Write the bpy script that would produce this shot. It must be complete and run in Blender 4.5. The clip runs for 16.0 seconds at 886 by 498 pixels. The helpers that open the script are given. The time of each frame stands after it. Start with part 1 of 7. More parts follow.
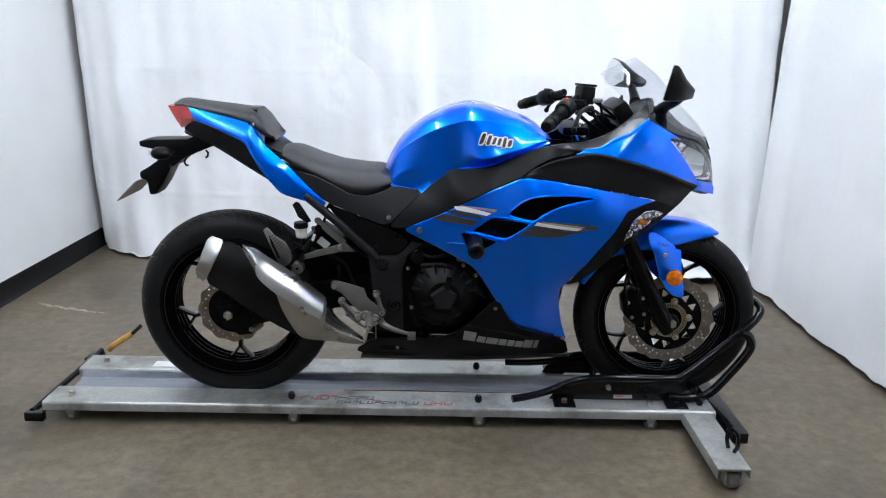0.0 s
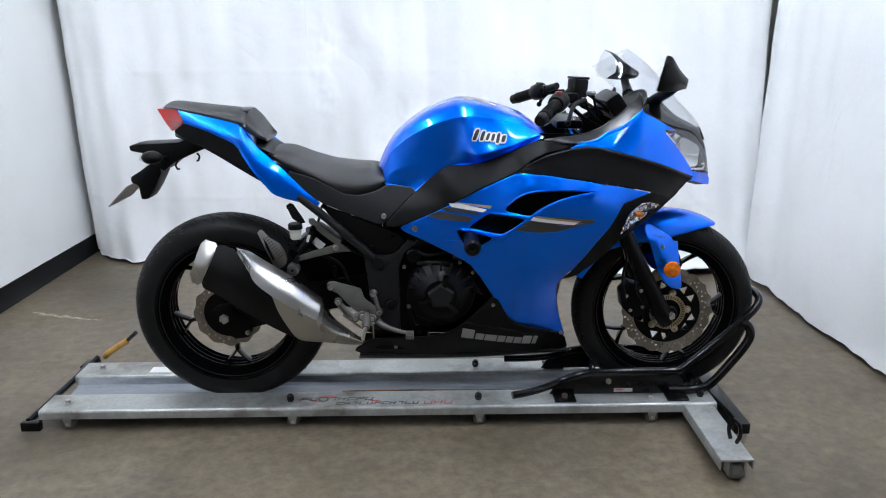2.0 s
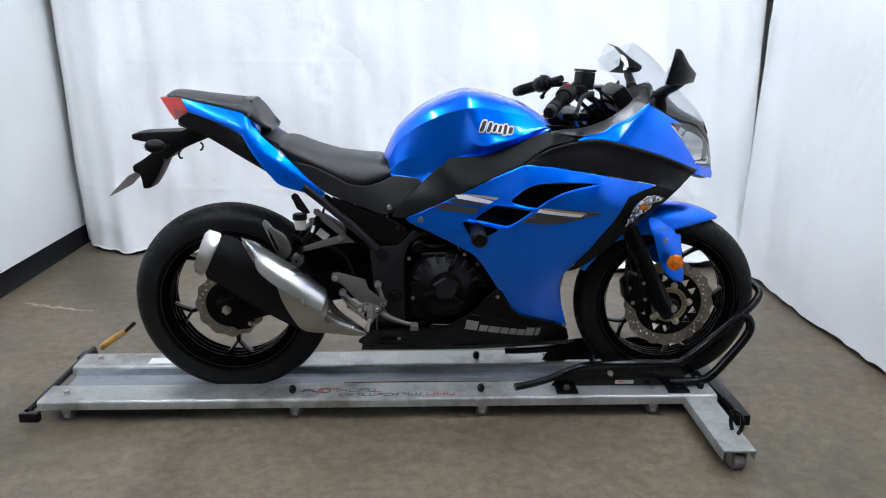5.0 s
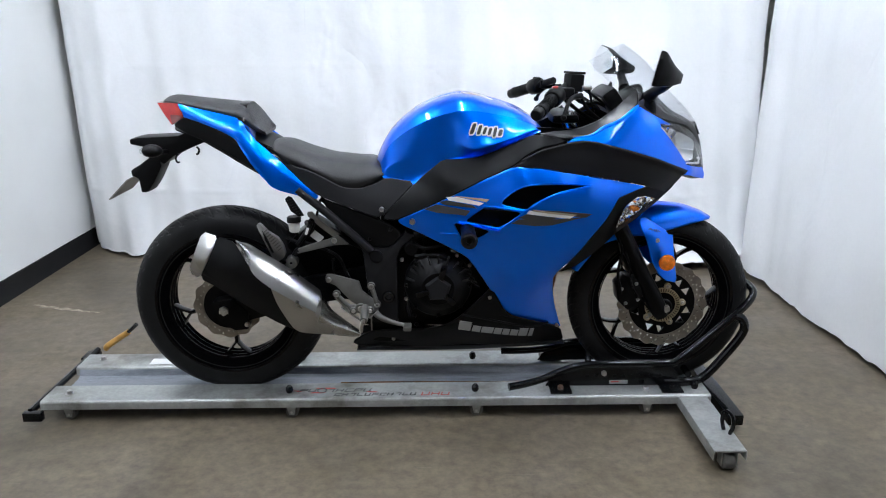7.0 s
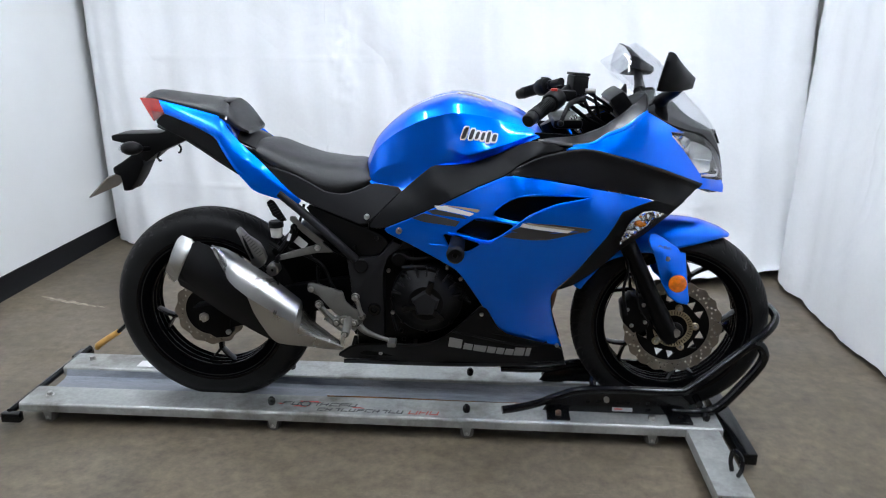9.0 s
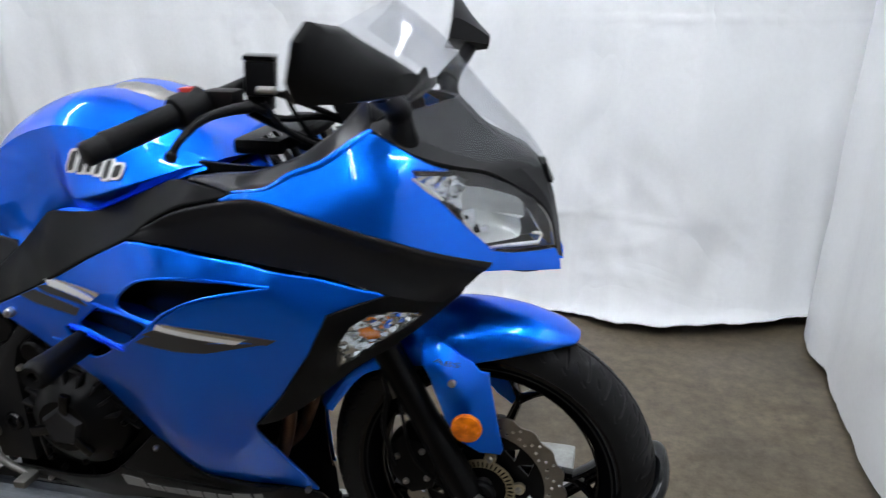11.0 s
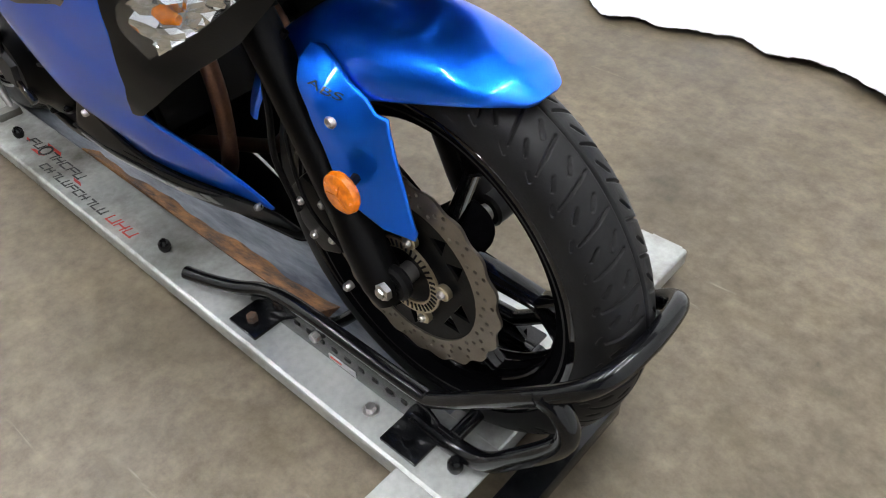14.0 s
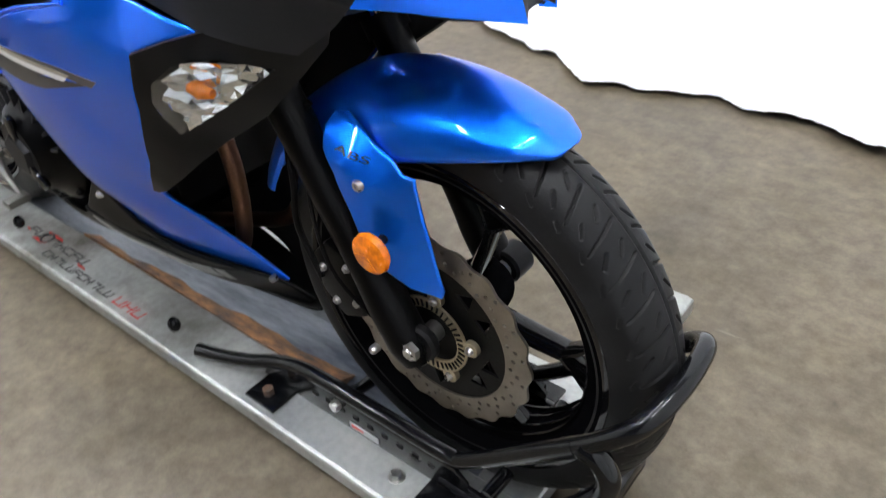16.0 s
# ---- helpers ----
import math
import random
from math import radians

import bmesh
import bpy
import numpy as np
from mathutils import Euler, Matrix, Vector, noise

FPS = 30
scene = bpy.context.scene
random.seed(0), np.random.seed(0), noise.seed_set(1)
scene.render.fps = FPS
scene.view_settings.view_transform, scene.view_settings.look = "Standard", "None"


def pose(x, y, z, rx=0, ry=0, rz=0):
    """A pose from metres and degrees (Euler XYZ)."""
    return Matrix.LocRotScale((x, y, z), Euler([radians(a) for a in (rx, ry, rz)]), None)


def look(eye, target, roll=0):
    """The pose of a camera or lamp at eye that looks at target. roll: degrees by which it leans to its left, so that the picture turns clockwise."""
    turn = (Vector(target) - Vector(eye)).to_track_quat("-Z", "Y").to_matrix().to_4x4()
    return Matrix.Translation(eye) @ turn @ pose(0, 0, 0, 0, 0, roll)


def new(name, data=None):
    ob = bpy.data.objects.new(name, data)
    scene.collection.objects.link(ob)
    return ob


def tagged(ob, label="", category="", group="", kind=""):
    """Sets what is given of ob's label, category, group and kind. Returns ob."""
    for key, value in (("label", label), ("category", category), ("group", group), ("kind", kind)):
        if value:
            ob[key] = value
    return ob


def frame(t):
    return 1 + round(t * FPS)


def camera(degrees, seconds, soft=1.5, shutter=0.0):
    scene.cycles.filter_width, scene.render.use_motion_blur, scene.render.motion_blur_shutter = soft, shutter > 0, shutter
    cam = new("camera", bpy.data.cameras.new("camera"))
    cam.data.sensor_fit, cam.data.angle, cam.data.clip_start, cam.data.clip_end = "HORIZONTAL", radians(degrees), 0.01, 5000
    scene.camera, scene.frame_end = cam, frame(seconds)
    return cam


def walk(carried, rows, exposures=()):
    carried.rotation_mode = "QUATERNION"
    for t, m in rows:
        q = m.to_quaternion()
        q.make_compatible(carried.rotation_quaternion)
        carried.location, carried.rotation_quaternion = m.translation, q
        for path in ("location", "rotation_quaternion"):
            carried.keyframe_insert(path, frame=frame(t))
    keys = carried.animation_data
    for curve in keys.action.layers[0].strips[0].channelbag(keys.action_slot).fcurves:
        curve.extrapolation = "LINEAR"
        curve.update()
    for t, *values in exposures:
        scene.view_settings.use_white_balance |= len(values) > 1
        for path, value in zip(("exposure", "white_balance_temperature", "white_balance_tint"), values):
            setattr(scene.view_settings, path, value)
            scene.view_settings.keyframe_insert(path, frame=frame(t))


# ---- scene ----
cam = camera(61.0, 16.0, soft=1.1, shutter=0.5)
PATH = [
    (0, (0.677, -2.348, 1.21), (0.675, -0.422, 0.672), 0.9),
    (0.5, (0.675, -2.341, 1.208), (0.665, -0.416, 0.666), -0.0),
    (1, (0.671, -2.328, 1.203), (0.666, -0.405, 0.653), -0.3),
    (1.5, (0.675, -2.326, 1.2), (0.675, -0.402, 0.654), -0.3),
    (2, (0.672, -2.333, 1.207), (0.685, -0.409, 0.662), -0.5),
    (2.5, (0.675, -2.341, 1.21), (0.698, -0.416, 0.67), -0.3),
    (3, (0.67, -2.343, 1.206), (0.703, -0.416, 0.672), -0.2),
    (3.5, (0.662, -2.331, 1.205), (0.693, -0.404, 0.67), 0.4),
    (4, (0.601, -2.322, 1.196), (0.656, -0.395, 0.662), 0.2),
    (4.2, (0.575, -2.322, 1.194), (0.654, -0.402, 0.638), 0.5),
    (6.5, (0.685, -2.362, 1.21), (0.689, -0.442, 0.649), -0.5),
    (7, (0.68, -2.357, 1.209), (0.693, -0.437, 0.65), -0.4),
    (7.5, (0.687, -2.352, 1.213), (0.721, -0.432, 0.654), -0.7),
    (8, (0.697, -2.349, 1.206), (0.733, -0.427, 0.655), -1.1),
    (8.2, (0.715, -2.338, 1.206), (0.736, -0.416, 0.653), -1.2),
    (10.3, (1.257, -1.566, 1.241), (0.9, 0.287, 0.579), 4.1),
    (10.5, (1.333, -1.43, 1.228), (0.986, 0.42, 0.552), 4.7),
    (11, (1.595, -1.15, 1.208), (1.16, 0.671, 0.505), -0.6),
    (11.5, (1.779, -1.022, 1.222), (0.982, 0.632, 0.43), -2.3),
    (12, (1.815, -0.789, 1.138), (0.909, 0.766, 0.267), -0.9),
    (12.5, (1.907, -0.617, 1.102), (0.782, 0.704, 0.108), -2.4),
    (13, (1.898, -0.569, 1.063), (0.871, 0.707, -0.084), -0.4),
    (13.5, (1.906, -0.54, 1.027), (0.915, 0.589, -0.293), -1.6),
    (14, (1.911, -0.526, 1.008), (0.884, 0.533, -0.341), -3.4),
    (14.5, (1.909, -0.526, 1.01), (0.874, 0.535, -0.332), -3.5),
    (15, (1.907, -0.534, 1.012), (0.871, 0.537, -0.322), -3.5),
    (15.5, (1.904, -0.546, 1.014), (0.853, 0.534, -0.301), -4.2),
    (16, (1.886, -0.579, 1.005), (0.824, 0.616, -0.196), -5.0),
]
walk(cam, [(t, look(eye, target, roll)) for t, eye, target, roll in PATH],
     exposures=[(0, -0.13, 6440, 10), (8.2, -0.13, 6440, 10), (10.5, -0.25, 6550, 10), (11, -0.44, 6750, 10), (11.5, -0.53, 6900, 10), (12, -0.56, 7050, 10), (12.5, -0.35, 7250, 10), (13, -0.2, 7600, 12), (13.5, 0.1, 7500, 12), (14, 0.5, 7100, 11), (15, 0.55, 7100, 11), (15.5, 0.55, 6950, 11), (16, 0.5, 6900, 11)])

# ---- world and exposure ----
world = bpy.data.worlds.new("world")
scene.world = world
world.use_nodes = True
world.node_tree.nodes["Background"].inputs["Color"].default_value = (0.8, 0.9, 1.0, 1)
world.node_tree.nodes["Background"].inputs["Strength"].default_value = 0.03


# ---- materials ----
def mat(name, color, rough=0.5, metal=0.0, vary=0.12, scale=8.0, fine=120.0, bump=0.0, coat=0.0, coat_rough=0.05,
        dark=None, dark_scale=3.0, dark_at=(0.55, 0.75), stretch=None, rough_vary=0.1, spec=0.5):
    m = bpy.data.materials.new(name)
    m.use_nodes = True
    nt = m.node_tree
    n, ln = nt.nodes, nt.links
    b = n["Principled BSDF"]
    tc = n.new("ShaderNodeTexCoord")
    mp = n.new("ShaderNodeMapping")
    ln.new(tc.outputs["Object"], mp.inputs["Vector"])
    if stretch:
        mp.inputs["Scale"].default_value = stretch
    big = n.new("ShaderNodeTexNoise")
    big.inputs["Scale"].default_value, big.inputs["Detail"].default_value = scale, 5
    small = n.new("ShaderNodeTexNoise")
    small.inputs["Scale"].default_value, small.inputs["Detail"].default_value = fine, 3
    for k in (big, small):
        ln.new(mp.outputs["Vector"], k.inputs["Vector"])
    add = n.new("ShaderNodeMath")
    add.operation = "MULTIPLY_ADD"
    ln.new(small.outputs["Fac"], add.inputs[0])
    add.inputs[1].default_value = 0.4
    ln.new(big.outputs["Fac"], add.inputs[2])
    ramp = n.new("ShaderNodeMapRange")
    ramp.interpolation_type = "SMOOTHSTEP"
    ln.new(add.outputs[0], ramp.inputs["Value"])
    ramp.inputs["From Min"].default_value, ramp.inputs["From Max"].default_value = 0.45, 0.95
    ramp.inputs["To Min"].default_value, ramp.inputs["To Max"].default_value = 1 - vary, 1 + vary
    mul = n.new("ShaderNodeVectorMath")
    mul.operation = "MULTIPLY"
    mul.inputs[0].default_value = color
    ln.new(ramp.outputs["Result"], mul.inputs[1])
    out = mul.outputs["Vector"]
    if dark:
        spots = n.new("ShaderNodeTexNoise")
        spots.inputs["Scale"].default_value, spots.inputs["Detail"].default_value = dark_scale, 8
        spots.inputs["Roughness"].default_value = 0.65
        ln.new(mp.outputs["Vector"], spots.inputs["Vector"])
        fac = n.new("ShaderNodeMapRange")
        ln.new(spots.outputs["Fac"], fac.inputs["Value"])
        fac.inputs["From Min"].default_value, fac.inputs["From Max"].default_value = dark_at
        mix = n.new("ShaderNodeMix")
        mix.data_type = "RGBA"
        ln.new(fac.outputs["Result"], mix.inputs["Factor"])
        ln.new(out, mix.inputs["A"])
        mix.inputs["B"].default_value = (*dark, 1)
        out = mix.outputs["Result"]
    ln.new(out, b.inputs["Base Color"])
    rr = n.new("ShaderNodeMapRange")
    rr.interpolation_type = "SMOOTHSTEP"
    ln.new(big.outputs["Fac"], rr.inputs["Value"])
    rr.inputs["From Min"].default_value, rr.inputs["From Max"].default_value = 0.3, 0.7
    rr.inputs["To Min"].default_value = max(0.02, rough - rough_vary * rough)
    rr.inputs["To Max"].default_value = min(1.0, rough + rough_vary * rough)
    ln.new(rr.outputs["Result"], b.inputs["Roughness"])
    b.inputs["Metallic"].default_value = metal
    b.inputs["Specular IOR Level"].default_value = spec
    b.inputs["Coat Weight"].default_value, b.inputs["Coat Roughness"].default_value = coat, coat_rough
    if bump:
        bp = n.new("ShaderNodeBump")
        bp.inputs["Strength"].default_value, bp.inputs["Distance"].default_value = bump, 0.002
        ln.new(small.outputs["Fac"], bp.inputs["Height"])
        ln.new(bp.outputs["Normal"], b.inputs["Normal"])
    return m


def clear(name, color, rough=0.02, ior=1.45, thin=True, gloss=0.022):
    m = bpy.data.materials.new(name)
    m.use_nodes = True
    n, ln = m.node_tree.nodes, m.node_tree.links
    b = n["Principled BSDF"]
    if thin:
        tr, gl, mx, fr = (n.new("ShaderNodeBsdfTransparent"), n.new("ShaderNodeBsdfGlossy"), n.new("ShaderNodeMixShader"), n.new("ShaderNodeLayerWeight"))
        tr.inputs["Color"].default_value = (*color, 1)
        gl.inputs["Roughness"].default_value = rough
        fr.inputs["Blend"].default_value = 0.5
        pw, ma = n.new("ShaderNodeMath"), n.new("ShaderNodeMath")
        pw.operation, pw.inputs[1].default_value = "POWER", 3.5
        ma.operation, ma.inputs[1].default_value, ma.inputs[2].default_value = "MULTIPLY_ADD", 0.4, gloss
        ln.new(fr.outputs["Facing"], pw.inputs[0])
        ln.new(pw.outputs[0], ma.inputs[0])
        ln.new(ma.outputs[0], mx.inputs["Fac"])
        ln.new(tr.outputs["BSDF"], mx.inputs[1])
        ln.new(gl.outputs["BSDF"], mx.inputs[2])
        ln.new(mx.outputs["Shader"], n["Material Output"].inputs["Surface"])
    else:
        b.inputs["Base Color"].default_value = (*color, 1)
        b.inputs["Transmission Weight"].default_value = 0.9
        b.inputs["Roughness"].default_value, b.inputs["IOR"].default_value = rough, ior
    return m


def glow(name, color, strength):
    m = bpy.data.materials.new(name)
    m.use_nodes = True
    b = m.node_tree.nodes["Principled BSDF"]
    b.inputs["Emission Color"].default_value, b.inputs["Emission Strength"].default_value = (*color, 1), strength
    return m


BLUE = mat("blue metallic paint", (0.0, 0.168, 0.96), 0.32, 0.88, 0.0, 3, 900, 0.0, coat=1.0, coat_rough=0.012)
BLUE.node_tree.nodes["Principled BSDF"].inputs["Specular Tint"].default_value = (0.0, 0.4, 1.0, 1)
BLUE.node_tree.nodes["Principled BSDF"].inputs["Coat IOR"].default_value = 1.34
TRIM = mat("black moulded trim", (0.0035, 0.0035, 0.004), 0.38, 0, 0.15, 6, 260, 0.03, spec=0.12)
BLACK_SATIN = mat("satin black plastic", (0.004, 0.004, 0.0045), 0.42, 0, 0.2, 6, 260, 0.04, spec=0.13)
GREY_SATIN = mat("dark grey satin plastic", (0.011, 0.011, 0.0122), 0.48, 0, 0.12, 5, 260, 0.04, spec=0.17)
# Trim made paler in its colour for the ceiling light it catches.
TRIM_LIT = mat("lit dark grey trim", (0.016, 0.016, 0.0175), 0.32, 0, 0.12, 5, 260, 0.03, spec=0.5)
CAST = mat("cast aluminium", (0.15, 0.147, 0.135), 0.48, 0.7, 0.14, 20, 260, 0.12)
BLACK_GLOSS = mat("gloss black paint", (0.003, 0.003, 0.0035), 0.05, 0, 0.2, 6, 500, 0.0, spec=0.25)
BLACK_RIM = mat("black wheel paint", (0.002, 0.002, 0.0024), 0.6, 0, 0.2, 6, 300, 0.0, spec=0.0)
TYRE = mat("worn tyre rubber", (0.0075, 0.0075, 0.008), 0.48, 0, 0.2, 14, 300, 0.12, spec=0.17)
RUBBER = mat("black rubber", (0.0022, 0.0022, 0.0025), 0.48, 0, 0.25, 14, 300, 0.15, spec=0.11)
VINYL = mat("black seat vinyl", (0.008, 0.008, 0.0085), 0.42, 0, 0.15, 10, 900, 0.3, spec=0.4)
STEEL = mat("brushed stainless steel", (0.4, 0.395, 0.38), 0.28, 1.0, 0.05, 6, 300, 0.0, rough_vary=0.1)
ALU = mat("satin aluminium", (0.33, 0.325, 0.31), 0.42, 1.0, 0.12, 20, 500, 0.1)
DISC = mat("brake disc steel", (0.25, 0.225, 0.195), 0.38, 1.0, 0.12, 30, 400, 0.08)
BRASS = mat("zinc plated ring", (0.5, 0.44, 0.31), 0.35, 1.0, 0.1, 30, 400, 0.05)
BOLT = mat("bolt steel", (0.5, 0.49, 0.47), 0.3, 1.0, 0.15, 60, 500, 0.05)
ENGINE = mat("black engine paint", (0.0012, 0.0012, 0.0015), 0.34, 0, 0.3, 20, 260, 0.1, spec=0.12)
PIPE = mat("heat-browned exhaust pipe", (0.16, 0.08, 0.05), 0.42, 0.8, 0.35, 12, 300, 0.1)
CHROME = mat("chrome", (0.75, 0.75, 0.75), 0.08, 1.0, 0.03, 8, 200)
MIRROR_GLASS = mat("mirror glass", (0.8, 0.81, 0.82), 0.03, 1.0, 0.02, 8, 100)
FACET = mat("pale crystal reflector", (0.9, 0.91, 0.92), 0.04, 1.0, 0.06, 60, 130, 0.0, spec=0.8)
CRYSTAL_CHROME = mat("crystalline chrome", (0.8, 0.81, 0.82), 0.1, 1.0, 0.05, 60, 130)
SILVER = mat("silvered reflector", (0.72, 0.73, 0.71), 0.32, 0.35, 0.06, 12, 40)
RED_LENS = mat("red lamp lens", (0.55, 0.012, 0.01), 0.15, 0, 0.15, 30, 160, 0.0, coat=0.3)
AMBER = mat("amber reflector", (0.62, 0.145, 0.002), 0.25, 0, 0.3, 70, 250, 0.25, coat=0.35)
WHITE_DECAL = mat("white decal", (0.75, 0.75, 0.74), 0.3, 0, 0.04)
GREY_DECAL = mat("dark grey decal", (0.03, 0.031, 0.034), 0.35, 0, 0.06)
GOLD_DECAL = mat("beige decal", (0.32, 0.28, 0.2), 0.35, 0, 0.06)
SILVER_DECAL = mat("silver grey decal", (0.33, 0.33, 0.33), 0.4, 0.2, 0.06)
RED_DECAL = mat("red decal", (0.5, 0.03, 0.02), 0.4, 0, 0.2)
BLACK_DECAL = mat("black decal", (0.015, 0.015, 0.015), 0.35, 0, 0.1)
SCREEN = clear("clear windscreen", (0.945, 0.95, 0.96), 0.03)
LENS = clear("clear lamp lens", (0.93, 0.94, 0.95), 0.03, gloss=0.06)
FLUID = mat("translucent fluid pot", (0.55, 0.54, 0.5), 0.3, 0, 0.08)
GALV = mat("galvanised sheet steel", (0.4, 0.41, 0.395), 0.45, 0.62, 0.2, 7, 90, 0.15, dark=(0.13, 0.12, 0.1), dark_scale=4, dark_at=(0.5, 0.72))
GALV_DIRTY = mat("scuffed trough steel", (0.26, 0.28, 0.31), 0.5, 0.4, 0.25, 5, 120, 0.2, dark=(0.045, 0.055, 0.075), dark_scale=3.0, dark_at=(0.46, 0.68), stretch=(0.5, 3, 3))
RUST = mat("rusty steel edge", (0.27, 0.125, 0.05), 0.8, 0.1, 0.5, 14, 160, 0.8, dark=(0.05, 0.038, 0.032), dark_scale=16, dark_at=(0.42, 0.64), stretch=(1, 2, 2))
TUBE_BLACK = mat("black powder coat", (0.0035, 0.0038, 0.0045), 0.13, 0, 0.2, 12, 300, 0.05, dark=(0.03, 0.03, 0.03), dark_scale=30, dark_at=(0.72, 0.84), spec=0.3)
WOOD_HANDLE = mat("yellow-brown handle", (0.5, 0.27, 0.06), 0.5, 0, 0.2, 30, 200, 0.1)
CASTER = mat("grey caster wheel", (0.09, 0.085, 0.075), 0.6, 0, 0.2, 40, 200, 0.1)
PLATE_GREY = mat("dull plate metal", (0.25, 0.23, 0.21), 0.45, 0.3, 0.1)
WALL = mat("white painted wall", (0.84, 0.85, 0.84), 0.55, 0, 0.03, 2, 200, 0.08)
BASE = mat("black vinyl baseboard", (0.006, 0.006, 0.007), 0.45, 0, 0.2, 5, 200, 0.05, spec=0.15)
CEIL = mat("grey ceiling", (0.12, 0.12, 0.125), 0.8, 0, 0.04)
CURTAIN = mat("white backdrop sheet", (0.8, 0.81, 0.815), 0.5, 0, 0.03, 1.5, 60, 0.15, spec=0.35)
DARK_WALL = mat("dark grey wall", (0.02, 0.02, 0.021), 0.7, 0, 0.1, 2, 100, 0.05)
LAMP = glow("lit diffuser", (0.92, 0.985, 1.09), 68.0)


def crease(m, scale, distance, strength):
    """Adds soft ridged creases to a sheet."""
    n, ln = m.node_tree.nodes, m.node_tree.links
    tc, a, sub, ab = n.new("ShaderNodeTexCoord"), n.new("ShaderNodeTexNoise"), n.new("ShaderNodeMath"), n.new("ShaderNodeMath")
    a.inputs["Scale"].default_value, a.inputs["Detail"].default_value, a.inputs["Distortion"].default_value = scale, 3, 0.6
    ln.new(tc.outputs["Object"], a.inputs["Vector"])
    sub.operation, sub.inputs[1].default_value, ab.operation = "SUBTRACT", 0.5, "ABSOLUTE"
    ln.new(a.outputs["Fac"], sub.inputs[0])
    ln.new(sub.outputs[0], ab.inputs[0])
    bp = n.new("ShaderNodeBump")
    bp.inputs["Strength"].default_value, bp.inputs["Distance"].default_value = strength, distance
    ln.new(ab.outputs[0], bp.inputs["Height"])
    old = [q for q in n if q.type == "BUMP" and q != bp]
    if old:
        ln.new(old[0].outputs["Normal"], bp.inputs["Normal"])
    ln.new(bp.outputs["Normal"], n["Principled BSDF"].inputs["Normal"])


crease(CURTAIN, 1.7, 0.1, 0.32)


def floor_material():
    """Polished concrete: broad warm clouds, soft lighter patches, fine specks and faint swirls."""
    m = mat("stained concrete", (0.103, 0.083, 0.056), 0.4, 0, 0.5, 2.0, 14, 0.06, dark=(0.168, 0.139, 0.103), dark_scale=1.2, dark_at=(0.4, 0.8), rough_vary=0.35, spec=0.3)
    n, ln = m.node_tree.nodes, m.node_tree.links
    b = n["Principled BSDF"]
    for q in n:
        if q.type == "MAP_RANGE":
            q.interpolation_type = "LINEAR"
    tc, sp, sw = n.new("ShaderNodeTexCoord"), n.new("ShaderNodeTexNoise"), n.new("ShaderNodeTexWave")
    sp.inputs["Scale"].default_value, sp.inputs["Detail"].default_value, sp.inputs["Roughness"].default_value = 26, 12, 0.74
    sw.wave_type = "RINGS"
    sw.inputs["Scale"].default_value, sw.inputs["Distortion"].default_value, sw.inputs["Detail"].default_value = 3.0, 9, 4
    ln.new(tc.outputs["Object"], sp.inputs["Vector"])
    ln.new(tc.outputs["Object"], sw.inputs["Vector"])
    add, mr, mul = n.new("ShaderNodeMath"), n.new("ShaderNodeMapRange"), n.new("ShaderNodeVectorMath")
    add.operation, add.inputs[1].default_value = "MULTIPLY_ADD", 0.04
    ln.new(sw.outputs["Fac"], add.inputs[0])
    ln.new(sp.outputs["Fac"], add.inputs[2])
    ln.new(add.outputs[0], mr.inputs["Value"])
    mr.inputs["From Min"].default_value, mr.inputs["From Max"].default_value = 0.32, 0.78
    mr.inputs["To Min"].default_value, mr.inputs["To Max"].default_value = 0.58, 1.44
    mul.operation = "MULTIPLY"
    old = b.inputs["Base Color"].links[0].from_socket
    ln.new(old, mul.inputs[0])
    ln.new(mr.outputs["Result"], mul.inputs[1])
    out = mul.outputs["Vector"]
    for turn, length, across, at, tone in ((25, 0.5, 5.0, (0.675, 0.73), (0.3, 0.27, 0.22, 1)), (112, 0.35, 5.0, (0.68, 0.74), (0.28, 0.25, 0.2, 1)), (70, 1.0, 1.6, (0.5, 0.75), (0.07, 0.055, 0.026, 1))):
        mp, ns, fac, mix = n.new("ShaderNodeMapping"), n.new("ShaderNodeTexNoise"), n.new("ShaderNodeMapRange"), n.new("ShaderNodeMix")
        mp.inputs["Rotation"].default_value, mp.inputs["Scale"].default_value = (0, 0, radians(turn)), (length, across, 1)
        mp.inputs["Location"].default_value = (turn * 0.31, turn * 0.17, 0)
        ns.inputs["Scale"].default_value, ns.inputs["Detail"].default_value, ns.inputs["Roughness"].default_value = 5.0, 7, 0.62
        ns.inputs["Distortion"].default_value = 0.5
        ln.new(tc.outputs["Object"], mp.inputs["Vector"])
        ln.new(mp.outputs["Vector"], ns.inputs["Vector"])
        ln.new(ns.outputs["Fac"], fac.inputs["Value"])
        fac.inputs["From Min"].default_value, fac.inputs["From Max"].default_value = at
        fac.inputs["To Max"].default_value = 0.45
        mix.data_type = "RGBA"
        ln.new(fac.outputs["Result"], mix.inputs["Factor"])
        ln.new(out, mix.inputs["A"])
        mix.inputs["B"].default_value = tone
        out = mix.outputs["Result"]
    ln.new(out, b.inputs["Base Color"])
    return m


FLOOR = floor_material()


# ---- helpers ----
def world_of(o):
    return (world_of(o.parent) @ o.matrix_parent_inverse if o.parent else Matrix()) @ o.matrix_basis


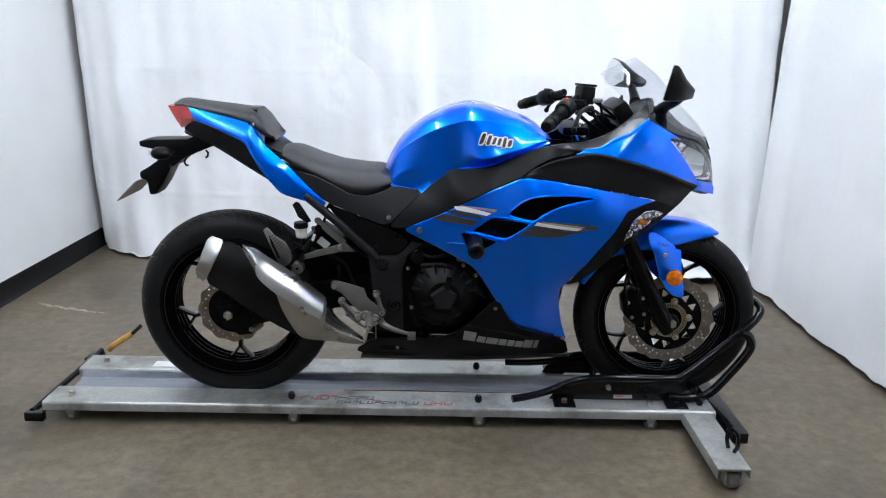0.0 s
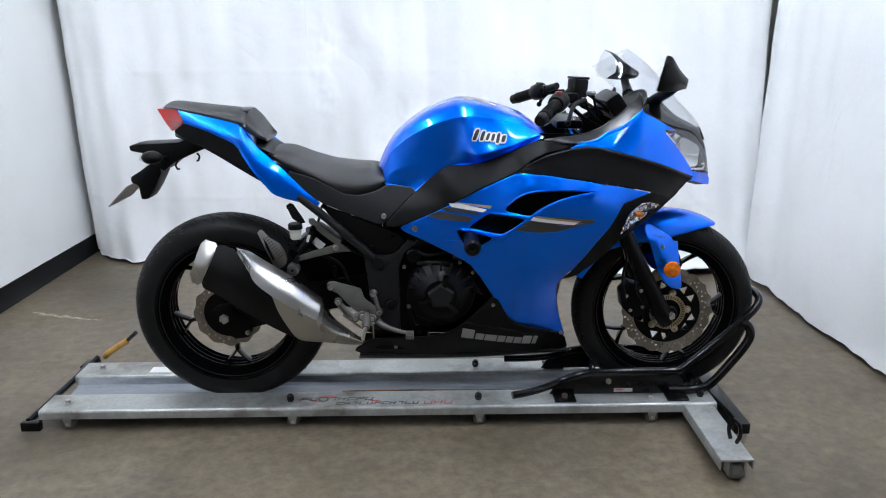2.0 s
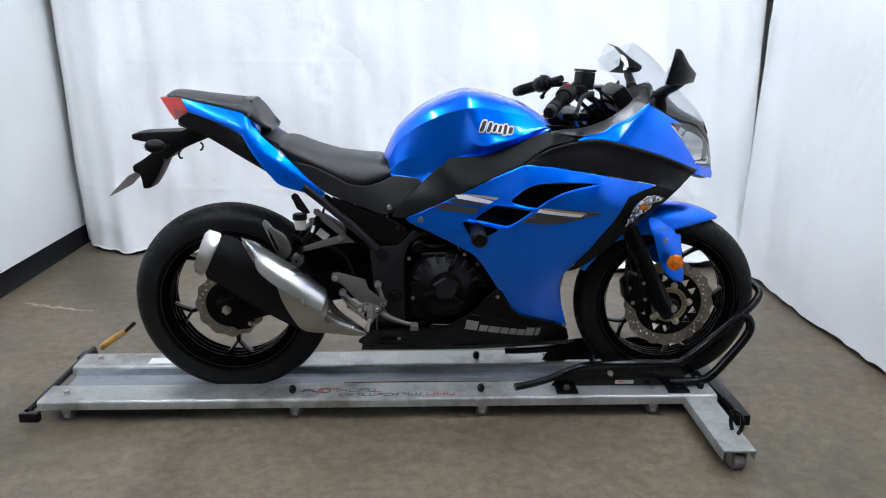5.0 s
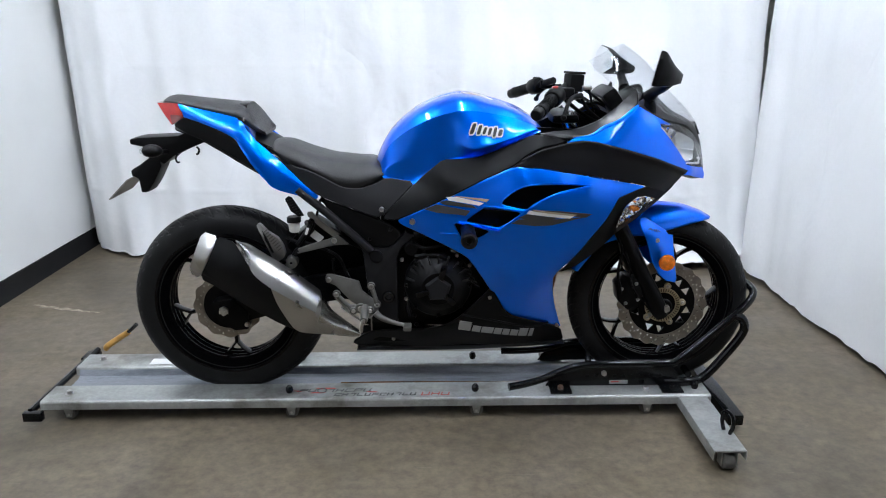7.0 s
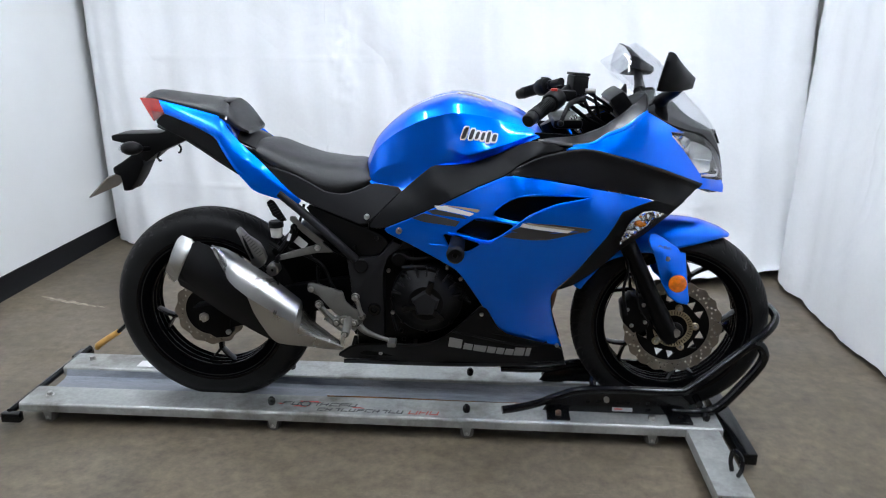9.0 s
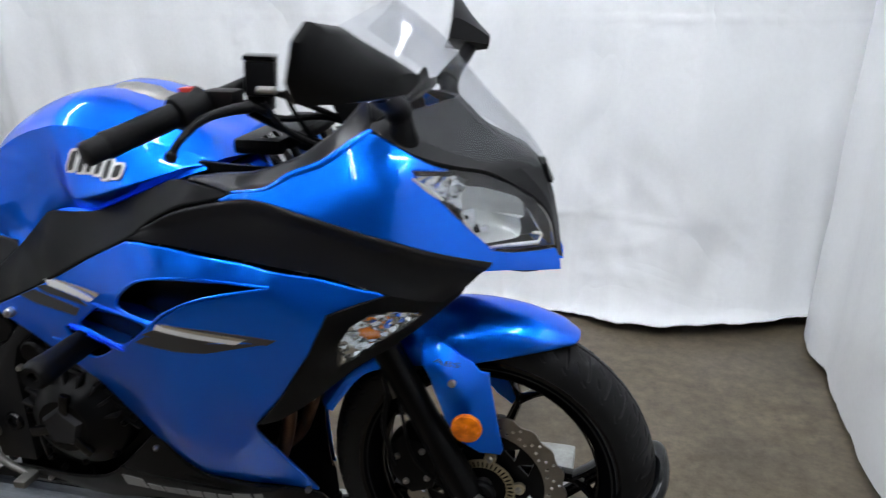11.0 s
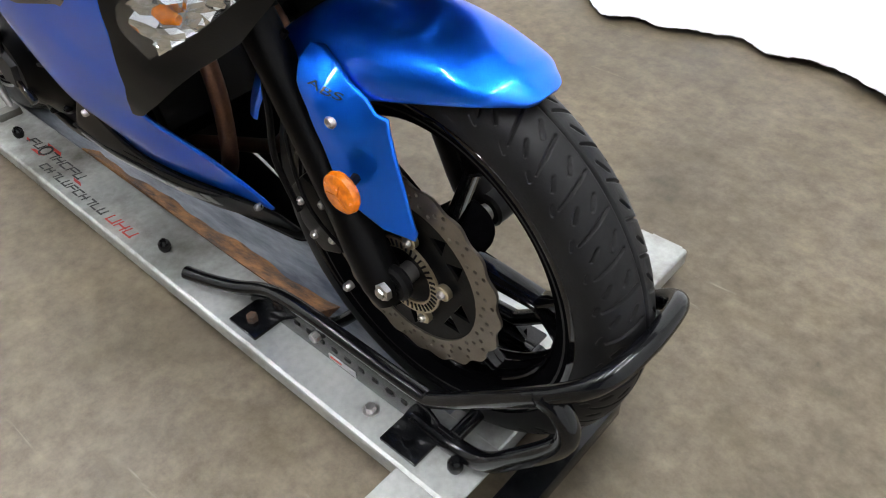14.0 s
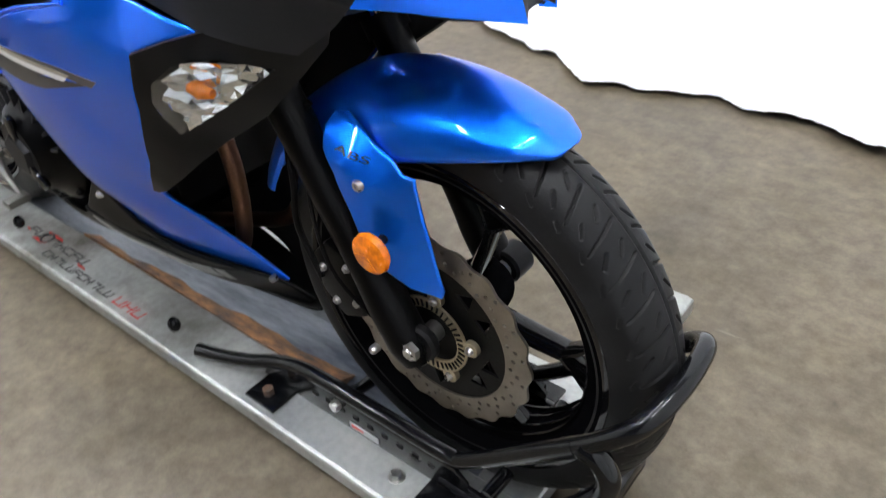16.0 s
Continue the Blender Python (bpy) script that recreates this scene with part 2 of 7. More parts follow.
class Shape:
    """A list of points and faces that grows."""
    def __init__(self):
        self.v, self.f, self.n = [], [], {}

    def add(self, pts, faces):
        k = len(self.v)
        self.v += [tuple(float(c) for c in p) for p in pts]
        self.f += [tuple(i + k for i in f) for f in faces]
        return self

    def join(self, other):
        k = len(self.v)
        self.n.update({i + k: q for i, q in other.n.items()})
        return self.add(other.v, other.f)

    def moved(self, m):
        s = Shape()
        flip = m.to_3x3().determinant() < 0
        s.v = [tuple(m @ Vector(p)) for p in self.v]
        s.f = [tuple(reversed(f)) if flip else f for f in self.f]
        nm = m.to_3x3().inverted().transposed()
        s.n = {i: tuple((nm @ Vector(q)).normalized()) for i, q in self.n.items()}
        return s


MIRROR = Matrix.Diagonal((1, -1, 1, 1))


def link(name, me, parent):
    ob = new(name, me)
    if parent:
        ob.parent = parent
        ob.matrix_parent_inverse = world_of(parent).inverted()
    return ob


def part(name, shape, material, parent, label="", sharp=38, kind=""):
    """Links a shape as one mesh object under a thing or a part."""
    me = bpy.data.meshes.new(name)
    me.from_pydata(shape.v, [], shape.f)
    me.validate()
    me.polygons.foreach_set("use_smooth", [True] * len(me.polygons))
    me.set_sharp_from_angle(angle=radians(sharp))
    if shape.n:
        me.normals_split_custom_set_from_vertices([shape.n.get(i, (0, 0, 0)) for i in range(len(me.vertices))])
    me.materials.append(material)
    ob = link(name, me, parent)
    return tagged(ob, label, kind=kind)


def thing(name, at, label, category, group=""):
    e = new(name)
    e.location = at
    e.empty_display_size = 0.05
    return tagged(e, label, category, group)


def catmull(pts, steps, closed=False):
    p = [np.array(q, float) for q in pts]
    n, out = len(p), []
    rng = range(n) if closed else range(n - 1)
    for i in rng:
        a = p[(i - 1) % n] if closed or i else 2 * p[0] - p[1]
        b, c = p[i], p[(i + 1) % n]
        d = p[(i + 2) % n] if closed or i + 2 < n else 2 * p[-1] - p[-2]
        for k in range(steps):
            t = k / steps
            out.append(0.5 * (2 * b + (c - a) * t + (2 * a - 5 * b + 4 * c - d) * t * t + (3 * b - a - 3 * c + d) * t ** 3))
    if not closed:
        out.append(p[-1])
    return out


def tube(pts, r, n=10, steps=5, smooth=True, closed=False, caps=True):
    path = catmull(pts, steps, closed) if smooth else [np.array(q, float) for q in pts]
    s, rings = Shape(), []
    m = len(path)
    up = Vector((0.13, 0.31, 0.94))
    u = None
    for i, p in enumerate(path):
        a = path[(i - 1) % m] if closed else path[max(i - 1, 0)]
        b = path[(i + 1) % m] if closed else path[min(i + 1, m - 1)]
        t = Vector(b - a).normalized()
        u = (up - t * up.dot(t)).normalized() if u is None else (u - t * u.dot(t)).normalized()
        w = t.cross(u)
        rr = r if not hasattr(r, "__len__") else float(np.interp(i / (m - 1), np.linspace(0, 1, len(r)), r))
        rings.append([Vector(p) + u * (rr * math.cos(2 * math.pi * k / n)) + w * (rr * math.sin(2 * math.pi * k / n)) for k in range(n)])
    pts = [q for ring in rings for q in ring]
    faces = []
    for i in range(m if closed else m - 1):
        j = (i + 1) % m
        faces += [(i * n + k, i * n + (k + 1) % n, j * n + (k + 1) % n, j * n + k) for k in range(n)]
    if caps and not closed:
        faces += [tuple(reversed(range(n))), tuple((m - 1) * n + k for k in range(n))]
    return s.add(pts, faces)


def rod(a, b, r, n=12):
    return tube([a, b], r, n, 1, False)


def loft(sections, steps=4, caps=True, closed=True):
    """Skin over rings of equal count, with a smooth run between the stations."""
    n = len(sections[0])
    runs = [catmull([s[k] for s in sections], steps) for k in range(n)] if steps > 1 else [[np.array(s[k], float) for s in sections] for k in range(n)]
    m = len(runs[0])
    pts = [runs[k][i] for i in range(m) for k in range(n)]
    faces = []
    for i in range(m - 1):
        for k in range(n if closed else n - 1):
            k2 = (k + 1) % n
            faces.append((i * n + k, i * n + k2, (i + 1) * n + k2, (i + 1) * n + k))
    if caps:
        faces += [tuple(reversed(range(n))), tuple((m - 1) * n + k for k in range(n))]
    return Shape().add(pts, faces)


def soft_loft(sections, steps=5, ring_steps=3, length_runs=6, ring_runs=2):
    """A loft whose rings and runs are refined and then relaxed into a smooth form."""
    fine = [catmull(sec, ring_steps, True) for sec in sections]
    n = len(fine[0])
    grid = np.array([catmull([sec[k] for sec in fine], steps) for k in range(n)]).transpose(1, 0, 2)
    for _ in range(length_runs):
        grid[1:-1] = 0.25 * grid[:-2] + 0.5 * grid[1:-1] + 0.25 * grid[2:]
    for _ in range(ring_runs):
        grid = 0.25 * np.roll(grid, 1, 1) + 0.5 * grid + 0.25 * np.roll(grid, -1, 1)
    return loft([[tuple(p) for p in row] for row in grid], 1)


def lathe(profile, n, centre, closed=False):
    """Turns a profile of (radius, y) round the y axis through centre (x, y, z)."""
    cx, cy, cz = centre
    m = len(profile)
    pts = [(cx + r * math.sin(2 * math.pi * i / n), cy + y, cz + r * math.cos(2 * math.pi * i / n)) for i in range(n) for r, y in profile]
    faces = []
    for i in range(n):
        j = (i + 1) % n
        for k in range(m if closed else m - 1):
            k2 = (k + 1) % m
            faces.append((i * m + k, i * m + k2, j * m + k2, j * m + k))
    return Shape().add(pts, faces)


def disc_y(centre, r, y0, y1, n=24, chamfer=0.0):
    c = chamfer
    return lathe([(0.0001, y0), (r - c, y0), (r, y0 + c * (1 if y1 > y0 else -1)), (r, y1 - c * (1 if y1 > y0 else -1)), (r - c, y1), (0.0001, y1)], n, centre)


def block(lo, hi, b=0.004):
    """A box with bevelled edges."""
    bm = bmesh.new()
    bmesh.ops.create_cube(bm, size=1, matrix=Matrix.LocRotScale([(p + q) / 2 for p, q in zip(lo, hi)], None, [abs(q - p) for p, q in zip(lo, hi)]))
    if b:
        bmesh.ops.bevel(bm, geom=bm.edges[:], offset=b, segments=2, affect="EDGES", profile=0.6)
    return from_bm(bm)


def from_bm(bm):
    bm.verts.index_update()
    s = Shape().add([v.co for v in bm.verts], [tuple(v.index for v in f.verts) for f in bm.faces])
    bm.free()
    return s


def plate(outline, y0, y1, b=0.002):
    """A flat plate with an outline of (x, z) between two values of y."""
    bm = bmesh.new()
    vs = [bm.verts.new((p[0], y0, p[-1])) for p in outline]
    f = bm.faces.new(vs)
    r = bmesh.ops.extrude_face_region(bm, geom=[f])
    bmesh.ops.translate(bm, vec=(0, y1 - y0, 0), verts=[v for v in r["geom"] if isinstance(v, bmesh.types.BMVert)])
    bmesh.ops.recalc_face_normals(bm, faces=bm.faces[:])
    if b:
        edges = [e for e in bm.edges if len(e.link_faces) == 2 and e.calc_face_angle(0) > 0.5]
        bmesh.ops.bevel(bm, geom=edges, offset=b, segments=2, affect="EDGES", profile=0.6, clamp_overlap=True)
    return from_bm(bm)


def spread(control, stiff=3e-3):
    """A smooth surface y(x, z) through control points (x, y, z): a thin plate."""
    c = np.array(control, float)
    p, y = c[:, [0, 2]], c[:, 1]
    n = len(p)

    def kern(a, b):
        d = ((a[:, None, :] - b[None, :, :]) ** 2).sum(2)
        return 0.5 * d * np.log(d + 1e-12)
    a = np.zeros((n + 3, n + 3))
    a[:n, :n] = kern(p, p) + stiff * np.eye(n)
    a[:n, n], a[:n, n + 1:], a[n, :n], a[n + 1:, :n] = 1, p, 1, p.T
    w = np.linalg.lstsq(a, np.concatenate([y, np.zeros(3)]), rcond=None)[0]

    def at(q):
        q = np.atleast_2d(np.array(q, float))
        return kern(q, p) @ w[:n] + w[n] + q @ w[n + 1:]
    return at


def inside(q, poly):
    x, z = q[:, 0], q[:, 1]
    hit = np.zeros(len(q), bool)
    for (ax, az), (bx, bz) in zip(poly, np.roll(poly, -1, 0)):
        cross = ((az > z) != (bz > z))
        with np.errstate(divide="ignore", invalid="ignore"):
            hit ^= cross & (x < (bx - ax) * (z - az) / (bz - az) + ax)
    return hit


def refine(poly, res, soften):
    p = np.array(poly, float)
    for _ in range(soften):
        q = []
        for a, b in zip(p, np.roll(p, -1, 0)):
            q += [a * 0.82 + b * 0.18, a * 0.18 + b * 0.82]
        p = np.array(q)
    out = []
    for a, b in zip(p, np.roll(p, -1, 0)):
        k = max(1, int(np.hypot(*(b - a)) / res))
        out += [a + (b - a) * i / k for i in range(k)]
    return np.array(out)


def fill(outline, holes=(), res=0.015, soften=1, roll=0.0):
    """Triangles that fill an outline in the plane, less its holes."""
    from mathutils.geometry import delaunay_2d_cdt
    rings = [refine(outline, res, soften)] + [refine(h, res, soften) for h in holes]
    lo, hi = rings[0].min(0), rings[0].max(0)
    gx, gz = np.meshgrid(np.arange(lo[0], hi[0], res), np.arange(lo[1], hi[1], res * 0.87))
    gx = gx + (np.arange(gx.shape[0]) % 2)[:, None] * res / 2
    g = np.stack([gx.ravel(), gz.ravel()], 1)
    ok = inside(g, rings[0])
    for h in rings[1:]:
        ok &= ~inside(g, h)
    allr = np.vstack(rings)
    g = g[ok]
    if len(g):
        near = np.array([((allr - q) ** 2).sum(1).min() for q in g])
        g = g[near > (0.45 * res + roll) ** 2]
    outer = rings
    if roll:
        rings = []
        for r in outer:
            t = np.roll(r, -1, 0) - np.roll(r, 1, 0)
            t /= np.linalg.norm(t, axis=1)[:, None] + 1e-12
            nn = np.stack([-t[:, 1], t[:, 0]], 1)
            q = r + roll * nn
            good = inside(q, outer[0])
            for h in outer[1:]:
                good &= ~inside(q, h)
            if good.mean() < 0.5:
                q = r - roll * nn
            rings.append(q)
    pts, edges = [], []
    for r in rings:
        k = len(pts)
        pts += list(r)
        edges += [(k + i, k + (i + 1) % len(r)) for i in range(len(r))]
    pts += list(g)
    v, _, f, *_ = delaunay_2d_cdt([Vector(p) for p in pts], edges, [], 0, 1e-6)
    v = np.array([tuple(p) for p in v])
    c = np.array([v[list(t)].mean(0) for t in f])
    ok = inside(c, rings[0])
    for h in rings[1:]:
        ok &= ~inside(c, h)
    tris = []
    for t, good in zip(f, ok):
        if good:
            a, b, d = v[list(t)]
            tris.append(tuple(t) if (b[0] - a[0]) * (d[1] - a[1]) - (b[1] - a[1]) * (d[0] - a[0]) > 0 else tuple(reversed(t)))
    if roll:
        for r, q in zip(outer, rings):
            idx = [int(((v - p) ** 2).sum(1).argmin()) for p in q]
            k = len(v)
            v = np.vstack([v, r])
            for a in range(len(r)):
                c = (a + 1) % len(r)
                for t in ((k + a, k + c, idx[c]), (k + a, idx[c], idx[a])):
                    if len(set(t)) == 3:
                        e, f_, h = v[list(t)]
                        area = (f_[0] - e[0]) * (h[1] - e[1]) - (f_[1] - e[1]) * (h[0] - e[0])
                        tris.append(t if area > 0 else tuple(reversed(t)))
    return v, tris


def skin(flat, tris, at, thick, lift=0.0, drop=0.0):
    """A sheet of that thickness on the surface y = at(x, z), outside to minus y."""
    y = at(flat) - lift
    top = np.stack([flat[:, 0], y, flat[:, 1]], 1)
    e = 0.004
    fx = (at(flat + np.array([e, 0])) - at(flat - np.array([e, 0]))) / (2 * e)
    fz = (at(flat + np.array([0, e])) - at(flat - np.array([0, e]))) / (2 * e)
    nrm = np.stack([fx, -np.ones(len(flat)), fz], 1)
    nrm /= np.linalg.norm(nrm, axis=1)[:, None]
    low = top - nrm * thick
    n = len(top)
    count = {}
    for a, b, c in tris:
        for e in ((a, b), (b, c), (c, a)):
            count[e] = 1
    rim = [(a, b) for a, b in count if (b, a) not in count]
    soft = nrm.copy()
    if drop:
        out = np.zeros_like(top)
        for a, c in rim:
            o = np.cross(top[c] - top[a], nrm[a])
            o /= np.linalg.norm(o) + 1e-12
            out[a] += o
            out[c] += o
        for i in {a for e in rim for a in e}:
            top[i] -= nrm[i] * drop
            low[i] -= nrm[i] * drop
            q = nrm[i] + out[i] * 0.5
            soft[i] = q / np.linalg.norm(q)
    faces = [tuple(t) for t in tris] + [tuple(n + i for i in reversed(t)) for t in tris] + [(b, a, n + a, n + b) for a, b in rim]
    body = Shape().add(np.vstack([top, low]), faces)
    if drop:
        body.n = {i: tuple(q) for i, q in enumerate(np.vstack([soft, -nrm]).tolist())}
    return body


def shell(outline, inner=(), thick=0.004, res=0.015, holes=(), soften=1, at=None, lift=0.0, roll=False):
    """A moulded panel: an outline of (x, y, z), bulged through inner points."""
    at = at or spread(list(outline) + list(inner))
    flat, tris = fill([(p[0], p[2]) for p in outline], [[(p[0], p[2]) for p in h] for h in holes], res, soften, 0.0035 if roll else 0.0)
    return skin(flat, tris, at, thick, lift, 0.0022 if roll else 0.0)


def tight(outline, inner=(), stiff=1.5e-4):
    return spread(list(outline) + list(inner), stiff)


def arch(rows, n=17, steps=4, thick=0.003, power=2.0):
    """A curved sheet between a right edge and its mirror image: rows of (edge, centre)."""
    us = np.linspace(-1, 1, n)
    secs = []
    for e, c in rows:
        e, c = np.array(e, float), np.array(c, float)
        secs.append([(c[0] + (e[0] - c[0]) * abs(u) ** power, e[1] * -u, c[2] + (e[2] - c[2]) * abs(u) ** power) for u in us])
    top = loft(secs, steps, False, False)
    v = np.array(top.v)
    m = len(v) // n
    g = v.reshape(m, n, 3)
    nrm = np.cross(np.gradient(g, axis=0), np.gradient(g, axis=1))
    nrm /= np.linalg.norm(nrm, axis=2)[:, :, None] + 1e-12
    low = (g - nrm * thick).reshape(-1, 3)
    k = m * n
    rim = [i for i in range(n)] + [i * n + n - 1 for i in range(1, m)] + [(m - 1) * n + i for i in range(n - 2, -1, -1)] + [i * n for i in range(m - 2, 0, -1)]
    faces = top.f + [tuple(k + i for i in reversed(f)) for f in top.f] + [(b, a, k + a, k + b) for a, b in zip(rim, rim[1:] + rim[:1])]
    return Shape().add(np.vstack([v, low]), faces)


def patch(rows, steps=6, cross=4, thick=0.004, runs=0):
    """A sheet through rows of points: smooth along and across the rows."""
    g = np.array([catmull(r, cross) for r in rows])
    g = np.array([catmull(list(g[:, k]), steps) for k in range(g.shape[1])]).transpose(1, 0, 2)
    for _ in range(runs):
        g[1:-1] = 0.25 * g[:-2] + 0.5 * g[1:-1] + 0.25 * g[2:]
    m, n = g.shape[:2]
    nrm = np.cross(np.gradient(g, axis=0), np.gradient(g, axis=1))
    nrm /= np.linalg.norm(nrm, axis=2)[:, :, None] + 1e-12
    if nrm[:, :, 1].mean() > 0:
        nrm = -nrm
    k = m * n
    q = [(i * n + j, i * n + j + 1, (i + 1) * n + j + 1, (i + 1) * n + j) for i in range(m - 1) for j in range(n - 1)]
    rim = list(range(n)) + [i * n + n - 1 for i in range(1, m)] + [(m - 1) * n + i for i in range(n - 2, -1, -1)] + [i * n for i in range(m - 2, 0, -1)]
    return Shape().add(np.vstack([g.reshape(-1, 3), (g - nrm * thick).reshape(-1, 3)]), q + [tuple(k + i for i in reversed(f)) for f in q] + [(b, a, k + a, k + b) for a, b in zip(rim, rim[1:] + rim[:1])])


def both(name, shape, material, parent, label=""):
    a = part(name, shape, material, parent, label)
    b = part(name, shape.moved(MIRROR), material, parent, label)
    return a, b


def screw(at, r, parent, material=BOLT, depth=0.006, name="bolt"):
    """A button-head bolt with its head towards minus y."""
    x, y, z = at
    s = lathe([(r * 0.35, -depth * 0.5), (r * 0.42, -depth), (r * 0.75, -depth * 0.9), (r, -depth * 0.3), (r, depth)], 12, at)
    s.join(lathe([(0.0001, -depth * 0.45), (r * 0.36, -depth * 0.45)], 6, at))
    return part(name, s, material, parent)


# ---- room ----
def sheet(fn, us, vs, thick):
    g = np.array([[fn(u, v) for u in us] for v in vs])
    m, n = len(vs), len(us)
    nrm = np.cross(np.gradient(g, axis=1), np.gradient(g, axis=0))
    nrm /= np.linalg.norm(nrm, axis=2)[:, :, None] + 1e-12
    low = g - nrm * thick
    k = m * n
    q = [(i * n + j, i * n + j + 1, (i + 1) * n + j + 1, (i + 1) * n + j) for i in range(m - 1) for j in range(n - 1)]
    rim = list(range(n)) + [i * n + n - 1 for i in range(1, m)] + [(m - 1) * n + i for i in range(n - 2, -1, -1)] + [i * n for i in range(m - 2, 0, -1)]
    return Shape().add(np.vstack([g.reshape(-1, 3), low.reshape(-1, 3)]), q + [tuple(k + i for i in reversed(f)) for f in q] + [(b, a, k + a, k + b) for a, b in zip(rim, rim[1:] + rim[:1])])


HEIGHT = 3.0
SCUFF = mat("pale chalk scuff", (0.34, 0.3, 0.24), 0.8, 0, 0.4, 30, 200, 0.2)
floor = tagged(part("floor", block((-3.0, -6.0, -0.1), (4.0, 2.6, 0.0), 0), FLOOR, None), "stained grey-brown polished concrete floor", "floor", kind="structure")
for k, (x0, x1, y0, w) in enumerate(((-1.2, -1.05, 0.93, 0.012), (-1.1, -0.95, 0.895, 0.018), (-1.02, -0.88, 0.868, 0.012), (-0.93, -0.84, 0.845, 0.008), (-1.16, -1.08, 0.905, 0.006))):
    pts = []
    for i in range(13):
        f = i / 12
        h = w * (1 - (2 * f - 1) ** 2) * (0.7 + 0.6 * noise.noise((k * 3.1, f * 7, 0.5)))
        pts.append((x0 + (x1 - x0) * f, y0 - 0.3 * (x1 - x0) * f + 0.012 * noise.noise((k, f * 4, 2.5)), h))
    sc = Shape().add([(x, y - h, 0.0007) for x, y, h in pts] + [(x, y + h, 0.0007) for x, y, h in pts], [(i, i + 1, 14 + i, 13 + i) for i in range(12)])
    part("scuff_mark", sc, SCUFF, floor, "pale chalky scuff")
tagged(part("ceiling", block((-3.0, -6.0, HEIGHT), (4.0, 2.6, HEIGHT + 0.1), 0), CEIL, None), "plain grey ceiling above the photo bay", "ceiling", kind="structure")
WALL_X = -1.35
tagged(part("wall_west", block((WALL_X - 0.12, -6.0, 0), (WALL_X, 2.6, HEIGHT), 0), WALL, None), "smooth white painted wall beside the backdrop", "wall", kind="structure")
tagged(part("wall_north", block((-3.0, 2.6, 0), (4.0, 2.72, HEIGHT), 0), WALL, None), "white wall hidden behind the backdrop sheet", "wall", kind="structure")
tagged(part("wall_east", block((4.0, -6.0, 0), (4.12, 2.6, HEIGHT), 0), WALL, None), "white wall behind the side backdrop sheet", "wall", kind="structure")
# Unseen wall added to close the room, dark so that reflections stay dark.
tagged(part("wall_south", block((-3.0, -6.12, 0), (4.0, -6.0, HEIGHT), 0), DARK_WALL, None), "plain dark grey wall across the open floor", "wall", kind="structure")
base = Shape().add([], [])
base.join(loft([[(WALL_X, y, 0.0), (WALL_X + 0.016, y, 0.0), (WALL_X + 0.012, y, 0.012), (WALL_X + 0.006, y, 0.02), (WALL_X + 0.005, y, 0.1), (WALL_X, y, 0.104)] for y in (-6.0, 2.6)], 1))
tagged(part("baseboard", base, BASE, None), "black vinyl cove baseboard along the white wall", "baseboard", kind="structure")

HEM = [(-1.325, 1.93), (-1.27, 1.84), (-1.16, 1.75), (-0.9, 1.71), (-0.5, 1.68), (-0.1, 1.63), (0.3, 1.55), (0.7, 1.385), (0.92, 1.33), (1.08, 1.345), (1.22, 1.375), (1.4, 1.385), (1.6, 1.325), (1.75, 1.295), (1.92, 1.345), (2.1, 1.415), (2.34, 1.55)]
hem_run = np.array(catmull(HEM, 12))
hem_s = np.concatenate([[0], np.cumsum(np.hypot(*np.diff(hem_run, axis=0).T))])
hem_s /= hem_s[-1]


def folds(s, z):
    a = 0.022 * math.sin(s * 31 + 0.6 * z) + 0.014 * math.sin(s * 57 + 1.3 + 0.9 * z) + 0.007 * math.sin(s * 103 + 2.1 * z)
    w = noise.noise((s * 9, z * 2.2, 3.1)) * 0.02 + noise.noise((s * 26, z * 7, 8.7)) * 0.006
    return 1.3 * a * (0.55 + 0.35 * math.sin(s * 7 + 1)) + w


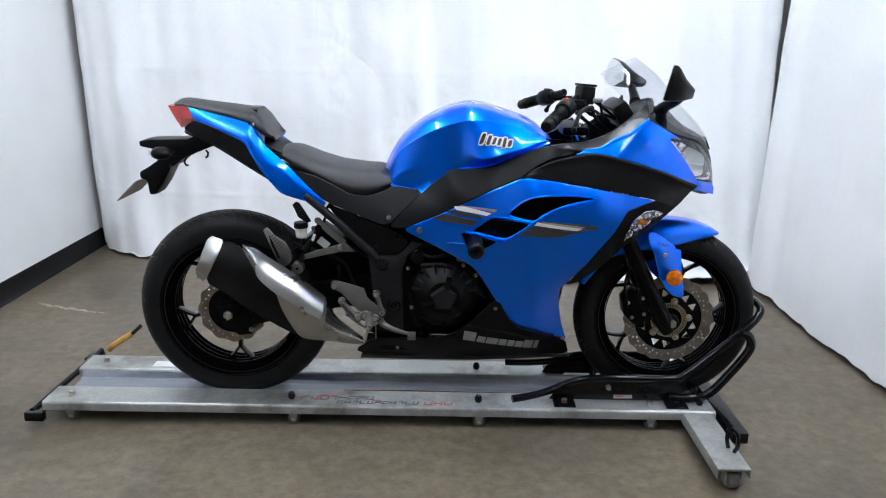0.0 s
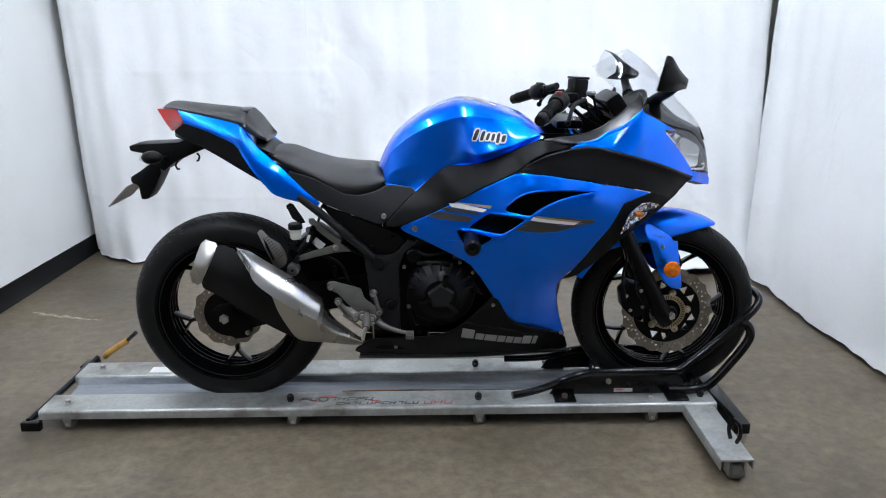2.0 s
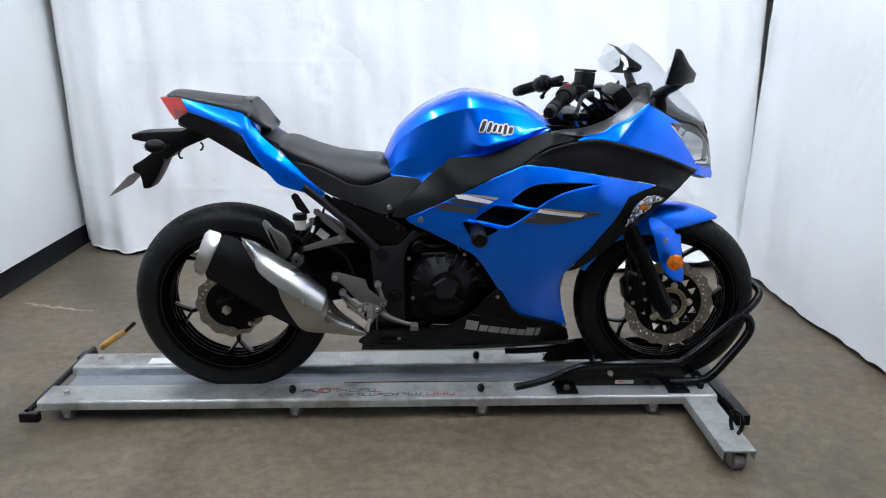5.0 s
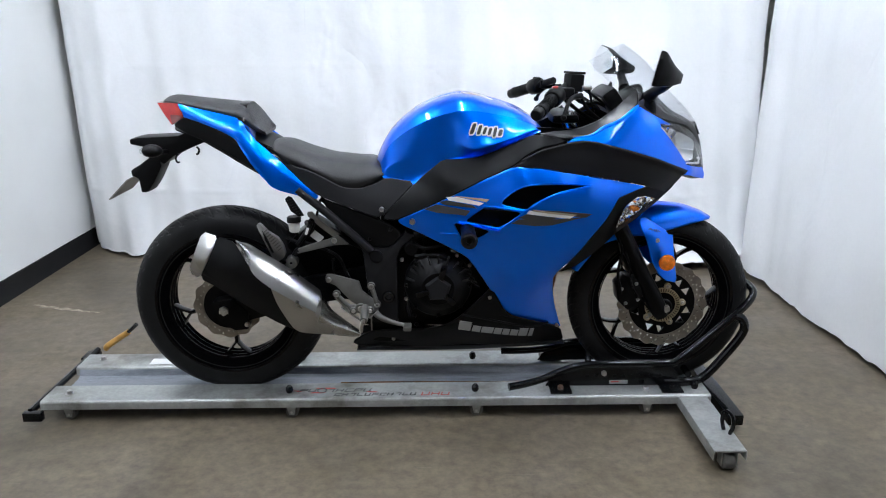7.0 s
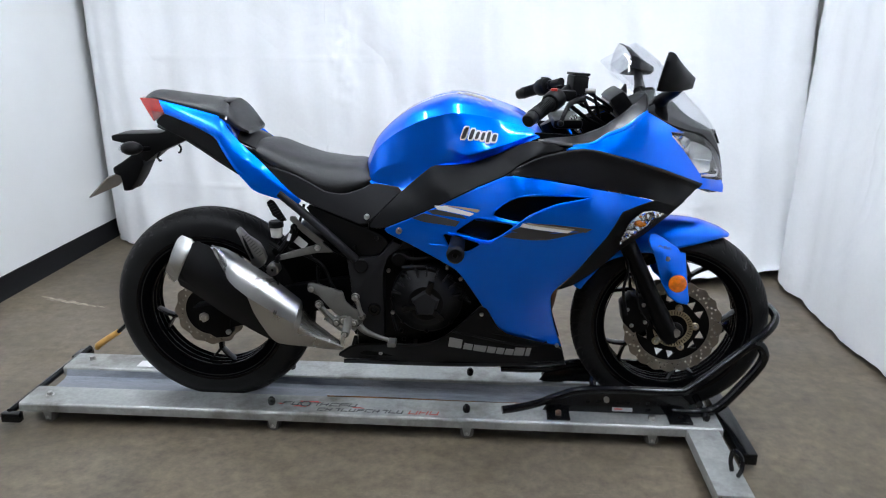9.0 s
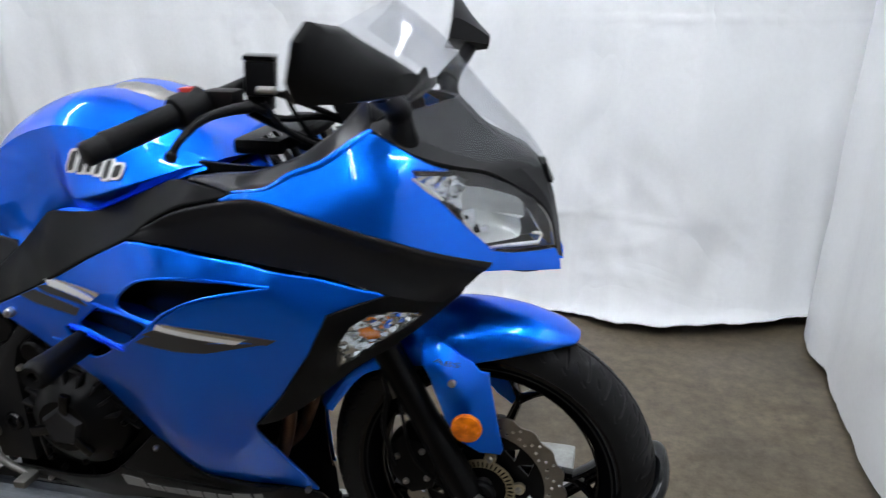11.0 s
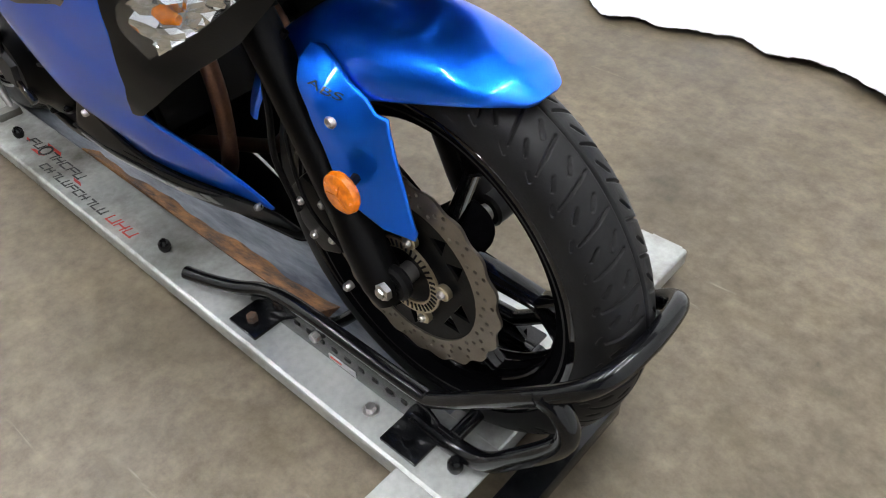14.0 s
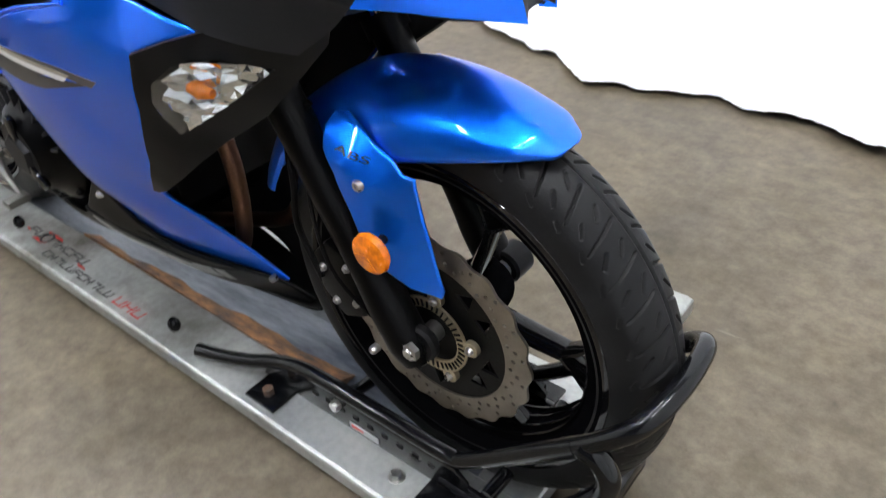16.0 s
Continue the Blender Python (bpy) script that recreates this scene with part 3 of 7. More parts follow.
def back_sheet(u, v):
    x, y = np.interp(u, hem_s, hem_run[:, 0]), np.interp(u, hem_s, hem_run[:, 1])
    top = 1.74
    k = min(1.0, v ** 0.55)
    ragged = 0.012 * noise.noise((u * 40, 0.3, 0)) + 0.004 * noise.noise((u * 160, 0.7, 0))
    lifted = 0.03 * min(1.0, max(0.0, (x - 1.45) / 0.5))
    y -= 1.45 * lifted
    gap = 0.018 + 0.008 * math.exp(-((x - 1.65) / 0.35) ** 2) + lifted
    z = (gap + ragged) * (1 - v) + 2.75 * v
    yy = y * (1 - k) + top * k
    seam = 0.004 * math.exp(-((z - 1.04) / 0.006) ** 2) + 0.004 * math.exp(-((z - 0.37) / 0.006) ** 2)
    crush = math.exp(-((x - 0.11) / 0.07) ** 2) * math.exp(-((z - 1.05) / 0.28) ** 2)
    crush += 0.6 * math.exp(-((x - 0.5) / 0.12) ** 2) * math.exp(-((z - 0.75) / 0.2) ** 2) + 0.7 * math.exp(-((x - 1.15) / 0.1) ** 2) * math.exp(-((z - 0.25) / 0.16) ** 2)
    slant = math.exp(-((x - 1.28) / 0.3) ** 2) * math.exp(-((z - 0.5) / 0.3) ** 2)
    yy += crush * (0.012 * noise.noise((x * 16, z * 11, 1.7)) + 0.007 * noise.noise((x * 34, z * 26, 5.1))) + 0.009 * slant * math.sin(30 * (x * 0.75 - z * 0.65)) * (0.6 + noise.noise((x * 5, z * 5, 2.0)))
    yy += 0.006 * noise.noise((x * 6, z * 4.5, 9.3))
    low = math.exp(-((x - 1.75) / 0.5) ** 2) * math.exp(-((z - 0.25) / 0.3) ** 2)
    yy += low * (0.014 * abs(noise.noise((x * 7 + z * 4, z * 6, 3.3))) + 0.02 * abs(noise.noise((x * 3 - z * 2, z * 4, 6.1))))
    return x + 0.04 * v * (0.7 if x < 0 else x - 0.5), yy + folds(u * 1.6, z) - seam, z


us = np.linspace(0, 1, 380)
vs = np.concatenate([np.linspace(0, 0.02, 5), np.linspace(0.028, 1, 210)])
back = tagged(part("backdrop_back", sheet(back_sheet, us, vs, 0.0015), CURTAIN, None, sharp=80), "white creased backdrop sheet hanging just above the floor", "backdrop sheet", "backdrop sheets")


hem_pts = [back_sheet(u, 0.0) for u in np.linspace(0, 1, 420)]
part("hem", tube([(x, y - 0.002 + 0.002 * noise.noise((x * 70, 1, 2)), z + 0.003 + 0.003 * noise.noise((x * 90, 4, 1))) for x, y, z in hem_pts], 0.0042, 7, 1, False), CURTAIN, back, "frayed white rolled hem")


def side_sheet(u, v):
    y = 1.62 - 4.4 * u
    ragged = 0.008 * noise.noise((u * 60, 5.3, 0)) + 0.003 * noise.noise((u * 220, 1.7, 0))
    z = (0.02 + ragged) * (1 - v) + 2.75 * v
    x = 2.245 + 0.1 * v + 0.06 * (u ** 2) * 4 * (1 - v)
    roll = 0.1 * math.exp(-u * 26)
    return x + roll + folds(u * 1.4 + 3.7, z) * 0.55, y, z


tagged(part("backdrop_side", sheet(side_sheet, np.linspace(0, 1, 220), vs, 0.0015), CURTAIN, None, sharp=80), "smoother white backdrop sheet closing the side of the bay", "backdrop sheet", "backdrop sheets")


def ceiling_light(x, y):
    t = thing("ceiling_light", (x, y, HEIGHT), "lit rectangular ceiling light with white metal frame", "ceiling light", "ceiling lights")
    w, d = 0.075, 0.6
    f = Shape()
    for lo, hi in (((x - w, y - d, HEIGHT - 0.05), (x - w + 0.02, y + d, HEIGHT - 0.004)), ((x + w - 0.02, y - d, HEIGHT - 0.05), (x + w, y + d, HEIGHT - 0.004)),
                   ((x - w + 0.02, y - d, HEIGHT - 0.05), (x + w - 0.02, y - d + 0.02, HEIGHT - 0.004)), ((x - w + 0.02, y + d - 0.02, HEIGHT - 0.05), (x + w - 0.02, y + d, HEIGHT - 0.004))):
        f.join(block(lo, hi, 0.002))
    part("frame", f, WALL, t)
    part("diffuser", block((x - w + 0.02, y - d + 0.02, HEIGHT - 0.03), (x + w - 0.02, y + d - 0.02, HEIGHT - 0.01), 0), LAMP, t)


# The last light, at (-0.95, -2.4), is added to brighten the west wall.
for lx, ly in ((-0.75, 0.6), (0.75, 0.5), (2.0, 0.5), (-0.9, -0.9), (0.75, -0.95), (2.0, -0.95), (0.75, -2.5), (-0.95, -2.4)):
    ceiling_light(lx, ly)


# ---- dolly ----
RAIL_TOP = 0.075
dolly = thing("motorcycle_dolly", (0.5, 0, 0), "low galvanised steel motorcycle dolly on small casters", "dolly")


def rail(y0, y1, lip):
    """A folded channel: flat top, two short flanges."""
    t = 0.003
    o = [(y0, 0.046), (y0, RAIL_TOP - 0.008), (y0 + 0.002, RAIL_TOP - 0.003), (y0 + 0.007, RAIL_TOP), (y1 - 0.003, RAIL_TOP), (y1, RAIL_TOP - 0.003), (y1, lip),
         (y1 - t, lip), (y1 - t, RAIL_TOP - 0.004), (y0 + t + 0.004, RAIL_TOP - 0.004), (y0 + t, RAIL_TOP - 0.009), (y0 + t, 0.046)]
    return loft([[(x, y, z) for y, z in o] for x in (-0.6, -0.2, 0.2, 0.6, 1.0, 1.3, 1.555)], 1)


part("rail", rail(-0.172, -0.056, 0.05), GALV, dolly, "", 15)
part("rail", rail(0.082, 0.198, 0.05), GALV, dolly, "", 15)
trough = [(-0.052, 0.066), (-0.046, 0.047), (-0.03, 0.043), (0.056, 0.043), (0.07, 0.048), (0.079, 0.068), (0.079, 0.03), (-0.052, 0.03)]
part("trough", loft([[(x, y, z) for y, z in trough] for x in (-0.585, 0.5, 1.54)], 1), GALV_DIRTY, dolly, "scuffed blue-grey wheel trough")
part("rust_strip", loft([[(x, -0.055 - 0.003 * math.sin(x * 9), 0.0765), (x, -0.026 + 0.03 * (x - 0.35) + 0.004 * math.sin(x * 23) + 0.002 * math.sin(x * 61), 0.0475), (x, -0.03, 0.0435), (x, -0.055, 0.06)] for x in np.linspace(0.35, 1.14, 34)], 2), RUST, dolly, "rust-eaten trough lip")
beam = [(1.448, 0.068), (1.45, 0.071), (1.54, 0.071), (1.543, 0.068), (1.543, 0.04), (1.54, 0.04), (1.539, 0.066), (1.451, 0.066), (1.451, 0.04), (1.448, 0.04)]
part("crossbeam", loft([[(x, y, z) for x, z in beam] for y in (-0.497, -0.18, 0.2, 0.485)], 1), GALV, dolly)
part("front_bar", block((1.575, -0.27, 0.02), (1.625, 0.14, 0.055), 0.004), TUBE_BLACK, dolly, "black steel bar across the front")
part("rear_bar", tube([(-0.6, 0.26, 0.066), (-0.615, 0.05, 0.055), (-0.635, -0.17, 0.04)], 0.011, 8, 3), TUBE_BLACK, dolly)
part("rear_plate", block((-0.65, -0.195, 0.016), (-0.59, -0.172, 0.046), 0.003), TUBE_BLACK, dolly)
part("rear_plate", block((-0.64, 0.2, 0.02), (-0.59, 0.27, 0.06), 0.006), TUBE_BLACK, dolly)


def caster(x, y):
    f = Shape()
    for d in (-0.017, 0.017):
        f.join(plate([(x - 0.016, 0.046), (x + 0.016, 0.046), (x + 0.008, 0.012), (x - 0.008, 0.012)], y + d - 0.0015, y + d + 0.0015, 0))
    f.join(block((x - 0.022, y - 0.022, 0.043), (x + 0.022, y + 0.022, 0.047), 0.001))
    c = part("caster", f, GALV, dolly)
    part("wheel", lathe([(0.004, -0.013), (0.018, -0.013), (0.021, -0.01), (0.021, 0.01), (0.018, 0.013), (0.004, 0.013)], 20, (x, y, 0.0212)), CASTER, c)
    part("axle", rod((x, y - 0.021, 0.0212), (x, y + 0.021, 0.0212), 0.004, 8), BOLT, c)


for cx, cy in ((-0.52, -0.14), (0.2, -0.14), (0.8, -0.14), (1.355, -0.14), (-0.52, 0.16), (0.2, 0.16), (0.8, 0.16), (1.355, 0.16)):
    caster(cx, cy)
for cy in (-0.47, 0.47):
    x = 1.5
    f = block((x - 0.03, cy - 0.024, 0.062), (x + 0.03, cy + 0.024, 0.066), 0.001)
    for d in (-0.022, 0.022):
        f.join(plate([(x + d - 0.0015, 0.063), (x + d + 0.0015, 0.063), (x + d + 0.0015, 0.014), (x + d - 0.0015, 0.014)], cy - 0.016, cy + 0.016, 0))
    c = part("caster", f, GALV, dolly)
    wheel = lathe([(0.004, -0.017), (0.022, -0.017), (0.026, -0.013), (0.026, 0.013), (0.022, 0.017), (0.004, 0.017)], 24, (0, 0, 0))
    part("wheel", wheel.moved(pose(x, cy, 0.0262, 0, 0, 90)), CASTER, c)

for x, y in ((0.19, -0.122), (0.797, -0.124), (1.517, -0.121), (0.8, 0.13), (0.19, 0.13), (1.517, 0.13)):
    part("rubber_stop", lathe([(0.0001, 0.024), (0.006, 0.024), (0.011, 0.018), (0.012, 0.008), (0.009, 0.0)], 14, (0, 0, 0)).moved(pose(x, y, RAIL_TOP, 90)), TUBE_BLACK, dolly, "black domed stop bolt")
for x, y in ((-0.53, -0.115), (-0.53, 0.15), (1.355, -0.128), (1.48, -0.08)):
    s = lathe([(0.0001, 0.009), (0.008, 0.009), (0.009, 0.007), (0.009, 0.0)], 6, (0, 0, 0)).moved(pose(x, y, RAIL_TOP + 0.002, 90))
    part("bolt", s.join(lathe([(0.0001, 0.002), (0.013, 0.002), (0.013, 0.0)], 16, (0, 0, 0)).moved(pose(x, y, RAIL_TOP, 90))), BOLT, dolly)
for y in (-0.4,):
    part("tie_loop", tube([(1.5, y - 0.012, 0.075), (1.5, y - 0.022, 0.1), (1.5, y - 0.018, 0.13), (1.5, y, 0.138), (1.5, y + 0.018, 0.13), (1.5, y + 0.022, 0.1), (1.5, y + 0.012, 0.075)], 0.006, 8, 4).moved(Matrix.Translation((1.52, y, 0)) @ pose(0, 0, 0, 0, 0, 22) @ Matrix.Translation((-1.5, -y, 0))), TUBE_BLACK, dolly, "black steel tie-down loop")


def print_bar(x0, x1, y0, y1, m, skew=0.0):
    z = RAIL_TOP
    part("print_mark", Shape().add([(x0 + skew, y0, z + 0.0006), (x1 + skew, y0, z + 0.0006), (x1, y1, z + 0.0006), (x0, y1, z + 0.0006),
                                    (x0 + skew, y0, z - 0.001), (x1 + skew, y0, z - 0.001), (x1, y1, z - 0.001), (x0, y1, z - 0.001)],
                                   [(0, 1, 2, 3), (0, 4, 5, 1), (1, 5, 6, 2), (2, 6, 7, 3), (3, 7, 4, 0)]), m, dolly)


def print_glyph(x, y, w, h, m, kind, skew):
    """One unreadable mark: a few strokes inside a slanted box."""
    t = 0.0035
    strokes = ((0, 0, 1, 0), (0, 1, 1, 1), (0, 0, 0, 1), (1, 0, 1, 1), (0, 0.5, 1, 0.5))
    for i in ((0, 2, 3), (1, 2, 4), (0, 1, 2), (2, 3, 4), (1, 3), (0, 2))[kind % 6]:
        ax, ay, bx, by = strokes[i]
        x0, x1, y0, y1 = x + ax * (w - t), x + bx * (w - t) + t, y + ay * (h - t), y + by * (h - t) + t
        lean = -skew * (y0 + y1 - 2 * y) / (2 * h)
        print_bar(x0 + lean, x1 + lean, y0, y1, m, -skew * (y1 - y0) / h * -1 if ax == bx else 0.0)


for k in range(8):
    if k != 2:
        print_glyph(0.222 + 0.03 * k, -0.121, 0.023, 0.02, BLACK_DECAL, k * 5 + 1, -0.006)
for k in range(11):
    print_glyph(0.34 + 0.0245 * k, -0.151, 0.018, 0.018, BLACK_DECAL, k * 7 + 2, -0.005)
for k in range(3):
    print_glyph(0.622 + 0.032 * k, -0.152, 0.026, 0.021, RED_DECAL, k * 3, -0.005)
print_bar(0.205, 0.22, -0.118, -0.113, RED_DECAL, 0.01)
print_bar(0.27, 0.33, -0.101, -0.094, RED_DECAL, 0.012)
print_bar(0.27, 0.31, -0.13, -0.123, RED_DECAL, -0.012)
print_bar(0.44, 0.47, -0.128, -0.122, RED_DECAL, 0.012)
ring = lathe([(0.012, 0.0), (0.012, 0.0008), (0.017, 0.0008), (0.017, 0.0)], 24, (0, 0, 0)).moved(pose(0.295, -0.112, RAIL_TOP + 0.0002, 90))
part("print_mark", ring, BLACK_DECAL, dolly)
part("paper_label", block((-0.35, 0.105, RAIL_TOP - 0.001), (-0.27, 0.15, RAIL_TOP + 0.001), 0), WHITE_DECAL, dolly, "white paper label")

lever = thing("dolly_lever", (-0.55, 0.24, 0.08), "yellow-brown wooden lever with a black tip beside the dolly", "lever")
part("shaft", tube([(-0.56, 0.24, 0.076), (-0.545, 0.232, 0.095), (-0.45, 0.2, 0.161)], (0.009, 0.011, 0.012, 0.01), 10, 4), WOOD_HANDLE, lever)
part("tip", rod((-0.452, 0.2, 0.1595), (-0.414, 0.19, 0.194), 0.007, 10), TUBE_BLACK, lever)

chock = thing("wheel_chock", (1.3, 0, RAIL_TOP), "black tubular steel front wheel chock bolted to the dolly", "wheel chock")


def chock_side(s):
    m = Matrix.Diagonal((1, s, 1, 1))
    top = tube([(0.905, -0.144, 0.097), (0.96, -0.132, 0.102), (1.02, -0.116, 0.112), (1.07, -0.1, 0.126), (1.13, -0.098, 0.146), (1.2, -0.098, 0.153), (1.3, -0.098, 0.154), (1.43, -0.098, 0.155), (1.475, -0.098, 0.174), (1.63, -0.094, 0.313)], 0.0125, 14, 5)
    part("top_tube", top.moved(m), TUBE_BLACK, chock)
    low = tube([(1.42, -0.1, 0.089), (1.5, -0.1, 0.089), (1.555, -0.1, 0.108), (1.615, -0.098, 0.18), (1.66, -0.096, 0.245), (1.671, -0.095, 0.282), (1.658, -0.094, 0.31), (1.635, -0.094, 0.318)], 0.0145, 14, 5)
    part("lower_tube", low.moved(m), TUBE_BLACK, chock)
    pl = plate([(1.03, 0.079), (1.045, 0.105), (1.16, 0.145), (1.44, 0.147), (1.47, 0.12), (1.46, 0.079)], -0.104, -0.098, 0.001)
    side = part("side_plate", pl.moved(m), TUBE_BLACK, chock)
    for k in range(9):
        hx = 1.16 + 0.03 * k
        part("slot", block((hx, -0.1055 if s > 0 else 0.1035, 0.111), (hx + 0.011, -0.1035 if s > 0 else 0.1055, 0.119), 0.0), RUBBER, side)
    if s > 0:
        part("sticker", block((1.24, -0.1062, 0.086), (1.3, -0.1042, 0.098), 0.0), SILVER_DECAL, side, "white sticker with a red mark")
        part("sticker_mark", block((1.245, -0.1072, 0.092), (1.27, -0.1057, 0.096), 0.0), RED_DECAL, side)
    for fx in (1.075, 1.437):
        foot = block((fx - 0.035, -0.156, RAIL_TOP), (fx + 0.035, -0.098, RAIL_TOP + 0.007), 0.002)
        f = part("foot_plate", foot.moved(m), TUBE_BLACK, chock)
        sc = lathe([(0.0001, 0.012), (0.009, 0.012), (0.01, 0.009), (0.01, 0.0)], 6, (0, 0, 0)).moved(pose(fx, -0.132 * s, RAIL_TOP + 0.007, 90))
        part("bolt", sc, RUST if fx < 1.2 else TUBE_BLACK, f)
    sc = lathe([(0.0001, -0.012), (0.008, -0.012), (0.009, -0.008), (0.009, 0.0)], 6, (0, 0, 0))
    part("bolt", sc.moved(m @ Matrix.Translation((1.22, -0.105, 0.126))), BOLT, side)


chock_side(1)
chock_side(-1)
hoop = [(1.615, -0.0945, 0.3), (1.65, -0.091, 0.331), (1.685, -0.082, 0.366), (1.702, -0.06, 0.385), (1.708, -0.02, 0.39)]
part("front_hoop", tube(hoop + [(x, -y, z) for x, y, z in reversed(hoop)], 0.0125, 14, 5), TUBE_BLACK, chock)
part("cradle_bar", tube([(1.2, -0.1, 0.128), (1.2, -0.04, 0.09), (1.2, 0.04, 0.09), (1.2, 0.1, 0.128)], 0.011, 10, 4), TUBE_BLACK, chock)
part("cradle_bar", rod((1.5, -0.1, 0.115), (1.5, 0.1, 0.115), 0.011, 10), TUBE_BLACK, chock)


# ---- motorcycle ----
bike = thing("motorcycle", (0.7, 0, 0.046), "metallic blue and black sport motorcycle standing upright on the dolly", "motorcycle")
REAR, FRONT = (0.0, 0.0, 0.36), (1.405, 0.0, 0.35)


# -- wheels --
SIPES = ((0.0, 0.008, 0.02, 0.052), (0.045, 0.01, 0.064, 0.05), (0.09, 0.008, 0.108, 0.052), (0.024, 0.012, 0.04, 0.023), (0.03, 0.036, 0.042, 0.047), (0.07, 0.014, 0.084, 0.024),
         (0.076, 0.038, 0.088, 0.047), (0.113, 0.014, 0.127, 0.024), (0.116, 0.036, 0.129, 0.046), (0.012, 0.056, 0.024, 0.062), (0.056, 0.056, 0.066, 0.06), (0.1, 0.056, 0.111, 0.061))


def tyre(centre, radius, half, n, m, count):
    """A road tyre: slanted tread grooves of soft section and one groove along the middle."""
    bead = 0.22
    a = np.linspace(0, math.pi, m + 1)
    c, s_ = -np.cos(a), np.sin(a)
    r, y = bead + (radius - bead) * s_ ** 0.62, half * c * (0.86 + 0.14 * s_ ** 0.5)
    arc = np.concatenate([[0], np.cumsum(np.hypot(np.diff(r), np.diff(y)))])
    arc -= arc[m // 2]
    th = 2 * math.pi * np.arange(n) / n
    pitch = 2 * math.pi * radius / count
    run, acr = np.meshgrid(th * radius, arc, indexing="ij")
    run = (run + np.where(acr > 0, pitch / 2, 0)) % pitch
    dist = np.full(run.shape, 1.0)
    for p0, q0, p1, q1 in SIPES:
        k = pitch / 0.133
        p0, p1 = p0 * k, p1 * k
        for off in (-pitch, 0, pitch):
            dp, dq = p1 - p0, q1 - q0
            t = np.clip(((run - p0 - off) * dp + (np.abs(acr) - q0) * dq) / (dp * dp + dq * dq), 0, 1)
            wide = 1 + 0.25 * np.sin(math.pi * t)
            dist = np.minimum(dist, np.hypot(run - p0 - off - t * dp, np.abs(acr) - q0 - t * dq) / wide)
    dist = np.minimum(dist, np.abs(acr) * 0.8)
    k = np.clip((0.0018 - dist) / 0.0011, 0, 1)
    rr = r[None, :] - 0.0045 * k * k * (3 - 2 * k)
    pts = np.stack([centre[0] + rr * np.sin(th)[:, None], centre[1] + np.broadcast_to(y, rr.shape), centre[2] + rr * np.cos(th)[:, None]], 2).reshape(-1, 3)
    L = m + 1
    faces = [(i * L + k, i * L + k + 1, ((i + 1) % n) * L + k + 1, ((i + 1) % n) * L + k) for i in range(n) for k in range(m)]
    return Shape().add(pts, faces)


def rim(centre, half, hub, spoke_y, parent, name="rim", turn=0.35):
    cx, cy, cz = centre
    prof = [(0.205, -half * 0.4), (0.214, -half * 0.75), (0.228, -half * 0.92), (0.232, -half), (0.226, -half), (0.214, -half * 0.88), (0.203, -half * 0.74), (0.197, -half * 0.3),
            (0.197, half * 0.3), (0.203, half * 0.74), (0.214, half * 0.88), (0.226, half), (0.232, half), (0.228, half * 0.92), (0.214, half * 0.75), (0.205, half * 0.4)]
    r = part(name, lathe(prof, 96, centre, True), BLACK_RIM, parent)
    for sd in (-1, 1):
        lip = [(0.214, half * 0.86), (0.224, half * 0.97), (0.232, half * 1.02), (0.237, half * 1.02), (0.239, half * 0.96), (0.236, half * 0.9), (0.22, half * 0.82)]
        part("rim_lip", lathe([(p, q * sd) for p, q in (lip if sd < 0 else lip[::-1])], 96, centre, True), BLACK_GLOSS, r, "gloss black rim edge")
    # Gloss rings added to the barrel to draw its thin highlights.
    for sd in (-0.55, -0.2, 0.2, 0.55):
        part("glint_ring", lathe([(0.1985, half * sd - 0.002), (0.1955, half * sd - 0.001), (0.1955, half * sd + 0.001), (0.1985, half * sd + 0.002)], 96, centre, True), BLACK_GLOSS, r)
    part("hub", lathe([(0.012, -spoke_y - 0.02), (0.036, -spoke_y - 0.02), (0.04, -spoke_y - 0.012), (hub, -0.02), (hub, 0.02), (0.04, spoke_y + 0.012), (0.036, spoke_y + 0.02), (0.012, spoke_y + 0.02)], 40, centre), BLACK_RIM, parent)
    for k in range(5):
        a = 2 * math.pi * k / 5 + turn
        s = Shape()

        def at(r_, t_, y_):
            return (cx + r_ * math.sin(a + t_), cy + y_, cz + r_ * math.cos(a + t_))
        def bar(r0, t0, r1, t1, w0, w1, d0, d1):
            secs = []
            for f in (0, 0.5, 1):
                r_, t_ = r0 + (r1 - r0) * f, t0 + (t1 - t0) * f
                w, d = w0 + (w1 - w0) * f, d0 + (d1 - d0) * f
                secs.append([at(r_, t_ - w / r_, -d * 0.6), at(r_, t_ - w * 0.5 / r_, -d), at(r_, t_ + w * 0.5 / r_, -d), at(r_, t_ + w / r_, -d * 0.6),
                             at(r_, t_ + w / r_, d * 0.6), at(r_, t_ + w * 0.5 / r_, d), at(r_, t_ - w * 0.5 / r_, d), at(r_, t_ - w / r_, d * 0.6)])
            return loft(secs, 2)
        s.join(bar(hub - 0.008, 0, 0.156, 0, 0.0095, 0.0065, 0.02, 0.016))
        s.join(bar(0.15, 0, 0.203, 0.22, 0.0055, 0.0055, 0.015, 0.016))
        s.join(bar(0.15, 0, 0.203, -0.22, 0.0055, 0.0055, 0.015, 0.016))
        part("spoke", s, BLACK_GLOSS, r)
    return r


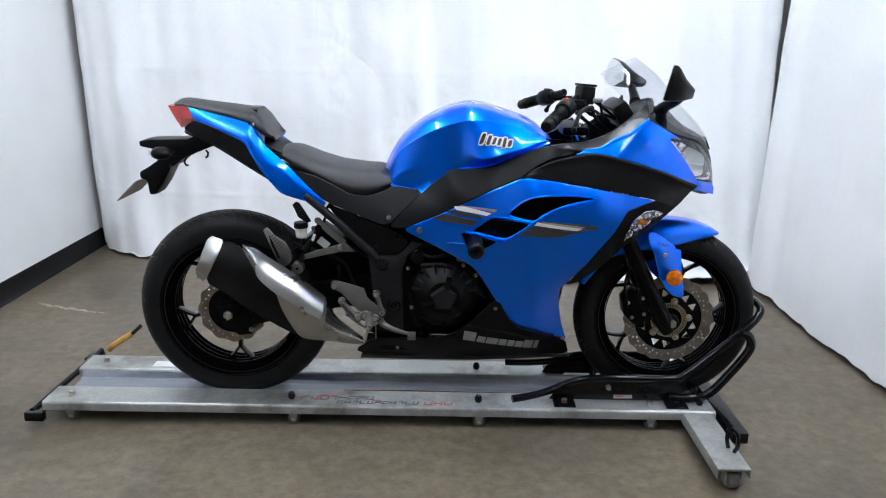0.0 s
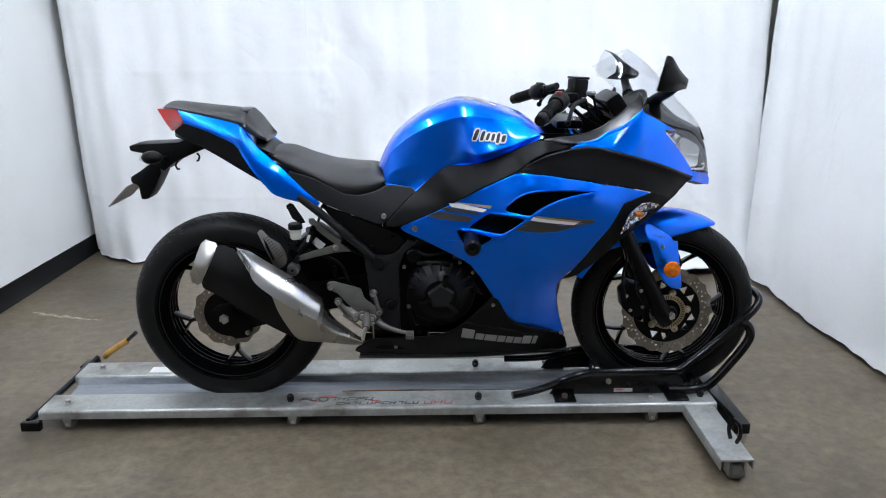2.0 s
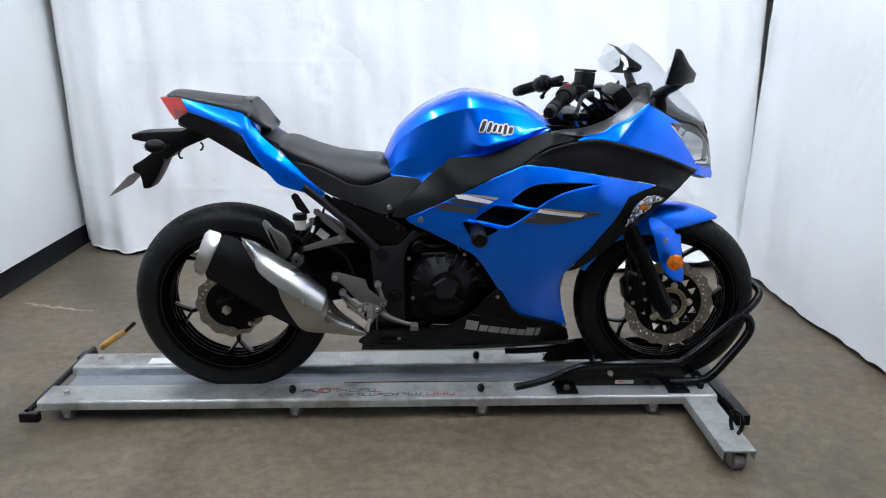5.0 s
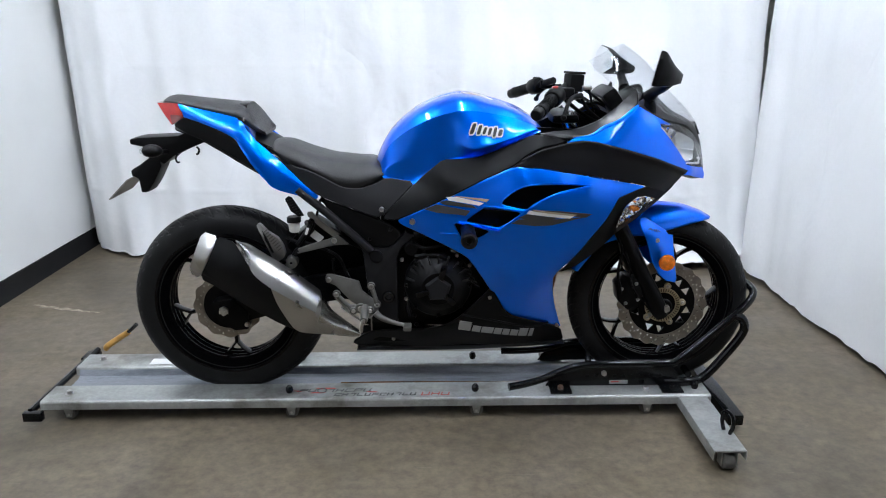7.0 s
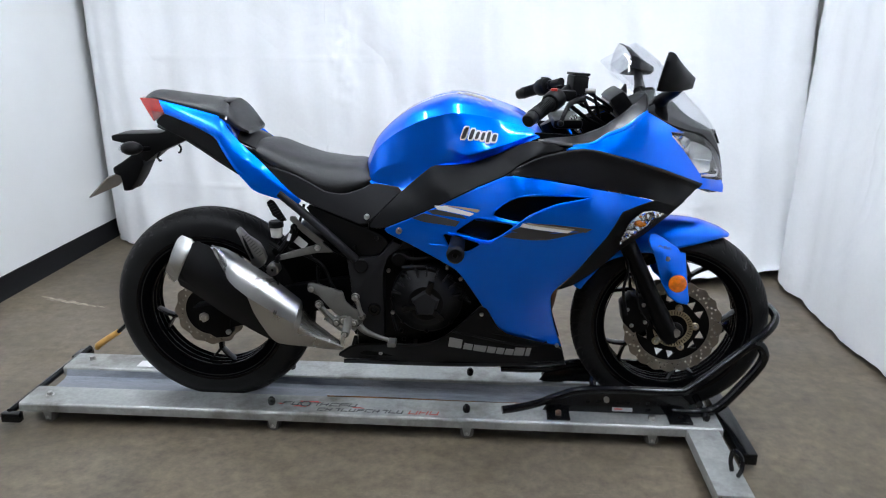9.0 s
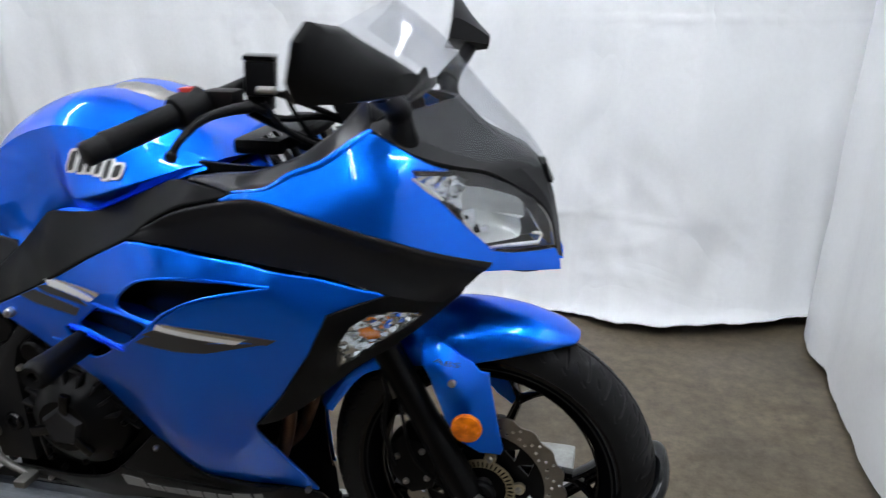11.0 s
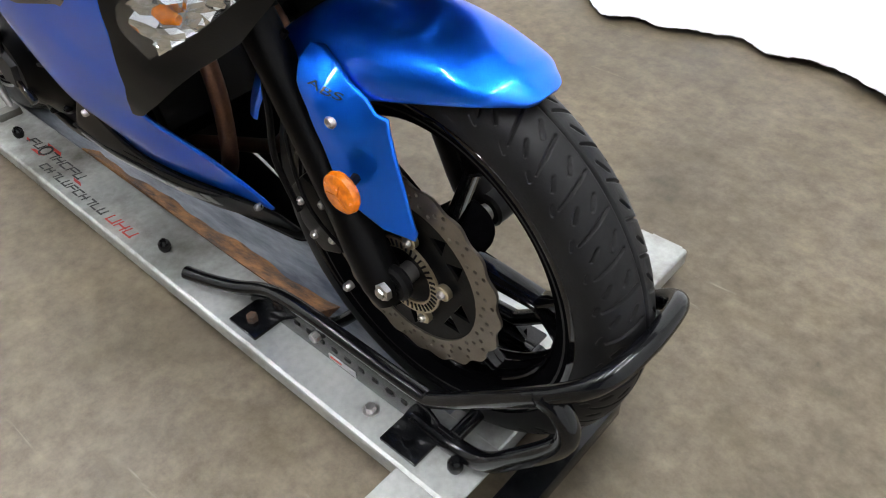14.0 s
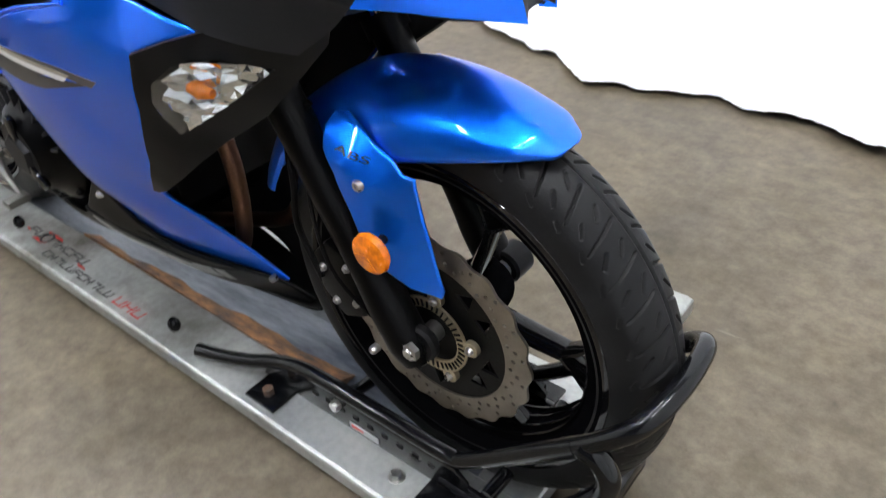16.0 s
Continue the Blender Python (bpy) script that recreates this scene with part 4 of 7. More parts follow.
def brake_disc(centre, y, r_out, r_in, petals, wave, rows, thick=0.004):
    def ring(r, n, w=0.0, ph=0.0):
        return [((r + w * math.cos(petals * 2 * math.pi * i / n + ph)) * math.sin(2 * math.pi * i / n), (r + w * math.cos(petals * 2 * math.pi * i / n + ph)) * math.cos(2 * math.pi * i / n)) for i in range(n)]
    holes = [list(reversed(ring(r_in, 48)))]
    for k in range(petals):
        for q, (f, dth) in enumerate(rows):
            a = 2 * math.pi * (k + dth) / petals
            r = r_in + (r_out - r_in) * f
            holes.append([(r * math.sin(a) + 0.0032 * math.cos(t * math.pi / 3), r * math.cos(a) + 0.0032 * math.sin(t * math.pi / 3)) for t in range(6)])
    flat, tris = fill(ring(r_out, petals * 12, wave), holes, 0.02, 0)
    flat = flat + np.array([centre[0], centre[2]])
    return skin(flat, tris, lambda q: np.full(len(np.atleast_2d(q)), y), thick)


rear_wheel = part("rear_wheel", lathe([(0.01, -0.1), (0.016, -0.1), (0.016, 0.1), (0.01, 0.1)], 16, REAR, True), ALU, bike)
part("tyre", tyre(REAR, 0.314, 0.071, 900, 70, 12), TYRE, rear_wheel, "black road tyre with shallow grooves", 180)
rim(REAR, 0.063, 0.05, 0.045, rear_wheel, turn=0.628)
part("brake_disc", brake_disc(REAR, -0.072, 0.108, 0.078, 12, 0.0035, ((0.3, 0.1), (0.65, 0.45), (0.4, 0.75))), DISC, rear_wheel, "petal-edged rear brake disc")
part("disc_carrier", lathe([(0.03, -0.066), (0.082, -0.067), (0.082, -0.07), (0.03, -0.07)], 30, REAR, True), ENGINE, rear_wheel)
front_wheel = part("front_wheel", lathe([(0.009, -0.1), (0.014, -0.1), (0.014, 0.1), (0.009, 0.1)], 16, FRONT, True), ALU, bike)
part("tyre", tyre(FRONT, 0.296, 0.056, 1600, 124, 14), TYRE, front_wheel, "black road tyre with slanted grooves", 180)
rim(FRONT, 0.05, 0.045, 0.04, front_wheel)
part("brake_disc", brake_disc(FRONT, -0.066, 0.143, 0.108, 20, 0.0028, ((0.22, 0.1), (0.5, 0.3), (0.75, 0.55), (0.35, 0.7))), DISC, front_wheel, "petal-edged front brake disc")
holes_c = []
for k in range(5):
    a = 2 * math.pi * (k + 0.5) / 5 + 0.2
    for q in (-0.2, 0.22):
        holes_c.append([(0.088 * math.sin(a + q) + r_ * math.sin(u + a), 0.088 * math.cos(a + q) + r_ * math.cos(u + a)) for u, r_ in ((0, 0.014), (2.2, 0.017), (4.08, 0.017))])
flat, tris = fill([(0.112 * math.sin(2 * math.pi * i / 60), 0.112 * math.cos(2 * math.pi * i / 60)) for i in range(60)], holes_c, 0.02, 0)
carrier = skin(flat + np.array([FRONT[0], FRONT[2]]), tris, lambda q: np.full(len(np.atleast_2d(q)), -0.063), 0.004)
part("disc_carrier", carrier, ENGINE, front_wheel, "black pierced disc carrier")
abs_ring = part("sensor_ring", lathe([(0.042, -0.072), (0.058, -0.073), (0.058, -0.076), (0.042, -0.075)], 48, FRONT, True), BRASS, front_wheel, "slotted zinc-plated sensor ring")
for k in range(40):
    a = 2 * math.pi * k / 40
    s = block((-0.0013, -0.0768, 0.045), (0.0013, -0.0752, 0.055), 0).moved(Matrix.Translation((FRONT[0], 0, FRONT[2])) @ pose(0, 0, 0, 0, math.degrees(a), 0))
    part("slot", s, RUBBER, abs_ring)
for k in range(5):
    a = 2 * math.pi * k / 5 + 0.2
    bx, bz = FRONT[0] + 0.064 * math.sin(a), FRONT[2] + 0.064 * math.cos(a)
    part("ring_lug", disc_y((bx, 0, bz), 0.011, -0.077, -0.068, 16, 0.001), BRASS, abs_ring)
    screw((bx, -0.077, bz), 0.006, abs_ring)

# -- fork, fender, caliper --
for s in (-1, 1):
    y = 0.096 * s
    d = Vector((-0.454, 0, 0.891))
    foot = Vector((1.385, y, 0.345))
    lower = tube([foot - d * 0.03, foot, foot + d * 0.06, foot + d * 0.12, foot + d * 0.34, foot + d * 0.36], (0.02, 0.028, 0.028, 0.025, 0.025, 0.024), 18, 3)
    leg = part("fork_leg", lower, ENGINE, bike, "black telescopic fork leg")
    part("stanchion", tube([foot + d * 0.35, foot + d * 0.7], 0.0185, 16, 1, False), CHROME, leg)
    part("dust_seal", tube([foot + d * 0.345, foot + d * 0.372], 0.03, 18, 1, False), RUBBER, leg)
    part("axle_boss", disc_y((1.405, 0, 0.35), 0.026, y - 0.03 * s * -1 if s > 0 else y - 0.004, y + (0.012 if s < 0 else -0.012), 20, 0.004), BLACK_SATIN, leg)
    part("axle_nut", lathe([(0.0001, -0.012), (0.007, -0.012), (0.008, -0.009), (0.013, -0.008), (0.013, 0.0)], 6, (1.405, -0.11 if s < 0 else 0.118, 0.351)), BOLT, leg, "bright axle bolt")
    screw((1.352, y - 0.03, 0.335), 0.006, leg)

fend = []
for ang, r, w, sk in ((28.4, 0.3145, 0.015, 0.314), (27.6, 0.315, 0.027, 0.3115), (25.2, 0.316, 0.039, 0.306), (21, 0.3175, 0.055, 0.2945), (10, 0.32, 0.07, 0.267), (-3, 0.322, 0.084, 0.252), (-14, 0.327, 0.089, 0.244), (-26, 0.331, 0.084, 0.262), (-45, 0.332, 0.076, 0.292), (-60, 0.331, 0.07, 0.297), (-68, 0.33, 0.066, 0.303)):
    a = radians(ang)
    row = []
    half = []
    for k in range(8):
        q = math.pi / 2 * (1 - k / 7)
        half.append((math.sin(q) ** 0.84, sk + (r * 1.008 - sk) * math.cos(q) ** 0.86))
    for v, rr in [(-p, q) for p, q in half] + [(p, q) for p, q in reversed(half[:-1])]:
        row.append((FRONT[0] + rr * math.sin(a), w * v, FRONT[2] + rr * math.cos(a)))
    fend.append(row)
fend = [catmull(row, 3) for row in fend]
FK = len(fend[0])
us_f = loft(fend, 6, False, False)
fv = np.array(us_f.v).reshape(-1, FK, 3)
fl = fv.copy()
cen = np.array([FRONT[0], 0, FRONT[2]])
fl = cen + (fl - cen) * np.array([0.985, 0.955, 0.985])
nf, kf = fv.shape[0], fv.shape[0] * FK
rimf = list(range(FK)) + [i * FK + FK - 1 for i in range(1, nf)] + [(nf - 1) * FK + i for i in range(FK - 2, -1, -1)] + [i * FK for i in range(nf - 2, 0, -1)]
fender = part("front_fender", Shape().add(np.vstack([fv.reshape(-1, 3), fl.reshape(-1, 3)]), us_f.f + [tuple(kf + i for i in reversed(f)) for f in us_f.f] + [(b, a, kf + a, kf + b) for a, b in zip(rimf, rimf[1:] + rimf[:1])]), BLUE, bike, "metallic blue front fender", 50)
shield = [(1.306, -0.104, 0.632), (1.311, -0.117, 0.61), (1.324, -0.118, 0.584), (1.339, -0.118, 0.539), (1.349, -0.118, 0.508), (1.374, -0.113, 0.466), (1.404, -0.101, 0.44), (1.438, -0.083, 0.428),
          (1.442, -0.084, 0.44), (1.431, -0.086, 0.502), (1.421, -0.088, 0.562), (1.417, -0.089, 0.588), (1.403, -0.089, 0.591), (1.391, -0.09, 0.606), (1.378, -0.09, 0.614), (1.352, -0.087, 0.632), (1.328, -0.084, 0.645), (1.312, -0.088, 0.645)]
shield_in = [(1.36, -0.118, 0.578), (1.39, -0.108, 0.51), (1.345, -0.12, 0.6), (1.398, -0.101, 0.55)]
shield_at = spread(shield + shield_in, 2e-4)
both("fender_side", shell(shield, (), 0.003, 0.008, (), 0, shield_at, roll=True), BLUE, fender, "blue fork shield of the fender")
screw((1.36, -0.1165, 0.578), 0.0075, fender, BOLT, 0.004)


def lettering(text, a, e, height, at, lift, parent, material):
    """Raised lettering laid on a surface y(x, z), from point a towards point e."""
    c = bpy.data.curves.new("letters", "FONT")
    c.body, c.size = text, 1.0
    o = new("letters", c)
    me = bpy.data.meshes.new_from_object(o.evaluated_get(bpy.context.evaluated_depsgraph_get()))
    bpy.data.objects.remove(o)
    v = np.array([tuple(q.co) for q in me.vertices])
    f = [tuple(p.vertices) for p in me.polygons]
    span = np.array([e[0] - a[0], e[2] - a[2]])
    k = np.hypot(*span) / (v[:, 0].max() - v[:, 0].min())
    u = span / np.hypot(*span)
    w = np.array([-u[1], u[0]])
    q = np.array([a[0], a[2]]) + (v[:, :1] - v[:, 0].min()) * k * u + v[:, 1:2] * (height / max(0.01, v[:, 1].max())) * w
    part("letters", Shape().add(np.stack([q[:, 0], at(q) - lift, q[:, 1]], 1), f), material, parent, "dark lettering")


la, lb = [(1.329, -0.12, 0.613), (1.37, -0.109, 0.602)]
lettering("ABS", la, lb, 0.0062, shield_at, 0.0025, fender, BLACK_DECAL)
reflector = part("reflector", lathe([(0.0001, -0.009), (0.02, -0.009), (0.0245, -0.006), (0.026, 0.0), (0.024, 0.004), (0.0001, 0.004)], 32, (1.389, -0.137, 0.512)), AMBER, bike, "round amber side reflector")
for k in range(3):
    a = 2 * math.pi * k / 3 + 0.4
    part("rib", block((-0.0006, -0.147, 0.0), (0.0006, -0.1456, 0.019), 0).moved(Matrix.Translation((1.389, 0, 0.512)) @ pose(0, 0, 0, 0, math.degrees(a), 0)), AMBER, reflector)
part("bracket", rod((1.389, -0.133, 0.512), (1.375, -0.09, 0.512), 0.006, 8), BLACK_SATIN, reflector)
caliper = part("front_caliper", plate([(1.241, -0.1, 0.43), (1.27, -0.1, 0.461), (1.311, -0.1, 0.447), (1.331, -0.1, 0.413), (1.324, -0.1, 0.359),
     (1.284, -0.1, 0.343), (1.25, -0.1, 0.377)], -0.108, -0.05, 0.006), ENGINE, bike, "black two-piston brake caliper")
for p in [(1.261, -0.108, 0.418), (1.276, -0.108, 0.369), (1.306, -0.108, 0.434), (1.314, -0.108, 0.381)]:
    screw(p, 0.006, caliper)
part("brake_hose", tube([(1.258, -0.112, 0.403), (1.243, -0.12, 0.48), (1.252, -0.12, 0.545), (1.241, -0.105, 0.595), (1.266, -0.085, 0.64)], 0.0045, 8, 5), RUBBER, bike)
part("sensor_cable", tube([(1.356, -0.1, 0.343), (1.294, -0.118, 0.424), (1.276, -0.12, 0.508), (1.258, -0.1, 0.566)], 0.0028, 6, 5), RUBBER, bike)
screw([(1.253, -0.105, 0.566)][0], 0.008, bike)
part("hose_bracket", plate([(1.24, -0.1, 0.579), (1.268, -0.1, 0.579), (1.278, -0.1, 0.539), (1.255, -0.1, 0.524)], -0.1, -0.096, 0.001), ALU, bike)

# -- rear end: swingarm, disc guard, exhaust --
arm = [(-0.021, -0.1, 0.377), (0.025, -0.1, 0.387), (0.278, -0.1, 0.467), (0.51, -0.1, 0.508), (0.509, -0.1, 0.414),
     (0.276, -0.1, 0.376), (0.039, -0.1, 0.314), (-0.019, -0.1, 0.313)]
both("swingarm", plate(arm, -0.115, -0.085, 0.006), ENGINE, bike, "black swingarm")
nut = part("axle_nut", lathe([(0.0001, -0.016), (0.008, -0.016), (0.009, -0.011), (0.015, -0.01), (0.016, 0.0)], 6, (0.0, -0.118, 0.36)), BOLT, bike, "bright rear axle nut")
rear_cal = part("rear_caliper", plate([(-0.035, -0.11, 0.389), (0.028, -0.11, 0.4), (0.079, -0.11, 0.353), (0.073, -0.11, 0.296), (0.031, -0.11, 0.291),
     (-0.021, -0.11, 0.323)], -0.12, -0.06, 0.006), ENGINE, bike, "black rear caliper bracket")
screw([(0.071, -0.123, 0.314)][0], 0.008, rear_cal)
part("hugger", arch([((0.36, -0.06, 0.44), (0.345, 0, 0.46)), ((0.33, -0.065, 0.53), (0.31, 0, 0.55)), ((0.28, -0.06, 0.6), (0.25, 0, 0.62))], 11, 4), ENGINE, bike)


def along(stations, n=20):
    """Rings round an axis that runs in the xz plane: (centre, half height, half width, squareness)."""
    secs = []
    for i, (c, a, b, sq) in enumerate(stations):
        p, q = stations[max(i - 1, 0)][0], stations[min(i + 1, len(stations) - 1)][0]
        d = Vector((q[0] - p[0], 0, q[2] - p[2])).normalized()
        up = Vector((-d.z, 0, d.x))
        ring = []
        for k in range(n):
            t = 2 * math.pi * k / n
            cs, sn = math.cos(t), math.sin(t)
            ring.append(Vector(c) + up * (a * abs(cs) ** sq * (1 if cs > 0 else -1)) + Vector((0, b * abs(sn) ** sq * (1 if sn > 0 else -1), 0)))
        secs.append(ring)
    return secs


axis = [(-0.038, -0.19, 0.576), (-0.002, -0.19, 0.557), (0.073, -0.19, 0.511), (0.189, -0.19, 0.44), (0.291, -0.19, 0.382),
     (0.392, -0.18, 0.326), (0.459, -0.15, 0.288)]
muffler = part("muffler", loft(along(list(zip(axis[1:5], (0.058, 0.06, 0.052, 0.03), (0.046, 0.05, 0.046, 0.03), (0.8,) * 4))), 3), BLACK_SATIN, bike, "short upswept exhaust muffler")
part("end_cap", loft(along(list(zip((axis[0], axis[1], axis[2]), (0.054, 0.06, 0.062), (0.044, 0.046, 0.05), (0.75,) * 3)))[:2], 2), STEEL, muffler, "brushed steel end cap")
cap_out = [(-0.015, -0.2, 0.645), (0.035, -0.215, 0.633), (0.011, -0.252, 0.578), (-0.035, -0.212, 0.5), (-0.067, -0.2, 0.511),
     (-0.041, -0.235, 0.575)]
part("cap_shell", shell(cap_out, [(0, -0.252, 0.606), (-0.024, -0.24, 0.551)], 0.003, 0.01, roll=True), STEEL, muffler, "brushed steel end cap shell")
cover = [(0.033, -0.218, 0.634), (0.086, -0.235, 0.619), (0.114, -0.256, 0.577), (0.148, -0.267, 0.523), (0.195, -0.267, 0.492),
     (0.214, -0.258, 0.438), (0.231, -0.24, 0.364), (0.252, -0.222, 0.331), (0.163, -0.222, 0.377), (0.023, -0.215, 0.47),
     (-0.035, -0.212, 0.5), (0.011, -0.253, 0.578)]
part("cover", shell(cover, [(0.088, -0.27, 0.554), (0.157, -0.268, 0.467), (0.105, -0.255, 0.479)], 0.003, 0.012), BLACK_SATIN, muffler, "matt black muffler cover")


def bowed(a, b, out):
    """Four points from a to b on a shallow arc that bows by out."""
    a, b, out = np.array(a), np.array(b), np.array(out)
    return [tuple(a + (b - a) * f + out * 4 * f * (1 - f)) for f in (0, 0.33, 0.67, 1)]


roof = [bowed(a, b, (0.006, -0.008, 0.009)) for a, b in (((0.086, -0.232, 0.621), (0.092, -0.245, 0.612)), ((0.118, -0.206, 0.604), (0.116, -0.258, 0.575)), ((0.15, -0.199, 0.58), (0.143, -0.27, 0.528)), ((0.19, -0.198, 0.553), (0.19, -0.273, 0.487)),
                                                         ((0.23, -0.197, 0.526), (0.23, -0.27, 0.461)), ((0.275, -0.195, 0.49), (0.272, -0.265, 0.432)), ((0.318, -0.193, 0.454), (0.313, -0.258, 0.404)))]
flank_s = [[(0.19, -0.272, 0.485), (0.205, -0.262, 0.429), (0.237, -0.24, 0.355), (0.256, -0.225, 0.329)], [(0.25, -0.268, 0.446), (0.254, -0.258, 0.406), (0.268, -0.238, 0.35), (0.28, -0.22, 0.323)], [(0.313, -0.258, 0.404), (0.314, -0.248, 0.38), (0.314, -0.228, 0.342), (0.314, -0.21, 0.316)]]
cone = [[(0.318, -0.193, 0.454), (0.323, -0.23, 0.432), (0.313, -0.258, 0.404), (0.314, -0.238, 0.36), (0.314, -0.21, 0.316)], [(0.349, -0.184, 0.39), (0.352, -0.207, 0.376), (0.35, -0.224, 0.355), (0.345, -0.216, 0.33), (0.343, -0.202, 0.31)],
        [(0.39, -0.176, 0.348), (0.392, -0.189, 0.338), (0.392, -0.197, 0.325), (0.39, -0.192, 0.31), (0.388, -0.185, 0.297)], [(0.43, -0.168, 0.312), (0.432, -0.172, 0.305), (0.434, -0.174, 0.299), (0.434, -0.172, 0.293), (0.433, -0.168, 0.287)]]
part("heat_shield", patch(roof, 5, 5, 0.003).join(patch(flank_s, 6, 5, 0.003)).join(patch(cone, 6, 4, 0.003)), STEEL, muffler, "brushed stainless heat shield", 25)
screw([(0.319, -0.21, 0.333)][0], 0.008, muffler, BOLT)
part("link_pipe", tube([(0.505, -0.05, 0.247), (0.561, -0.05, 0.24), (0.672, -0.04, 0.234), (0.821, -0.04, 0.26)], (0.02, 0.022, 0.024, 0.024), 14, 4), ENGINE, bike)

# -- frame, engine --
part("engine_case", block((0.56, -0.12, 0.3), (0.86, 0.12, 0.52), 0.03), ENGINE, bike, "black twin-cylinder engine case")
part("gearbox_case", block((0.46, -0.115, 0.24), (0.64, 0.115, 0.6), 0.03), ENGINE, bike)
cyl = block((-0.11, -0.13, 0.0), (0.1, 0.13, 0.26), 0.02).moved(pose(0.86, 0, 0.47, 0, 18, 0))
eng = part("cylinder_block", cyl, ENGINE, bike)
for k in range(5):
    part("fin", block((-0.12, -0.137, 0.03 + 0.035 * k), (0.112, 0.137, 0.04 + 0.035 * k), 0.002).moved(pose(0.86, 0, 0.47, 0, 18, 0)), ENGINE, eng)
cc = [(0.679, -0.2, 0.456)][0]
clutch = part("clutch_cover", lathe([(0.0001, -0.205), (0.05, -0.205), (0.056, -0.2), (0.072, -0.19), (0.08, -0.178), (0.098, -0.168), (0.104, -0.16), (0.104, -0.13)], 36, (cc[0], 0, cc[2])), ENGINE, bike, "black round clutch cover")
for k in range(3):
    a = 2 * math.pi * k / 3 + 0.25
    part("rib", block((-0.009, -0.2115, 0.02), (0.009, -0.2, 0.07), 0.004).moved(Matrix.Translation((cc[0], 0, cc[2])) @ pose(0, 0, 0, 0, math.degrees(a), 0)), BLACK_GLOSS, clutch)
for k in range(8):
    a = 2 * math.pi * k / 8
    screw((cc[0] + 0.098 * math.sin(a), -0.17, cc[2] + 0.098 * math.cos(a)), 0.006, clutch, ENGINE)
# Ribs coloured paler than the cover, for the light they catch.
for k in range(9):
    a = radians(-75 + 19 * k)
    part("cast_rib", block((-0.0025, -0.187, 0.066), (0.0025, -0.168, 0.1), 0.001).moved(Matrix.Translation((cc[0], 0, cc[2])) @ pose(0, 0, 0, 0, math.degrees(a), 0)), GREY_SATIN, clutch)
part("inner_plate", lathe([(0.0001, -0.213), (0.034, -0.213), (0.042, -0.206), (0.044, -0.2)], 5, (cc[0], 0, cc[2])), GREY_SATIN, clutch, "five-sided cover plate")
for k in range(5):
    p = [(0.759, -0.165, 0.51), (0.791, -0.165, 0.456)]
    c = [p[0][i] + (p[1][i] - p[0][i]) * k / 4 for i in range(3)]
    part("case_fin", block((-0.018, -0.006, -0.0015), (0.018, 0.006, 0.0015), 0.0005).moved(Matrix.Translation(c) @ pose(0, 0, 0, 0, 30, 0)), GREY_SATIN, bike)
part("water_pump", disc_y([(0.599, -0.15, 0.57)][0], 0.022, -0.012, 0.05, 20, 0.004), ENGINE, bike)
part("generator_cover", lathe([(0.0001, 0.2), (0.05, 0.2), (0.07, 0.19), (0.09, 0.165), (0.09, 0.13)], 30, (0.72, 0, 0.4)), ENGINE, bike)
for pts, r in (([(0.609, -0.16, 0.546), (0.686, -0.17, 0.55), (0.738, -0.16, 0.512), (0.792, -0.15, 0.455)], 0.008), ([(0.59, -0.14, 0.594), (0.634, -0.16, 0.573), (0.702, -0.15, 0.58)], 0.006), ([(0.591, -0.15, 0.488), (0.58, -0.155, 0.416), (0.592, -0.16, 0.353)], 0.007), ([(0.529, -0.13, 0.563), (0.608, -0.14, 0.594), (0.652, -0.15, 0.526)], 0.005), ([(0.721, -0.14, 0.524), (0.774, -0.15, 0.491), (0.758, -0.16, 0.412)], 0.009)):
    part("engine_hose", tube(pts, r, 8, 5), RUBBER, bike)
for p in [(0.569, -0.16, 0.536), (0.597, -0.16, 0.492), (0.583, -0.165, 0.457), (0.605, -0.17, 0.357), (0.58, -0.165, 0.411),
     (0.61, -0.15, 0.321), (0.737, -0.165, 0.55), (0.776, -0.165, 0.518)]:
    screw(p, 0.006, bike, BOLT if p[2] > 0.4 else ENGINE)
part("radiator", block((-0.015, -0.13, 0.0), (0.015, 0.13, 0.26), 0.004).moved(pose(0.985, 0, 0.42, 0, -12, 0)), ENGINE, bike, "black radiator")
part("radiator_fan", lathe([(0.02, -0.0), (0.1, -0.0), (0.1, 0.03), (0.02, 0.03)], 24, (0, 0, 0), True).moved(pose(0.95, 0, 0.55, 0, 0, 90)), ENGINE, bike)
for y in (-0.055, 0.055):
    part("exhaust_header", tube([(0.95, y, 0.57), (1.01, y * 1.1, 0.56), (1.045, y * 1.2, 0.5), (1.035, y * 1.15, 0.4), (0.985, y, 0.3), (0.86, y * 0.8, 0.25), (0.7, -0.04, 0.24)], 0.0135, 12, 5), PIPE, bike, "heat-browned exhaust header")
pv = [(0.448, -0.15, 0.571), (0.531, -0.15, 0.572), (0.551, -0.15, 0.587), (0.582, -0.15, 0.623), (0.609, -0.15, 0.611),
     (0.568, -0.15, 0.575), (0.553, -0.15, 0.533), (0.553, -0.15, 0.33), (0.474, -0.15, 0.328), (0.461, -0.15, 0.449),
     (0.453, -0.15, 0.522)]
pivot = part("pivot_plate", plate(pv, -0.155, -0.11, 0.005), GREY_SATIN, bike, "dark grey frame pivot cover")
pc = [(0.49, -0.155, 0.548)][0]
part("cap", disc_y((pc[0], 0, pc[2]), 0.02, -0.161, -0.15, 24, 0.002), BLACK_SATIN, pivot)
pb = [(0.525, -0.155, 0.415)][0]
